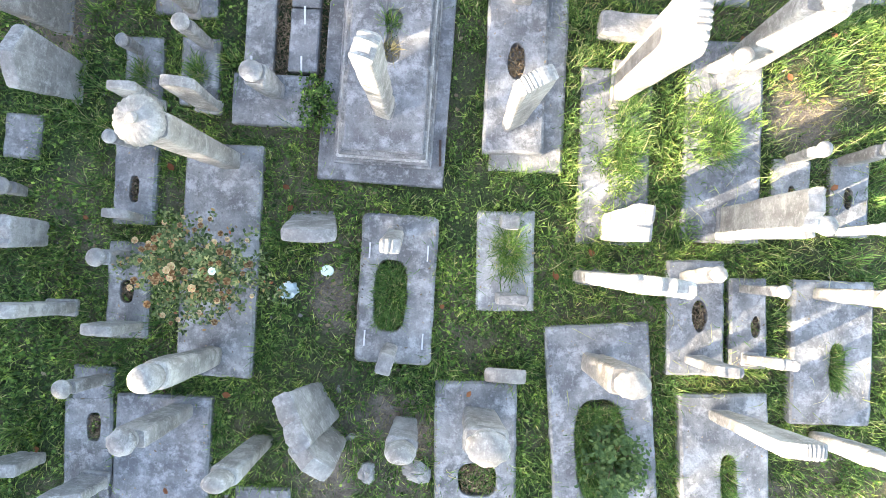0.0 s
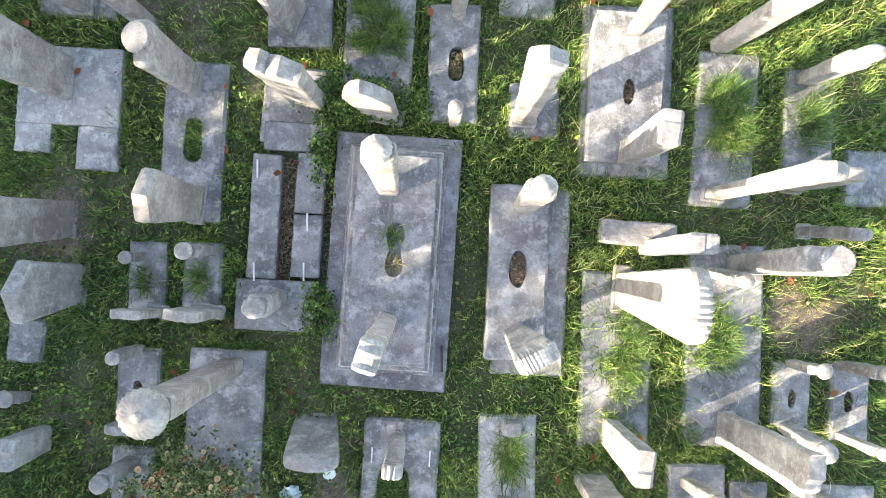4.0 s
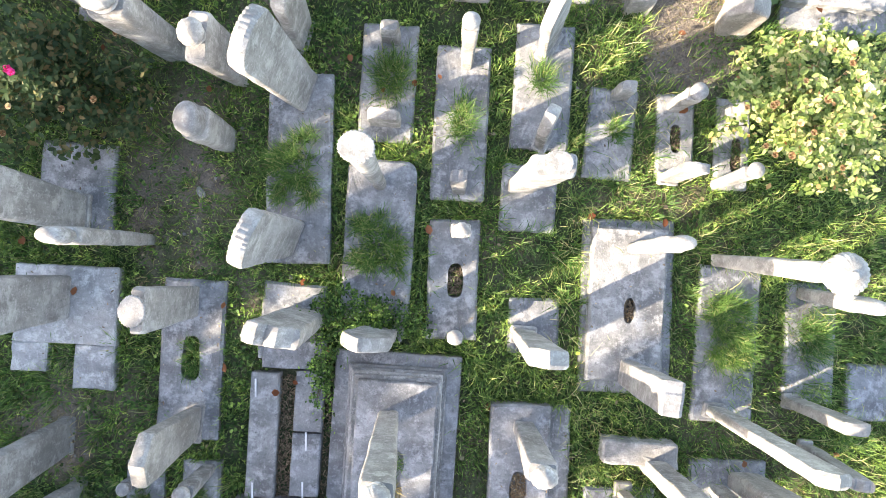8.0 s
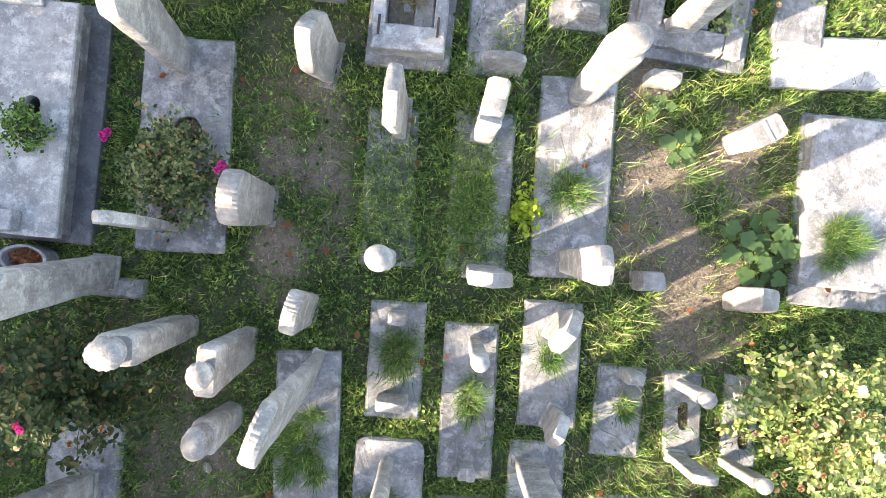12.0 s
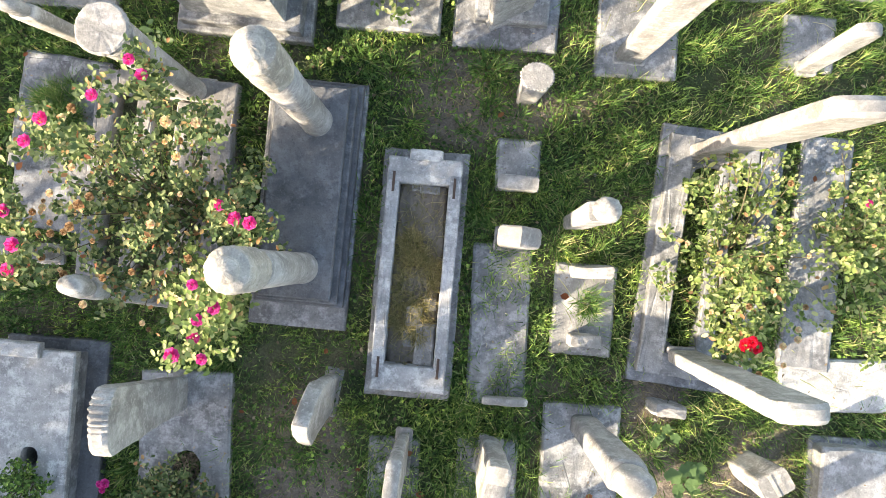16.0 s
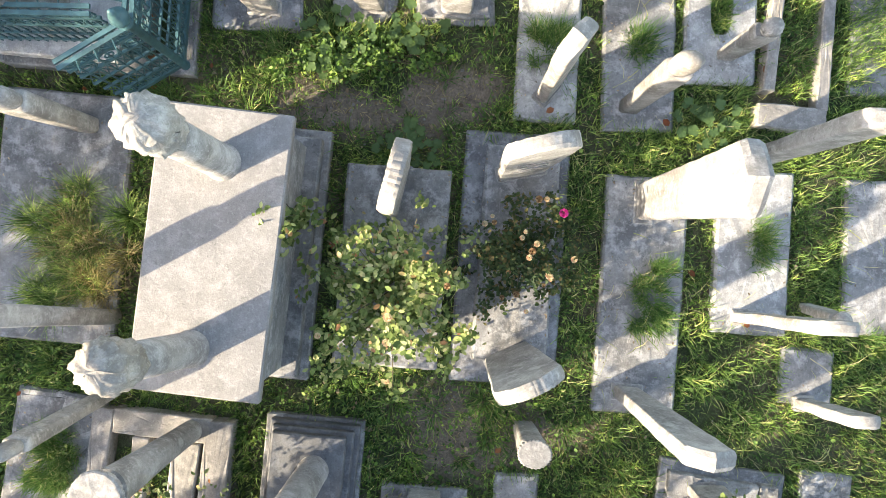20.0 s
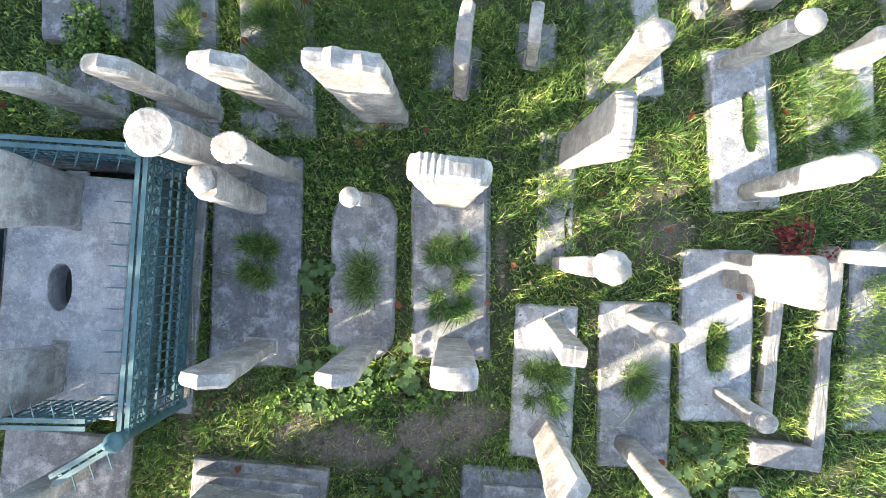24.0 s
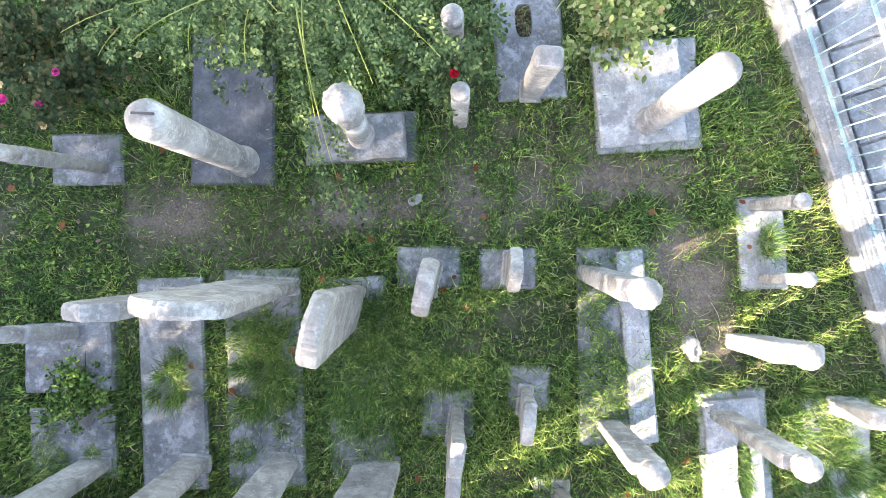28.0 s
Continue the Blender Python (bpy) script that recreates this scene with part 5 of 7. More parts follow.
def lattice_mesh(length, z0, z1, step, r):
    """Crossing diagonal strips between two rails, along x."""
    v, f = [], []
    n = max(1, round(length / step))
    st = length / n
    for k in range(n):
        for s in (0, 1):
            p, q = Vector((k * st, 0, z0 if s else z1)), Vector(((k + 1) * st, 0, z1 if s else z0))
            ax = (q - p).normalized()
            up = ax.cross(Vector((0, 1, 0))) * r
            y = Vector((0, r * (0.5 if s else 1.0), 0))
            base = len(v)
            v += [tuple(c) for c in (p - up - y, p + up - y, q + up - y, q - up - y, p - up + y, p + up + y, q + up + y, q - up + y)]
            f += [tuple(base + i for i in face) for face in ((0, 1, 2, 3), (7, 6, 5, 4), (0, 4, 5, 1), (3, 2, 6, 7))]
    return mesh_of("lattice", v, f, TEAL)


def scroll_mesh(length, z, r, turns=9):
    """A row of cast rings with a smaller ring in each."""
    v, f = [], []
    n = int(length / (2.1 * r))
    for k in range(n):
        cx = (k + 0.5) * length / n
        for rad, t in ((r, 0.006), (r * 0.45, 0.005)):
            base = len(v)
            for i in range(turns):
                a = 2 * math.pi * i / turns
                for rr, yy in ((rad - t, -t), (rad + t, -t), (rad + t, t), (rad - t, t)):
                    v.append((cx + rr * math.cos(a), yy, z + rr * math.sin(a)))
            for i in range(turns):
                q, p = base + i * 4, base + (i + 1) % turns * 4
                f += [(q + m, q + (m + 1) % 4, p + (m + 1) % 4, p + m) for m in range(4)]
    return mesh_of("scrollwork", v, f, TEAL)


def fence_panel(parent, length, height, z0, name="panel"):
    """One panel along x from the origin, its parts under an own mesh of rails."""
    rails = None
    for y, z, hgt, wd in ((-0.025, height, 0.02, 0.032), (0.025, height, 0.02, 0.032), (0, z0, 0.05, 0.035), (0, z0 + 0.17, 0.03, 0.022), (0, z0 + 0.36, 0.02, 0.018), (0, z0 + 0.52, 0.02, 0.018), (0, height - 0.34, 0.025, 0.022), (0, height - 0.17, 0.03, 0.026)):
        bv, bf = box(length, wd, hgt)
        me = mesh_of("rail", [(a + length / 2, b + y, c + z) for a, b, c in bv], bf, TEAL)
        if rails is None:
            rails = part(name, me, parent, "teal painted top rail")
        else:
            part("rail", me, rails)
    n = round(length / 0.07)
    upright = bar_mesh("bar", (0, 0, z0), (0, 0, height), 0.008, TEAL, 6, 0.0)
    spike = bar_mesh("spike", (0, 0.02, height + 0.005), (0, 0.12, height + 0.05), 0.006, TEAL, 5, 0.05)
    for k in range(1, n):
        part("bar", upright, rails).matrix_local = pose(k * length / n, 0, 0)
        if k % 2 == 0:
            part("spike", spike, rails).matrix_local = pose(k * length / n, 0, 0)
    for z, q in ((z0 + 0.11, 0.055), (height - 0.25, 0.075), (height - 0.08, 0.058)):
        part("scrollwork", scroll_mesh(length, z, q), rails)
    part("lattice", lattice_mesh(length, z0 + 0.2, z0 + 0.36, 0.07, 0.004), rails)
    part("lattice", lattice_mesh(length, z0 + 0.54, height - 0.34, 0.07, 0.004), rails)
    return rails


def fence_post(parent, x, y, height):
    v, f = lathe([(0.045, 0, 0), (0.045, 0.08, 0), (0.032, 0.1, 0), (0.032, height, 0), (0.05, height + 0.01, 0), (0.05, height + 0.04, 0), (0.03, height + 0.06, 0), (0.062, height + 0.10, 0), (0.068, height + 0.14, 0), (0.05, height + 0.19, 0), (0.022, height + 0.215, 0), (0.028, height + 0.24, 0), (0.012, height + 0.27, 0)], 18)
    p = part("post", mesh_of("post", v, f, TEAL, True), parent, "teal post with a round finial")
    p.matrix_local = pose(x, y, 0)


FX, FY, FA, FW, FL, FH = -2.00, 12.74, -5.2, 1.55, 1.92, 1.18
fen = thing("iron_fence", pose(FX, FY, 0, 0, 0, FA), "ornate teal painted iron fence round a tomb", "fence")
for px, py in ((0, 0), (0, FL), (-FW, FL), (-FW, 0)):
    fence_post(fen, px, py, FH)
fence_panel(fen, FL, FH, 0.12).matrix_local = pose(0, 0, 0, 0, 0, 90)
fence_panel(fen, FW, FH, 0.12).matrix_local = pose(0, FL, 0, 0, 0, 180)
fence_panel(fen, FL, FH, 0.12).matrix_local = pose(-FW, 0, 0, 0, 0, 90)
fence_panel(fen, 0.55, FH, 0.12, "gate").matrix_local = pose(0, 0, 0, 0, 0, 215)
fence_panel(fen, 1.30, FH, 0.12, "gate").matrix_local = pose(-FW, 0, 0, 0, 0, 3)
COUNT[0] += 1
plinth = thing("fence_plinth", pose(FX, FY, 0, 0, 0, FA), "low stone plinth under the iron fence", "plinth")
for cx, cy, cw, cl in ((0.0, FL / 2, 0.16, FL + 0.16), (-FW, FL / 2, 0.16, FL + 0.16), (-FW / 2, FL, FW - 0.16, 0.16), (-FW / 2, 0, FW - 0.16, 0.16)):
    COUNT[0] += 1
    part("kerb", slab_mesh("kerb", cw, cl, -0.05, 0.09, SLAB, 0.01, None, 3, COUNT[0]), plinth).matrix_local = pose(cx, cy, 0)
SLABS.append((FX - 0.75, FY + 1.0, FA, FW + 0.2, FL + 0.2, None, 0))
tiers("box_tomb", "pale marble tomb with a quatrefoil opening inside the fence", "tomb", -2.78, 13.66, [
    ("base_slab", -5.5, 0, 0, 1.16, 1.9, -0.05, 0.14, None, SLAB, ""),
    # a dark sheet over the base slab paints the shade inside the opening
    ("soil_fill", -5.8, -0.03, 0.06, 0.24, 0.42, 0.14, 0.16, None, POTSHADE, "dark soil deep in the opening"),
    ("wall", -5.8, 0, 0, 0.88, 1.78, 0.14, 0.34, (-0.03, 0.06, 0.19, 0.36), LIDSTONE, ""),
    ("lid", -5.8, 0, 0, 0.95, 1.86, 0.34, 0.43, (-0.03, 0.06, 0.19, 0.36), LIDSTONE, "pale lid with a lobed opening")])
# ---- the railing and the paved lane at the far end ----
LX, LY, LA = 3.50, 17.35, 16.0
lane = thing("pavement", pose(LX, LY, 0, 0, 0, LA), "pale paved lane beyond the railing", "pavement", "", "structure")
COUNT[0] += 1
part("bed", slab_mesh("bed", 2.6, 8.0, -0.05, 0.06, SLAB, 0.01, None, 3, COUNT[0]), lane).matrix_local = pose(1.45, 1.2, 0)
flag = [slab_mesh("flag", 0.78, 0.38, 0, 0.05, PAVING, 0.012, None, 3, 900 + k, 0.008, 0.004) for k in range(4)]
for i in range(3):
    for j in range(18):
        part("paving_stone", flag[(i * 3 + j) % 4], lane).matrix_local = pose(0.60 + i * 0.80, -2.5 + j * 0.40 + 0.13 * i, 0.045)
low = thing("railing_wall", pose(LX, LY, 0, 0, 0, LA), "low rough stone wall carrying the railing", "wall", "", "structure")
COUNT[0] += 1
part("coping", slab_mesh("coping", 0.26, 8.0, -0.05, 0.20, PAVING, 0.02, None, 3, COUNT[0], 0.015, 0.015), low).matrix_local = pose(0.0, 1.2, 0)
rail = thing("railing", pose(LX, LY, 0.2, 0, 0, LA), "pale teal iron railing with thin upright bars", "railing")
upright = bar_mesh("bar", (0, 0, 0), (0, 0, 0.95), 0.006, PALETEAL, 6, 0.06)
for k in range(62):
    part("bar", upright, rail).matrix_local = pose(0, -2.6 + k * 0.12, 0)
for z in (0.06, 0.88):
    v, f = box(0.022, 7.6, 0.022)
    part("rail", mesh_of("rail", [(a, b + 1.1, c + z) for a, b, c in v], f, PALETEAL), rail)
SLABS.append((LX + 1.35, LY + 1.2, LA, 3.0, 8.0, None, 0))

# ---- grass ----


def bare(px, py):
    """How bare the soil lies: worn tracks and patches."""
    b = np.zeros_like(px)
    for cx, cy, rx, ry, k in ((0.10, 12.35, 0.75, 0.30, 0.85), (-0.55, 12.45, 0.9, 0.3, 0.9), (-3.05, 2.0, 0.5, 0.5, 0.9), (-1.0, -0.35, 0.32, 0.6, 0.6), (-0.55, -1.7, 0.7, 0.5, 0.85), (1.85, 5.7, 0.75, 0.95, 0.95), (1.75, 6.95, 0.5, 0.7, 0.72), (2.25, 6.2, 0.75, 0.9, 0.66), (-2.1, 3.95, 0.45, 0.8, 0.8), (-1.2, 6.2, 0.4, 1.1, 0.9), (0.45, 9.75, 1.1, 0.4, 0.7), (1.2, 17.3, 1.4, 0.34, 0.62), (-0.6, 17.15, 3.4, 0.28, 0.50), (1.55, 17.55, 0.22, 0.3, 0.9), (2.3, 16.3, 0.35, 0.9, 0.9), (3.1, 1.2, 0.5, 0.5, 0.5), (2.9, -1.9, 0.8, 0.3, 0.7), (1.5, -1.3, 0.12, 0.8, 0.8), (2.0, 14.2, 0.3, 0.5, 0.5), (0.65, 14.0, 0.12, 0.5, 0.6), (-1.75, 9.2, 0.1, 0.6, 0.5)):
        b = np.maximum(b, k * np.exp(-(((px - cx) / rx) ** 2 + ((py - cy) / ry) ** 2)))
    return b * np.clip(0.78 + 0.5 * wave(px, py, 5.0, 91) + 0.35 * wave(px, py, 11.0, 92), 0.1, 1.25)


def on_slab(px, py, spare_weedy=0.0, rng=None):
    hit = np.zeros(len(px), bool)
    for x, y, ang, w, l, hole, weed in SLABS:
        a = radians(ang)
        u = (px - x) * math.cos(a) + (py - y) * math.sin(a)
        v = -(px - x) * math.sin(a) + (py - y) * math.cos(a)
        ins = (abs(u) < w / 2 + 0.004) & (abs(v) < l / 2 + 0.004)
        if hole:
            ins &= ((u - hole[0]) / (hole[2] / 2 - 0.02 + 1e-6)) ** 4 + ((v - hole[1]) / (hole[3] / 2 - 0.02 + 1e-6)) ** 4 > 1
        if weed and rng is not None:
            ins &= rng.random(len(px)) > spare_weedy
        hit |= ins
    return hit


def wave(px, py, s, seed):
    """A cheap smooth field between -1 and 1."""
    out = np.zeros_like(px)
    g = np.random.default_rng(seed)
    for k in range(7):
        a, q, p = g.uniform(0, 2 * math.pi), s * g.uniform(0.5, 1.8), g.uniform(0, 6.3)
        out += np.sin(q * (px * math.cos(a) + py * math.sin(a)) + p)
    return out / 3.2


# the ground, one sheet to the horizon
gx = np.concatenate([[-400, -120, -40, -14], np.arange(-6, 6.01, 0.125), [14, 40, 120, 400]])
gy = np.concatenate([[-400, -120, -40, -14], np.arange(-5, 23.01, 0.125), [34, 60, 140, 420]])
verts, faces = [], []
for j, yy in enumerate(gy):
    for i, xx in enumerate(gx):
        near = abs(xx) < 6.1 and -5.1 < yy < 23.1
        verts.append((xx, yy, 0.02 * noise.noise(Vector((xx * 0.9, yy * 0.9, 0.3))) - 0.005 if near else -0.02))
nx = len(gx)
faces = [(j * nx + i, j * nx + i + 1, (j + 1) * nx + i + 1, (j + 1) * nx + i) for j in range(len(gy) - 1) for i in range(nx - 1)]
ground_mesh = mesh_of("ground", verts, faces, SOIL, True)
ground_mesh.materials.append(TURF)
for poly in ground_mesh.polygons:
    c = poly.center
    poly.material_index = 0 if abs(c.x) < 4.1 and -3.0 < c.y < 20.0 else 1
where = np.array([v.co[:2] for v in ground_mesh.vertices])
worn = ground_mesh.attributes.new("worn", "FLOAT", "POINT")
worn.data.foreach_set("value", bare(where[:, 0].copy(), where[:, 1].copy()).astype(np.float32))
ground = new("ground", ground_mesh)
tagged(ground, "dark soil and moss between the graves", "ground", "", "structure")


def blades(name, px, py, pz, length, width, droop, rng, mat, turn=None):
    """Bent blades of three faces each, rooted at the points given."""
    n = len(px)
    a = rng.uniform(0, 2 * math.pi, n) if turn is None else turn
    dx, dy = np.cos(a), np.sin(a)
    sx, sy = -dy * width / 2, dx * width / 2
    out = length * droop * rng.uniform(0.3, 1.0, n)
    up = np.sqrt(np.maximum(length ** 2 - out ** 2, (0.25 * length) ** 2))
    co = np.empty((n, 5, 3), np.float32)
    for k, (h, o, s) in enumerate(((0, 0, 1), (0, 0, -1), (0.62, 0.38, -0.8), (0.62, 0.38, 0.8), (0.86, 1.0, 0))):
        co[:, k, 0], co[:, k, 1], co[:, k, 2] = px + dx * out * o + sx * s, py + dy * out * o + sy * s, pz + up * h
    base = (np.arange(n) * 5)[:, None]
    quad = base + np.array([0, 1, 2, 3])
    tri = base + np.array([3, 2, 4])
    loops = np.concatenate([quad, tri], 1).ravel()
    me = bpy.data.meshes.new(name)
    me.vertices.add(n * 5)
    me.vertices.foreach_set("co", co.ravel())
    me.loops.add(len(loops))
    me.loops.foreach_set("vertex_index", loops.astype(np.int32))
    me.polygons.add(n * 2)
    starts = (np.arange(n)[:, None] * 7 + np.array([0, 4])).ravel()
    me.polygons.foreach_set("loop_start", starts.astype(np.int32))
    me.materials.append(mat)
    me.update(calc_edges=True)
    me.validate()
    return me


rng = np.random.default_rng(11)


def clumped(count, per, spread):
    """Roots gathered in clumps, each blade turned outwards from its clump."""
    cx, cy = rng.uniform(-4.0, 4.0, count), rng.uniform(-2.8, 19.8, count)
    dense = 0.78 + 0.32 * wave(cx, cy, 2.4, 3) + 0.22 * wave(cx, cy, 7.0, 4)
    ok = rng.random(count) < np.clip(dense, 0.10, 1.0) * (1 - np.clip(1.55 * bare(cx, cy), 0, 0.96))
    cx, cy = cx[ok], cy[ok]
    size = rng.uniform(0.55, 1.5, len(cx))
    k = np.repeat(np.arange(len(cx)), per)
    u, v = rng.normal(0, spread, len(k)) * size[k], rng.normal(0, spread, len(k)) * size[k]
    return cx[k] + u, cy[k] + v, np.arctan2(v, u) + rng.normal(0, 1.5, len(k)), size[k]


px, py, turn, size = clumped(30000, 17, 0.034)
keep = ~on_slab(px, py, 0.25, rng)
px, py, turn, size = px[keep], py[keep], turn[keep], size[keep]
tall = np.clip(1 + 0.45 * wave(px, py, 1.7, 8) + np.where(px > 1.0, 0.2, 0.0), 0.5, 1.8)
ob = new("grass", blades("grass", px, py, np.full(len(px), -0.01), rng.uniform(0.055, 0.14, len(px)) * tall * size ** 0.6, rng.uniform(0.0055, 0.0115, len(px)), 0.84, rng, GRASS, turn))
tagged(ob, "uneven green grass growing in clumps between the graves", "grass", "", "stuff")
# taller tussocks that stand out of the lawn
cx, cy = rng.uniform(-4.0, 4.0, 5200), rng.uniform(-2.8, 19.8, 5200)
ok = (rng.random(5200) < np.clip(0.45 + 0.5 * wave(cx, cy, 1.9, 71), 0.05, 1.0) * (1 - np.clip(1.5 * bare(cx, cy), 0, 1))) & ~on_slab(cx, cy)
cx, cy = cx[ok], cy[ok]
big = rng.uniform(0.6, 1.4, len(cx))
k = np.repeat(np.arange(len(cx)), 46)
u, v = rng.normal(0, 0.045, len(k)) * big[k], rng.normal(0, 0.045, len(k)) * big[k]
ob = new("tussock_grass", blades("tussock_grass", cx[k] + u, cy[k] + v, np.full(len(k), -0.01), rng.uniform(0.09, 0.21, len(k)) * big[k], rng.uniform(0.005, 0.010, len(k)), 0.9, rng, TUFT, np.arctan2(v, u) + rng.normal(0, 0.5, len(k))))
tagged(ob, "taller green grass tussocks between the graves", "grass", "", "stuff")
N = 170000
px, py = rng.uniform(-4.0, 4.0, N), rng.uniform(-2.8, 19.8, N)
keep = (rng.random(N) < 1 - np.clip(1.35 * bare(px, py), 0, 0.93)) & ~on_slab(px, py)
px, py = px[keep], py[keep]
ob = new("short_grass", blades("short_grass", px, py, np.full(len(px), -0.01), rng.uniform(0.03, 0.085, len(px)), rng.uniform(0.005, 0.010, len(px)), 0.8, rng, GRASS))
tagged(ob, "short thin grass on the soil between the clumps", "grass", "", "stuff")

N = 150000
px, py = rng.uniform(-4.0, 4.0, N), rng.uniform(-2.8, 19.8, N)
keep = (rng.random(N) < np.clip(0.9 * bare(px, py) + np.where(px > 0.9, 0.50, 0.06) * (0.6 + wave(px, py, 2.6, 61)), 0, 1)) & ~on_slab(px, py)
px, py = px[keep], py[keep]
ob = new("dry_grass", blades("dry_grass", px, py, np.full(len(px), -0.01), rng.uniform(0.04, 0.14, len(px)), rng.uniform(0.003, 0.006, len(px)), 0.95, rng, DRYGRASS))
tagged(ob, "thin dry straw-coloured grass on the worn soil", "grass", "", "stuff")

# rank growth that hides the low graves near the end of the walk
N = 15000
px, py = rng.normal(0.30, 0.95, N), rng.normal(15.75, 0.42, N)
keep = (np.abs(px - 0.3) < 1.9) & (np.abs(py - 15.75) < 1.0) & (~on_slab(px, py) | (rng.random(N) < np.where(px < 0, 0.35, 0.08))) & (wave(px, py, 3.3, 91) > -0.55)
px, py = px[keep], py[keep]
ob = new("long_grass", blades("long_grass", px, py, np.where(on_slab(px, py), 0.06, -0.01), rng.uniform(0.12, 0.27, len(px)), rng.uniform(0.0045, 0.0085, len(px)), 0.9, rng, GRASS))
tagged(ob, "long rank green grass around the low graves", "grass", "", "stuff")

N = 9000
px, py = rng.uniform(0.9, 3.9, N), rng.uniform(-1.5, 19.0, N)
keep = (rng.random(N) < np.clip(0.55 + 0.7 * wave(px, py, 3.1, 81), 0.05, 1.0) * (1 - 0.7 * bare(px, py))) & (~on_slab(px, py) | (rng.random(N) < 0.22))
px, py = px[keep], py[keep]
ob = new("long_straw", blades("long_straw", px, py, np.where(on_slab(px, py), 0.10, 0.0), rng.uniform(0.14, 0.30, len(px)), rng.uniform(0.004, 0.007, len(px)), 0.93, rng, STRAWGREEN))
tagged(ob, "long pale straw-green grass lying over the sunny graves", "grass", "", "stuff")

for sx, sy in STRAW:
    ob = new("dry_grass", blades("dry_grass", sx, sy, np.full(len(sx), 0.11), rng.uniform(0.08, 0.26, len(sx)), rng.uniform(0.003, 0.006, len(sx)), 0.95, rng, DRYGRASS))
    tagged(ob, "tangle of dry straw-coloured grass inside the trough", "grass", "", "stuff")

# blades that hang over the slabs' edges and cover the weedy ones
ex, ey, ez, ea = [], [], [], []
for x, y, ang, w, l, z, weed in EDGES:
    a = radians(ang)
    n = int((w + l) * 2 * 190)
    side, t = rng.integers(0, 4, n), rng.uniform(-0.5, 0.5, n)
    off = np.abs(rng.normal(0, 0.025, n)) + 0.006
    u = np.where(side == 0, t * w, np.where(side == 1, t * w, np.where(side == 2, w / 2 + off, -w / 2 - off)))
    v = np.where(side == 0, l / 2 + off, np.where(side == 1, -l / 2 - off, t * l))
    zz = np.zeros(n)
    aim = np.where(side == 0, -1.571, np.where(side == 1, 1.571, np.where(side == 2, 3.142, 0.0))) + a + rng.normal(0, 0.9, n)
    aim = np.where(rng.random(n) < 0.55, aim, rng.uniform(0, 6.283, n))
    if weed:
        m = int(w * l * 5200)
        u2, v2 = rng.uniform(-w / 2, w / 2, m), rng.uniform(-l / 2, l / 2, m)
        some = wave(u2 + x, v2 + y, 6.0, 31) + 0.55 * wave(u2 + x, v2 + y, 15.0, 32) > (0.35 if weed == 1 else -0.15 if weed == 2 else -0.9)
        u, v, zz = np.concatenate([u, u2[some]]), np.concatenate([v, v2[some]]), np.concatenate([zz, np.full(some.sum(), z)])
        aim = np.concatenate([aim, rng.uniform(0, 6.283, some.sum())])
    ex.append(x + u * math.cos(a) - v * math.sin(a))
    ey.append(y + u * math.sin(a) + v * math.cos(a))
    ez.append(zz)
    ea.append(aim)
ex, ey, ez, ea = np.concatenate(ex), np.concatenate(ey), np.concatenate(ez), np.concatenate(ea)
keep = (rng.random(len(ex)) < np.clip(0.75 + 0.6 * wave(ex, ey, 3.0, 41), 0.1, 1.0)) & ~(on_slab(ex, ey) & (ez == 0))
ex, ey, ez, ea = ex[keep], ey[keep], ez[keep], ea[keep]
ob = new("edge_grass", blades("edge_grass", ex, ey, ez - 0.01, rng.uniform(0.06, 0.19, len(ex)), rng.uniform(0.004, 0.0085, len(ex)), 0.9, rng, GRASS, ea))
tagged(ob, "long grass leaning over the edges of the graves", "grass", "", "stuff")

# small broad leaves in the shade
N = 150000
px, py = rng.uniform(-4.0, 4.0, N), rng.uniform(-2.8, 19.8, N)
keep = (rng.random(N) < np.clip(0.22 - 0.5 * wave(px, py, 2.0, 21) - 0.10 * px, 0.04, 0.8) * (1 - np.clip(1.3 * bare(px, py), 0, 0.95))) & ~on_slab(px, py)
px, py = px[keep], py[keep]


def leaves(name, px, py, pz, size, tilt, rng, mat, shape=0.6):
    """Small pointed leaves, folded along the middle."""
    n = len(px)
    a = rng.uniform(0, 2 * math.pi, n)
    d = np.stack([np.cos(a), np.sin(a), rng.normal(0, tilt, n)], 1)
    s = np.stack([-np.sin(a), np.cos(a), rng.normal(0, tilt, n)], 1) * shape * 0.5
    c = np.stack([px, py, pz], 1)
    co = np.empty((n, 6, 3), np.float32)
    fold = np.zeros((n, 3))
    fold[:, 2] = 0.13
    for k, (u, w) in enumerate(((-0.5, 0), (-0.14, 0.9), (0.24, 0.8), (0.52, 0), (0.24, -0.8), (-0.14, -0.9))):
        co[:, k] = c + (d * u + s * w + fold * abs(w)) * size[:, None]
    base = (np.arange(n) * 6)[:, None]
    loops = np.concatenate([base + np.array([0, 1, 2, 3]), base + np.array([0, 3, 4, 5])], 1).ravel()
    me = bpy.data.meshes.new(name)
    me.vertices.add(n * 6)
    me.vertices.foreach_set("co", co.ravel())
    me.loops.add(len(loops))
    me.loops.foreach_set("vertex_index", loops.astype(np.int32))
    me.polygons.add(n * 2)
    me.polygons.foreach_set("loop_start", (np.arange(n * 2) * 4).astype(np.int32))
    me.materials.append(mat)
    me.update(calc_edges=True)
    me.validate()
    return me


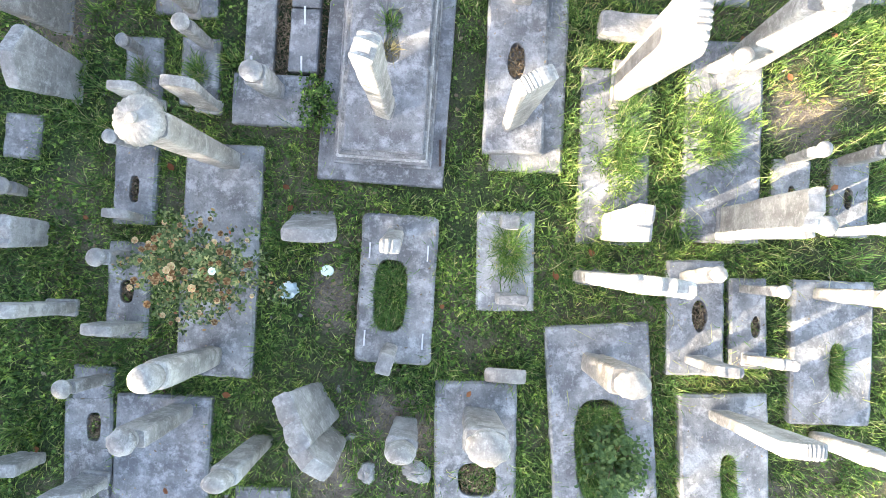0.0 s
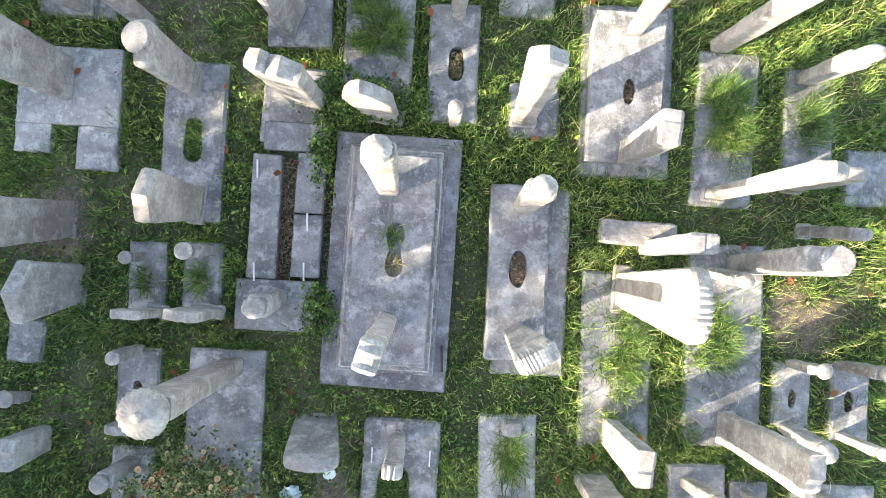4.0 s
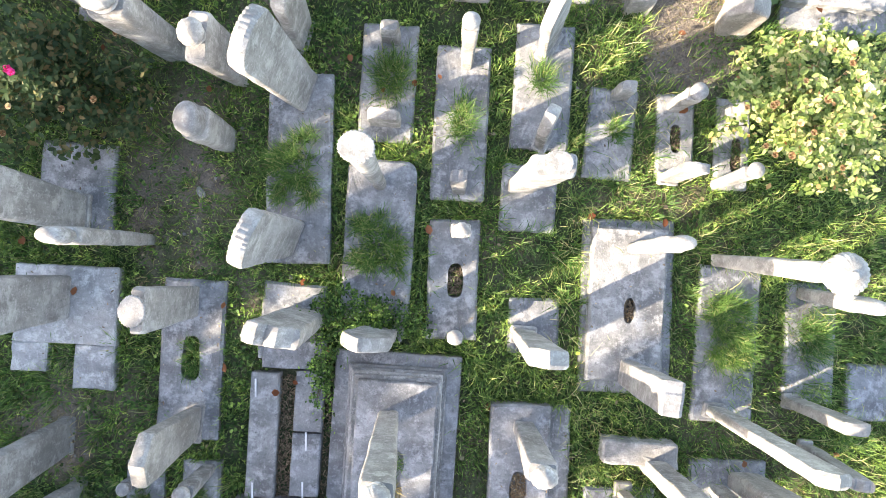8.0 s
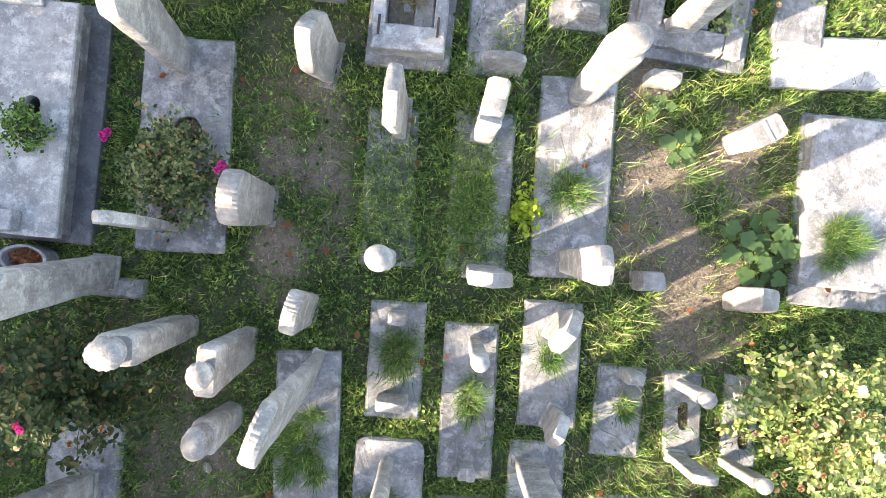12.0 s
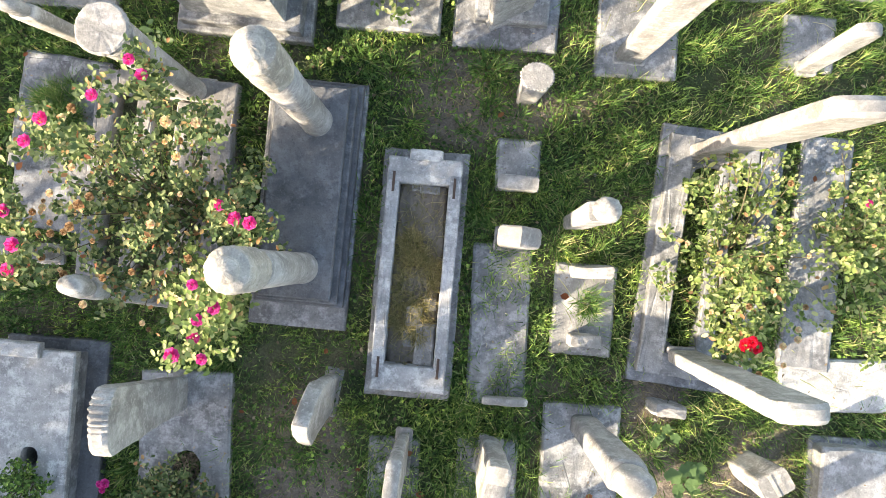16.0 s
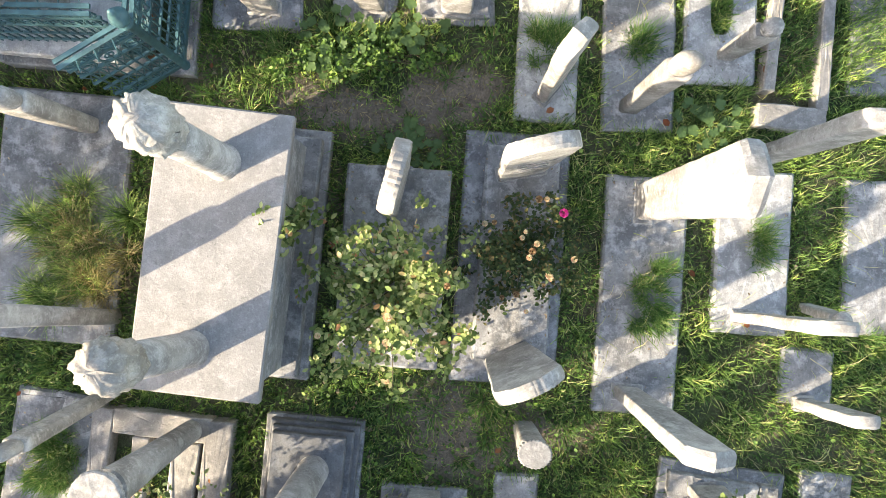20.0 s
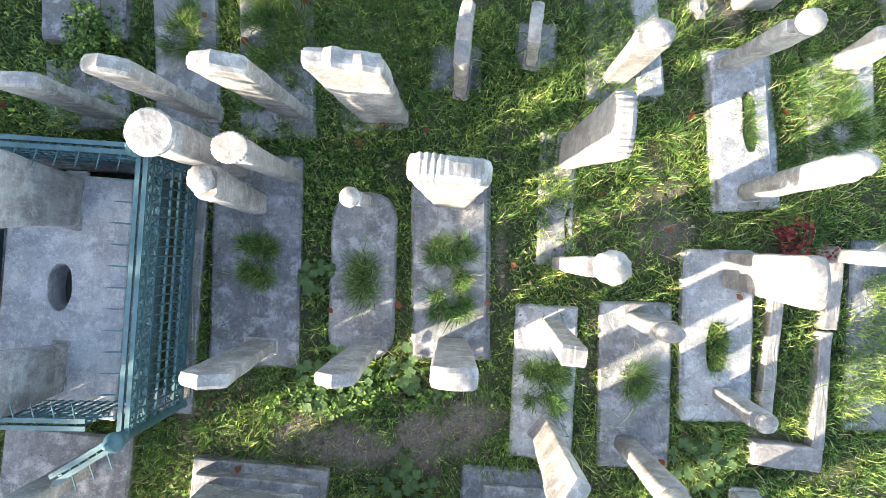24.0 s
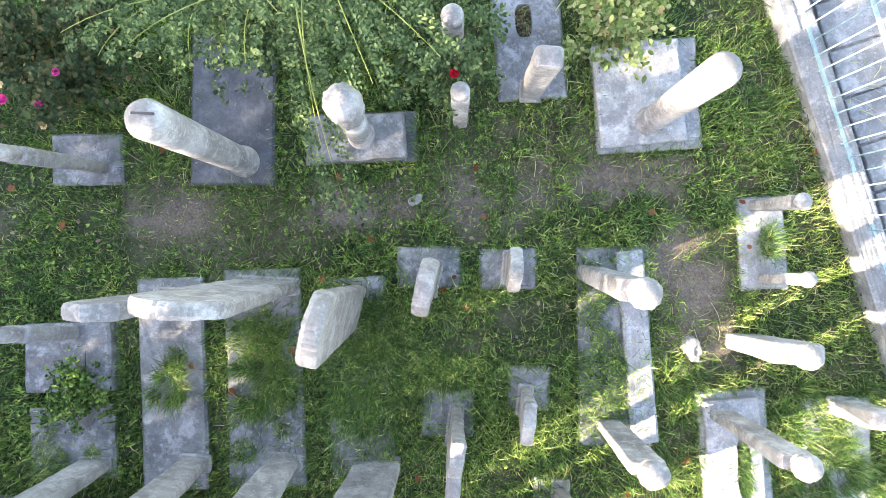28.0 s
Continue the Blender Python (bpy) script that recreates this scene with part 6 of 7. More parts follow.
ob = new("ground_weeds", leaves("ground_weeds", px, py, rng.uniform(0.02, 0.085, len(px)), rng.uniform(0.018, 0.042, len(px)), 0.45, rng, CLOVER, 0.8))
tagged(ob, "low broad-leaved weeds in the shade between graves", "weeds", "", "stuff")
N = 9000
px, py = rng.uniform(-4.4, 4.4, N), rng.uniform(-3.0, 20.0, N)
keep = rng.random(N) < 0.25 + 0.75 * bare(px, py)
px, py = px[keep], py[keep]
keep = ~on_slab(px, py)
px, py = px[keep], py[keep]
ob = new("fallen_leaves", leaves("fallen_leaves", px, py, rng.uniform(0.012, 0.05, len(px)), rng.uniform(0.02, 0.05, len(px)), 0.3, rng, LITTER, 0.7))
tagged(ob, "scattered dry brown leaves on the ground", "fallen leaves", "", "stuff")

px, py = rng.uniform(-3.6, 3.6, 150), rng.uniform(-2.4, 18.0, 150)
ob = new("fallen_leaves", leaves("fallen_leaves", px, py, np.where(on_slab(px, py), 0.125, 0.07), rng.uniform(0.045, 0.085, 150), 0.3, rng, RUSSET, 0.75))
tagged(ob, "large russet dry leaves fallen on grass and slabs", "fallen leaves", "", "stuff")

lx, ly, lz = [], [], []
for x, y, ang, w, l, z, weed in EDGES:
    a = radians(ang)
    n = int(w * l * 42)
    u, v = rng.uniform(-0.48, 0.48, n) * w, rng.uniform(-0.48, 0.48, n) * l
    edge = rng.random(n) < 0.5
    u = np.where(edge, np.sign(u) * (w / 2 - np.abs(rng.normal(0, 0.04, n))), u)
    lx.append(x + u * math.cos(a) - v * math.sin(a))
    ly.append(y + u * math.sin(a) + v * math.cos(a))
    lz.append(np.full(n, z + 0.008))
lx, ly, lz = np.concatenate(lx), np.concatenate(ly), np.concatenate(lz)
ob = new("slab_litter", leaves("slab_litter", lx, ly, lz, rng.uniform(0.008, 0.03, len(lx)), 0.2, rng, LITTER, 0.5))
tagged(ob, "dry leaf bits and crumbs lying on the slabs", "plant litter", "", "stuff")

# small stones on the worn soil
N = 26000
px, py = rng.uniform(-4.0, 4.0, N), rng.uniform(-2.8, 19.8, N)
keep = (rng.random(N) < 0.03 + 0.55 * bare(px, py)) & ~on_slab(px, py)
px, py = px[keep], py[keep]
n = len(px)
rad = rng.uniform(0.004, 0.016, n) * rng.uniform(0.6, 1.5, n)
corner = np.array([(1, 0, 0), (0.2, 0.9, 0), (-0.9, 0.3, 0), (-0.4, -0.8, 0), (0.5, -0.6, 0), (0.05, 0.05, 0.7)])
a = rng.uniform(0, 6.283, n)
co = corner[None] * rad[:, None, None] * rng.uniform(0.7, 1.25, (n, 6, 1))
co = np.stack([co[:, :, 0] * np.cos(a)[:, None] - co[:, :, 1] * np.sin(a)[:, None] + px[:, None], co[:, :, 0] * np.sin(a)[:, None] + co[:, :, 1] * np.cos(a)[:, None] + py[:, None], co[:, :, 2] + 0.008], 2)
faces = (np.arange(n)[:, None, None] * 6 + np.array([(k, (k + 1) % 5, 5) for k in range(5)])[None]).reshape(-1, 3)
ob = new("pebbles", mesh_of("pebbles", co.reshape(-1, 3).tolist(), faces.tolist(), WARM))
tagged(ob, "small pale pebbles and crumbs on worn soil", "pebbles", "", "stuff")

# dry remains between the planks of the low tomb and beside the sarcophagus
for cx, cy, w, l, n in ((-1.28, 1.95, 0.13, 1.0, 900), (-0.955, 1.75, 0.05, 1.4, 260)):
    u, v = rng.uniform(-w / 2, w / 2, n), rng.uniform(-l / 2, l / 2, n)
    ob = new("dry_plant_litter", leaves("dry_plant_litter", cx + u + 0.065 * v, cy + v, rng.uniform(0.0, 0.05, n), rng.uniform(0.015, 0.045, n), 0.4, rng, LITTER, 0.25))
    tagged(ob, "dry brown plant remains in the gap between slabs", "plant litter", "", "stuff")
# tufts in and on the slabs
for x, y, ang, (cx, cy, w, l), z, mode in TUFTS:
    a = radians(ang)
    n = int(max(90, min(4200, w * l * (8500 if mode else 6500))))
    u, v = rng.normal(0, 0.5, (2, n)).clip(-1.4, 1.4)
    if mode == 0:
        u, v = rng.uniform(-0.8, 0.8, (2, n))
    elif w * l > 0.12:  # a wide one grows in several bunches
        m = int(w * l * 110)
        bunch = rng.uniform(-0.85, 0.85, (2, m))
        pick = rng.integers(0, m, n)
        u, v = bunch[0][pick] + rng.normal(0, 0.06 / w, n), bunch[1][pick] + rng.normal(0, 0.06 / l, n)
    u, v = cx + u * w / 2, cy + v * l / 2
    bx, by = x + u * math.cos(a) - v * math.sin(a), y + u * math.sin(a) + v * math.cos(a)
    ln = rng.uniform(0.06, 0.19, n) * (1.2 if mode else 1.0)
    mat = DRYGRASS if mode == 4 or (mode == 0 and l < 0.33) else TUFT
    if mode == 0 and l < 0.33:
        ob = new("dry_plant_litter", leaves("dry_plant_litter", bx, by, z + rng.uniform(0.0, 0.035, n), rng.uniform(0.015, 0.04, n), 0.5, rng, LITTER, 0.3))
        tagged(ob, "dry brown plant remains in the slab's opening", "plant litter", "", "stuff")
        continue
    ob = new("grass_tuft", blades("grass_tuft", bx, by, np.full(n, z - 0.01), ln, rng.uniform(0.0035, 0.0072, n), 0.8, rng, mat, np.arctan2(by - y - cx * math.sin(a) - cy * math.cos(a), bx - x - cx * math.cos(a) + cy * math.sin(a)) + rng.normal(0, 1.2, n)))
    tagged(ob, "tuft of %s grass growing on a grave slab" % ("dry yellow" if mode == 4 else "long green"), "grass tuft", "grass tufts", "stuff")

# ---- shrubs ----


def tube(points, r0, r1, n=5):
    loops = []
    for k, p in enumerate(points):
        q = points[min(k + 1, len(points) - 1)] - points[max(k - 1, 0)]
        ax = q.normalized() if q.length > 1e-6 else Vector((0, 0, 1))
        u = ax.orthogonal().normalized()
        w = ax.cross(u)
        r = r0 + (r1 - r0) * k / max(1, len(points) - 1)
        loops.append([tuple(p + (u * math.cos(2 * math.pi * i / n) + w * math.sin(2 * math.pi * i / n)) * r) for i in range(n)])
    return loft(loops)


def bloom(center, r, mat, parent, rnd, name="flower"):
    """A full rose: rings of cupped petals."""
    v, f = [], []
    for ring, (count, rad, tilt) in enumerate(((8, 1.0, 0.2), (8, 0.8, 0.45), (7, 0.58, 0.75), (5, 0.34, 1.0))):
        for k in range(count):
            a = 2 * math.pi * k / count + ring * 0.5 + rnd.uniform(-0.2, 0.2)
            d = Vector((math.cos(a), math.sin(a), 0))
            s = Vector((-d.y, d.x, 0))
            z = Vector((0, 0, 1))
            base = len(v)
            pts = [d * 0.1, d * rad * 0.7 + s * 0.5 * rad + z * tilt * 0.35, d * rad + z * tilt * 0.8, d * rad * 0.7 - s * 0.5 * rad + z * tilt * 0.35]
            v += [tuple(Vector(center) + p * r) for p in pts]
            f += [(base, base + 1, base + 2), (base, base + 2, base + 3)]
    part(name, mesh_of("flower", v, f, mat), parent)


def shrub(name, x, y, rx, ry, h, count, mat, label, flowers=(), seed=1, z0=0.0, leaf=0.045, stems=14, low=0.25, spray=0, flower_r=0.035):
    """A rose bush: arching stems, clumped leaves with gaps, single blooms."""
    rnd = random.Random(seed)
    g = np.random.default_rng(seed)
    top = thing(name, pose(x, y, z0), label, "rose bush" if "rose" in name else "shrub")
    tips = []
    for k in range(stems):
        a = 2 * math.pi * (k + rnd.uniform(-0.4, 0.4)) / stems
        reach = rnd.uniform(0.35, 1.12)
        e = Vector((rx * reach * math.cos(a), ry * reach * math.sin(a), h * rnd.uniform(0.55, 1.0) * (1.1 - 0.45 * reach)))
        m = Vector((e.x * 0.35, e.y * 0.35, e.z * 0.8))
        pts = [Vector((0.03 * math.cos(a), 0.03 * math.sin(a), -0.03)) * (1 - t) ** 2 + m * 2 * t * (1 - t) + e * t * t for t in (0, 0.2, 0.4, 0.6, 0.8, 1.0)]
        part("stem", mesh_of("stem", *tube(pts, 0.009, 0.003), STEM), top)
        tips += pts[2:]
    for fx, fy, fmat, *fz in flowers:
        q = math.hypot(fx / rx, fy / ry)
        bloom((fx, fy, fz[0] if fz else h * (1.12 - 0.42 * min(q, 1.3))), rnd.uniform(0.8, 1.25) * flower_r, fmat, top, rnd)
        for k in range(5 if fz else 0):  # the leaves below a bloom on its own shoot
            tips.append(Vector((fx + rnd.gauss(0, 0.04), fy + rnd.gauss(0, 0.04), fz[0] - rnd.uniform(0.05, 0.2))))
    cl = max(12, count // 15)
    cc = []
    for k in range(cl):
        if rnd.random() < 0.84:
            p = rnd.choice(tips)
            cc.append((p.x + rnd.gauss(0, 0.05), p.y + rnd.gauss(0, 0.05), max(0.08, p.z + rnd.gauss(0, 0.06))))
        else:
            a, q = rnd.uniform(0, 6.283), math.sqrt(rnd.random())
            cc.append((rx * q * math.cos(a), ry * q * math.sin(a), h * rnd.uniform(low, 1.0) * (1.05 - 0.5 * q)))
    cc = np.array(cc)
    pick = g.integers(0, cl, count)
    spread = (0.020 + 0.026 * g.random(cl)) * (leaf / 0.045) ** 0.5
    p = cc[pick] + g.normal(0, 1, (count, 3)) * spread[pick][:, None]
    p[:, 2] = np.maximum(p[:, 2], 0.03)
    part("foliage", leaves("foliage", p[:, 0], p[:, 1], p[:, 2], g.uniform(0.55, 1.3, count) * leaf, 0.55, g, mat, 0.6), top)
    for k in range(spray):
        a, q = rnd.uniform(0, 6.283), math.sqrt(rnd.random())
        bloom((rx * q * math.cos(a), ry * q * math.sin(a), h * (1.08 - 0.45 * q)), rnd.uniform(0.017, 0.032), rnd.choice((CREAM, DRIED)), top, rnd, "faded_flower")
    return top


def shoot(top, a, b, lift, pairs, seed, leaf=0.036):
    """A long arching shoot with paired leaflets, as two parts of its bush."""
    g = np.random.default_rng(seed)
    a, b = Vector(a), Vector(b)
    m = (a + b) / 2 + Vector((0, 0, lift))
    curve = [a * (1 - t) ** 2 + m * 2 * t * (1 - t) + b * t * t for t in (k / 10 for k in range(11))]
    v, f = tube(curve, 0.006, 0.002, 6)
    part("shoot", mesh_of("shoot", v, f, GREENSTEM), top, "long yellow-green shoot")
    t = np.repeat(g.uniform(0.08, 1.0, pairs), 7)
    n = len(t)
    p = np.array(a)[None] * ((1 - t) ** 2)[:, None] + np.array(m)[None] * (2 * t * (1 - t))[:, None] + np.array(b)[None] * (t * t)[:, None]
    side = np.tile(np.arange(7), pairs)
    ax = np.array((b - a).normalized())
    sd = np.array([-ax[1], ax[0], 0.0])
    dirs = np.where(np.repeat(g.random(pairs) < 0.5, 7), 1.0, -1.0)
    reach = 0.03 + 0.028 * (side // 2 + 1)
    wob = np.repeat(g.uniform(-0.6, 0.6, pairs), 7)
    p = p + (sd[None] * dirs[:, None] + ax[None] * wob[:, None]) * reach[:, None] + ax[None] * (np.where(side % 2 == 0, 0.018, -0.018))[:, None]
    p[:, 2] += g.normal(0, 0.008, n)
    part("foliage", leaves("foliage", p[:, 0], p[:, 1], p[:, 2], g.uniform(0.7, 1.1, n) * leaf, 0.3, g, RAMBLER, 0.5), top)


def mallow(x, y, r, count, seed, grow=1.0, label="broad-leaved mallow plant growing in the grass"):
    """Low plant with round lobed leaves on stalks."""
    rnd = random.Random(seed)
    top = thing("mallow_plant", pose(x, y, 0), label, "plant", "mallow plants")
    for k in range(count):
        a, q = rnd.uniform(0, 6.283), r * math.sqrt(rnd.random())
        c = Vector((q * math.cos(a), q * math.sin(a), rnd.uniform(0.07, 0.2)))
        size = rnd.uniform(0.024, 0.050) * grow
        tx, ty = rnd.uniform(-0.3, 0.3), rnd.uniform(-0.3, 0.3)
        n = 20
        v = [tuple(c)]
        turn = rnd.uniform(0, 6.283)
        for i in range(n):
            b = 2 * math.pi * i / n
            rr = size * (1 + 0.13 * math.cos(5 * b)) * (0.45 if i == 0 else 1.0)
            px, py = rr * math.cos(b + turn), rr * math.sin(b + turn)
            v.append((c.x + px, c.y + py, c.z + px * tx + py * ty + 0.004 * math.cos(5 * b) + 0.006))
        leaf = part("leaf", mesh_of("leaf", v, [(0, 1 + i, 1 + (i + 1) % n) for i in range(n)], MALLOW, True), top)
        part("stalk", mesh_of("stalk", *tube([Vector((c.x * 0.3, c.y * 0.3, 0)), Vector((c.x * 0.7, c.y * 0.7, c.z * 0.7)), c], 0.003, 0.002, 4), GREENSTEM), leaf)


RED, PNK, FAD = CRIMSON, PINK, CREAM
shrub("rose_bush", -1.82, -0.15, 0.50, 0.42, 1.15, 4400, ROSELEAF, "rose bush with small faded cream and orange flowers", [(0.28, 0.0, PAPER, 1.16)], 21, spray=64, leaf=0.030, stems=20)
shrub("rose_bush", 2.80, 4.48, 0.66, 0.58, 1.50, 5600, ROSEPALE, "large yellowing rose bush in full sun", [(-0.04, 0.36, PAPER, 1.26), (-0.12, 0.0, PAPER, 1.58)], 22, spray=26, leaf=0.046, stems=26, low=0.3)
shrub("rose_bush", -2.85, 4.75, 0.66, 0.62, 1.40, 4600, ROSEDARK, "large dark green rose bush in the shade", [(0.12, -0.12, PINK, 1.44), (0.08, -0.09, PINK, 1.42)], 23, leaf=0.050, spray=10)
shrub("rose_bush", -2.22, 6.38, 0.44, 0.44, 0.6, 4000, ROSELEAF, "rose bush with magenta flowers on a grave slab", [(0.47, 0.06, PINK), (0.50, 0.02, PINK), (0.44, 0.02, PINK), (-0.46, 0.27, PINK), (-0.49, 0.31, PINK), (-0.44, 0.32, PINK)], 24, leaf=0.035)
shrub("rose_bush", -2.02, 8.80, 0.72, 0.86, 1.90, 8400, ROSELEAF, "big flowering rose bush with pink and magenta blooms", [(-0.26, 0.30, PINK, 2.06), (-0.57, -0.26, PINK, 1.66), (0.67, -0.04, PINK, 1.63), (0.75, -0.12, PINK, 1.59), (0.85, -0.15, PINK, 1.62), (0.06, 0.57, PINK, 1.95), (-0.26, 0.45, PINK, 1.9), (0.25, 0.78, PINK, 1.9), (0.30, 0.70, PINK, 1.85), (0.56, 0.45, CREAM, 1.7), (0.40, 0.45, CREAM, 1.75), (-0.60, -0.41, PINK, 1.66), (-0.66, -0.05, PINK, 1.6)], 25, stems=34, spray=46, leaf=0.040, low=0.45, flower_r=0.041)
shrub("rose_bush", -1.62, 8.20, 0.28, 0.40, 1.85, 1500, ROSEPALE, "tall leafy rose shoots with pink blooms at the kerb", [(0.25, 0.10, PINK, 2.06), (0.25, -0.10, PINK, 1.99), (0.31, -0.04, PINK, 1.89), (0.09, -0.30, PINK, 1.95), (0.24, -0.33, PINK, 1.9), (0.16, -0.22, PINK, 1.8)], 26, leaf=0.042, stems=10, low=0.6, flower_r=0.040)
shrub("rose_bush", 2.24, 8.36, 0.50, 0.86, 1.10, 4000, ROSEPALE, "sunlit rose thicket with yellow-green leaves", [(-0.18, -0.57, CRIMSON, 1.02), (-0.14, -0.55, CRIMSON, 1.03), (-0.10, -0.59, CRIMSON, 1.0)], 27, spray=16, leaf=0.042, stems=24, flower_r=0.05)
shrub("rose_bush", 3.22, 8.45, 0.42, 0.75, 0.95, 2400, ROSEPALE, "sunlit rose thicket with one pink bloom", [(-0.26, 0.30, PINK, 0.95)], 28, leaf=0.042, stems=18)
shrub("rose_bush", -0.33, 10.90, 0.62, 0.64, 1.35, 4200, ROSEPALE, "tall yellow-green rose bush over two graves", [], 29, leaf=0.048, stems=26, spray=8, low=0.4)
shrub("rose_bush", -1.03, 11.46, 0.17, 0.19, 1.42, 460, ROSEPALE, "single pale rose shoot beside the table tomb", [], 30, leaf=0.05, stems=4, low=0.7)
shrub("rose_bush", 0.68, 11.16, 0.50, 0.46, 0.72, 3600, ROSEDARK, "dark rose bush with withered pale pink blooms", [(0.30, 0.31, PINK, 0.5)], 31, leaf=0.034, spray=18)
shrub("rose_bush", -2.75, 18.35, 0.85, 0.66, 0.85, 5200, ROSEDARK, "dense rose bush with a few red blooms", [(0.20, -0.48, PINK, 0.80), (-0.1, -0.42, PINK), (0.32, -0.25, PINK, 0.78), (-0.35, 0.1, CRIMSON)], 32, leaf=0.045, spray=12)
ramble = shrub("rose_bush", -0.95, 18.45, 0.85, 0.55, 1.55, 4600, RAMBLER, "rambling rose with long arching green shoots", [], 33, leaf=0.036, stems=18, low=0.4)
for k, (ax, ay, az, bx, by, bz, lf, pr) in enumerate(((-0.2, 0.1, 1.0, -1.15, -0.25, 1.35, 0.35, 16), (0.2, 0.1, 1.1, -0.55, -0.45, 1.75, 0.4, 16), (0.3, 0.1, 1.2, 0.56, -1.42, 0.69, 0.75, 24), (0.35, 0.2, 1.1, 0.42, -0.95, 1.0, 0.55, 16), (0.5, 0.2, 1.2, 1.25, -0.5, 1.45, 0.4, 18), (0.1, 0.1, 1.1, 0.17, -0.64, 1.95, 0.4, 16), (-0.3, 0.1, 1.0, -0.32, -0.45, 1.40, 0.35, 14), (0.5, 0.2, 1.1, 0.84, -0.69, 1.6, 0.35, 16), (-0.1, 0.2, 1.2, 0.35, -0.35, 1.9, 0.35, 14), (-0.5, 0.1, 1.0, -0.85, -0.45, 1.5, 0.3, 14))):
    shoot(ramble, (ax, ay, az), (bx, by, bz), lf, pr * 4, 600 + k)
shrub("rose_bush", 0.25, 18.35, 0.55, 0.50, 1.15, 4200, RAMBLER, "rambling rose bush with long leafy shoots", [(0.16, -0.26, CRIMSON, 0.45)], 34, leaf=0.036, stems=16)
shrub("rose_bush", 1.65, 18.5, 0.42, 0.35, 0.95, 1900, ROSEPALE, "pale green shrub overhanging a grave slab", [], 35, leaf=0.05)
shrub("rose_bush", 2.95, 13.92, 0.22, 0.20, 0.4, 300, CLARET, "small sunlit rose shrub with red leaves", [], 36, leaf=0.04, stems=7)
shrub("ivy_shrub", -0.62, 2.92, 0.62, 0.22, 0.3, 4200, CLOVER, "low dense green ivy between the graves", [], 38, leaf=0.024, low=0.1)
shrub("ivy_shrub", -1.00, 1.18, 0.13, 0.26, 0.32, 1000, CLOVER, "leafy green shrub beside the sarcophagus", [], 39, leaf=0.028, low=0.1)
shrub("ivy_shrub", -0.97, 2.48, 0.10, 0.42, 0.22, 1100, CLOVER, "green creeper between two grave slabs", [], 40, leaf=0.026, low=0.1)
shrub("ivy_shrub", -3.25, 6.72, 0.16, 0.18, 0.3, 900, CLOVER, "small green plant growing from the tomb's opening", [], 41, z0=0.33, leaf=0.03)
shrub("ivy_shrub", 0.665, 6.05, 0.05, 0.30, 0.20, 240, LIME, "bright lime green leafy weed between two graves", [], 42, leaf=0.045, low=0.1, stems=6)
shrub("ivy_shrub", 1.42, -1.75, 0.26, 0.30, 0.35, 1500, MALLOW, "bright green leafy plant in the grave's bed", [], 43, leaf=0.04)
shrub("ivy_shrub", -2.62, 15.72, 0.3, 0.3, 0.4, 1500, CLOVER, "leafy weed growing over a grave slab", [], 44, leaf=0.035)
mallow(2.57, 5.78, 0.30, 40, 51, 1.7)
mallow(1.92, 6.57, 0.15, 16, 52, 1.4)
mallow(-0.75, 12.90, 0.32, 40, 53)
mallow(-0.1, 12.95, 0.25, 22, 58)
mallow(2.22, 12.20, 0.26, 30, 54)
mallow(-0.88, 13.75, 0.14, 20, 55)
mallow(-0.21, 12.0, 0.26, 34, 56)
mallow(1.75, 6.95, 0.1, 8, 57)
# a big shaggy tuft on the grave beside the table tomb
q = np.random.default_rng(77)
for n, m, word in ((3600, GRASS, "yellow-green"), (1900, DRYGRASS, "straw-brown")):
    hub = q.normal(0, 0.17, (2, 11))
    pick = q.integers(0, 11, n)
    du, dv = q.normal(0, 0.05, n), q.normal(0, 0.05, n)
    u, v = hub[0][pick] + du, hub[1][pick] * 1.3 + dv
    ob = new("grass_tuft", blades("grass_tuft", -2.90 + u, 11.32 + v, np.full(n, 0.08), q.uniform(0.13, 0.36, n), q.uniform(0.0035, 0.0065, n), 0.9, q, m, np.arctan2(dv, du) + q.normal(0, 0.7, n)))
    tagged(ob, "large shaggy %s grass tuft on a grave" % word, "grass tuft", "grass tufts", "stuff")
shrub("ivy_shrub", -0.65, 12.80, 0.85, 0.14, 0.16, 1300, CLOVER, "low strip of leafy weeds along the path", [], 45, leaf=0.04, low=0.1)


# ---- unseen trees beyond the graves, added so that their crowns shade them ----

# the small planted basin at the foot of the box tomb
basin = thing("stone_basin", pose(-3.36, 5.71, -0.03, 0, 0, -6), "oval grey stone basin filled with dry leaves", "stone basin")
COUNT[0] += 1
v, f = lathe([(0.155, 0, 0), (0.185, 0.16, 0), (0.200, 0.31, 0), (0.195, 0.335, 0), (0.165, 0.335, 0), (0.155, 0.30, 0), (0.145, 0.22, 0)], 32, sy=0.58, seed=COUNT[0], rough=0.006)
part("bowl", mesh_of("bowl", v, f, SLAB, True, 40.0), basin)
g = np.random.default_rng(77)
q, w = g.uniform(0, 6.283, 260), np.sqrt(g.random(260)) * 0.14
part("dry_leaves", leaves("dry_leaves", w * np.cos(q), w * np.sin(q) * 0.55, g.uniform(0.24, 0.30, 260), g.uniform(0.02, 0.04, 260), 0.5, g, RUSSET, 0.5), basin, "dry brown leaves")


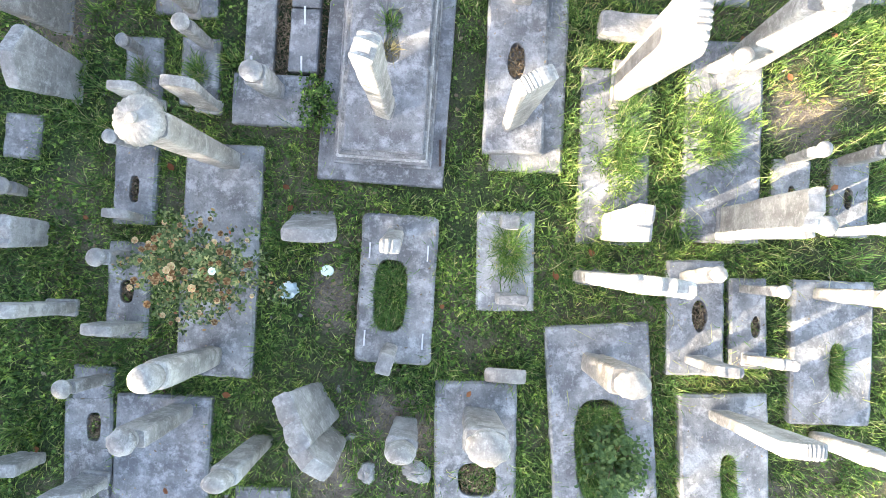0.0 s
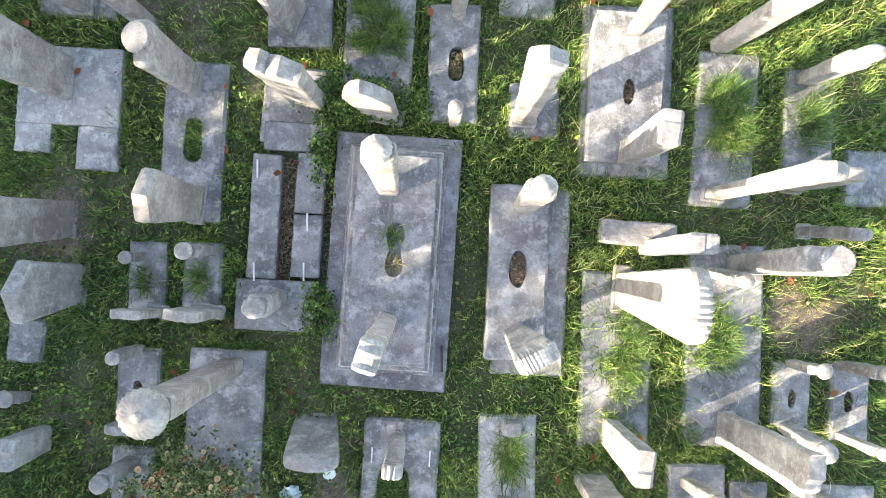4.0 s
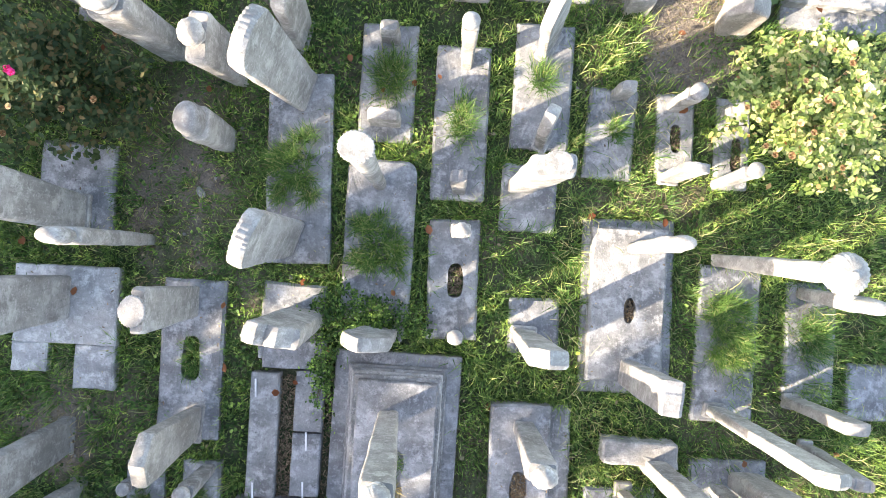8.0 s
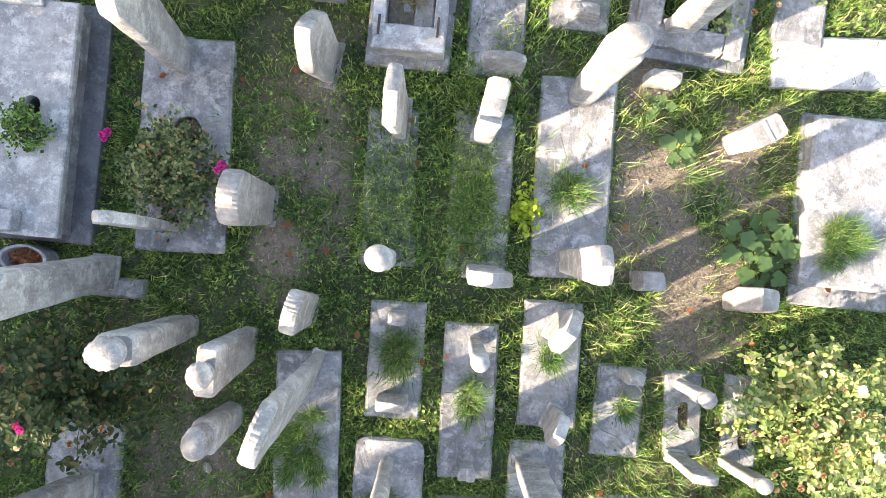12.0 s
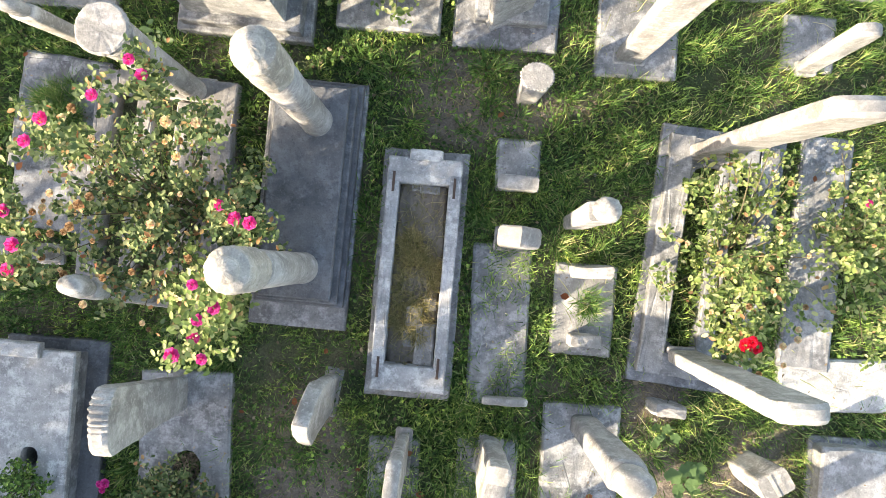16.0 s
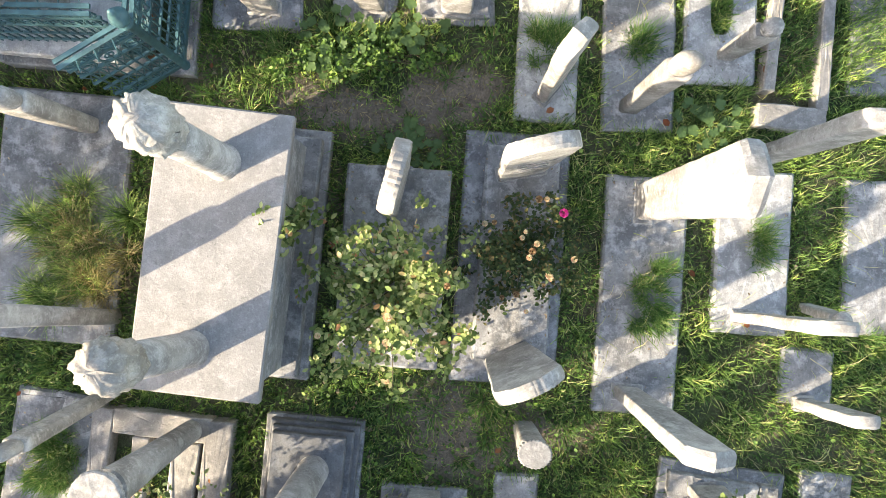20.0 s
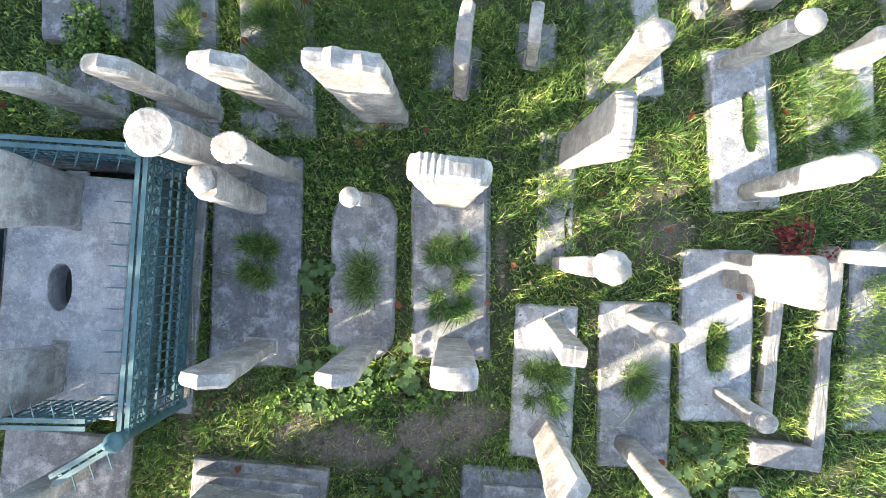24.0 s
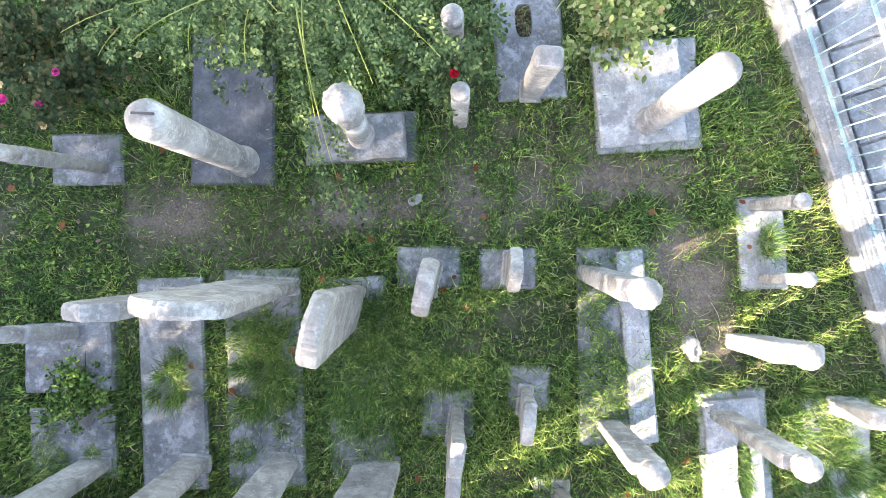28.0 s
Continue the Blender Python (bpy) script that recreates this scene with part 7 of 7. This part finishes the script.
def tree(x, y, height, crown_z, rx, ry, rz, count, seed, clumps=60, name="tree", label="leafy tree out of view, added to shade the graves"):
    rnd = random.Random(seed)
    g = np.random.default_rng(seed)
    top = thing(name, pose(x, y, 0), label, name.replace("_", " "), name + "s")
    pts = [Vector((0.06 * math.sin(k * 1.3 + seed), 0.06 * math.cos(k * 1.7 + seed), height * 0.85 * k / 6 - (0.05 if k == 0 else 0))) for k in range(7)]
    v, f = tube(pts, 0.15, 0.04, 10)
    part("trunk", mesh_of("trunk", v, f, BARK, True), top)
    for k in range(7):
        a = rnd.uniform(0, 6.283)
        p0 = pts[2 + k % 4]
        e = Vector((rx * 0.8 * math.cos(a), ry * 0.8 * math.sin(a), crown_z + rz * rnd.uniform(-0.5, 0.6)))
        v, f = tube([p0, (p0 + e) / 2 + Vector((0, 0, 0.2)), e], 0.05, 0.015, 6)
        part("limb", mesh_of("limb", v, f, BARK, True), top)
    cc = []
    while len(cc) < clumps:
        p = np.array([rnd.uniform(-1, 1) for _ in range(3)])
        if (p ** 2).sum() < 1:
            cc.append((p[0] * rx, p[1] * ry, crown_z + p[2] * rz))
    cc = np.array(cc)
    pick = g.integers(0, clumps, count)
    p = cc[pick] + g.normal(0, 1, (count, 3)) * (0.13 + 0.12 * g.random(clumps))[pick][:, None]
    part("crown", leaves("crown", p[:, 0], p[:, 1], p[:, 2], g.uniform(0.09, 0.15, count), 0.6, g, CYPRESS, 0.7), top)


# heights, gaps and leaf counts are set to place the sun streaks
for k, (tx, ty, th, cz, rx, ry, rz, cnt) in enumerate((
        (-8.0, -8.4, 6.4, 3.3, 1.3, 1.8, 2.9, 11000), (-8.2, -6.2, 6.4, 3.3, 1.3, 1.6, 2.9, 11000), (-8.1, -4.9, 5.9, 3.1, 1.2, 0.9, 2.7, 7000), (-8.0, -3.6, 5.0, 2.5, 1.3, 1.6, 2.0, 8000), (-8.6, -2.0, 5.6, 2.7, 1.1, 1.35, 2.6, 11200),
        (-8.3, -0.1, 3.2, 1.4, 1.0, 1.1, 1.4, 5600), (-8.3, 0.1, 4.9, 3.7, 0.8, 0.9, 0.8, 600), (-8.1, 1.7, 4.6, 2.3, 0.9, 1.0, 1.7, 4200), (-8.6, 2.7, 4.6, 2.6, 0.8, 0.8, 1.9, 4800), (-8.4, 3.6, 4.6, 2.35, 0.9, 1.2, 2.05, 7000), (-8.2, 5.4, 4.7, 2.4, 0.9, 1.1, 2.1, 7000),
        (-8.0, 7.9, 4.4, 2.5, 0.7, 0.7, 0.9, 700), (-8.0, 9.1, 3.2, 1.6, 0.8, 1.0, 1.05, 4500),
        (-8.0, 10.2, 3.3, 1.7, 0.9, 0.7, 1.5, 4500), (-8.1, 11.4, 5.0, 3.5, 1.1, 1.2, 0.9, 3000), (-8.2, 13.2, 6.3, 3.3, 1.3, 1.6, 2.8, 10500), (-8.0, 15.6, 6.0, 3.2, 1.3, 1.8, 2.6, 9000))):
    tree(tx, ty, th, cz, rx, ry, rz, cnt, 300 + k, 150 if cnt > 11000 else 80 if cnt > 5000 else 45 if cnt > 3000 else 26)
# a low hedge, never in view, added to keep the left side dark
for k, ty in enumerate((-8.0, -6.4, -4.8, -3.2, -1.6, 0.0, 1.6, 3.2, 4.7, 12.0, 13.0, 14.2, 15.8, 17.4)):
    tree(-6.9, ty, 1.6, 1.05, 0.7, 1.0, 1.15, 2600, 400 + k, 60, "hedge_shrub", "dense dark green hedge shrub out of view, added for shade")
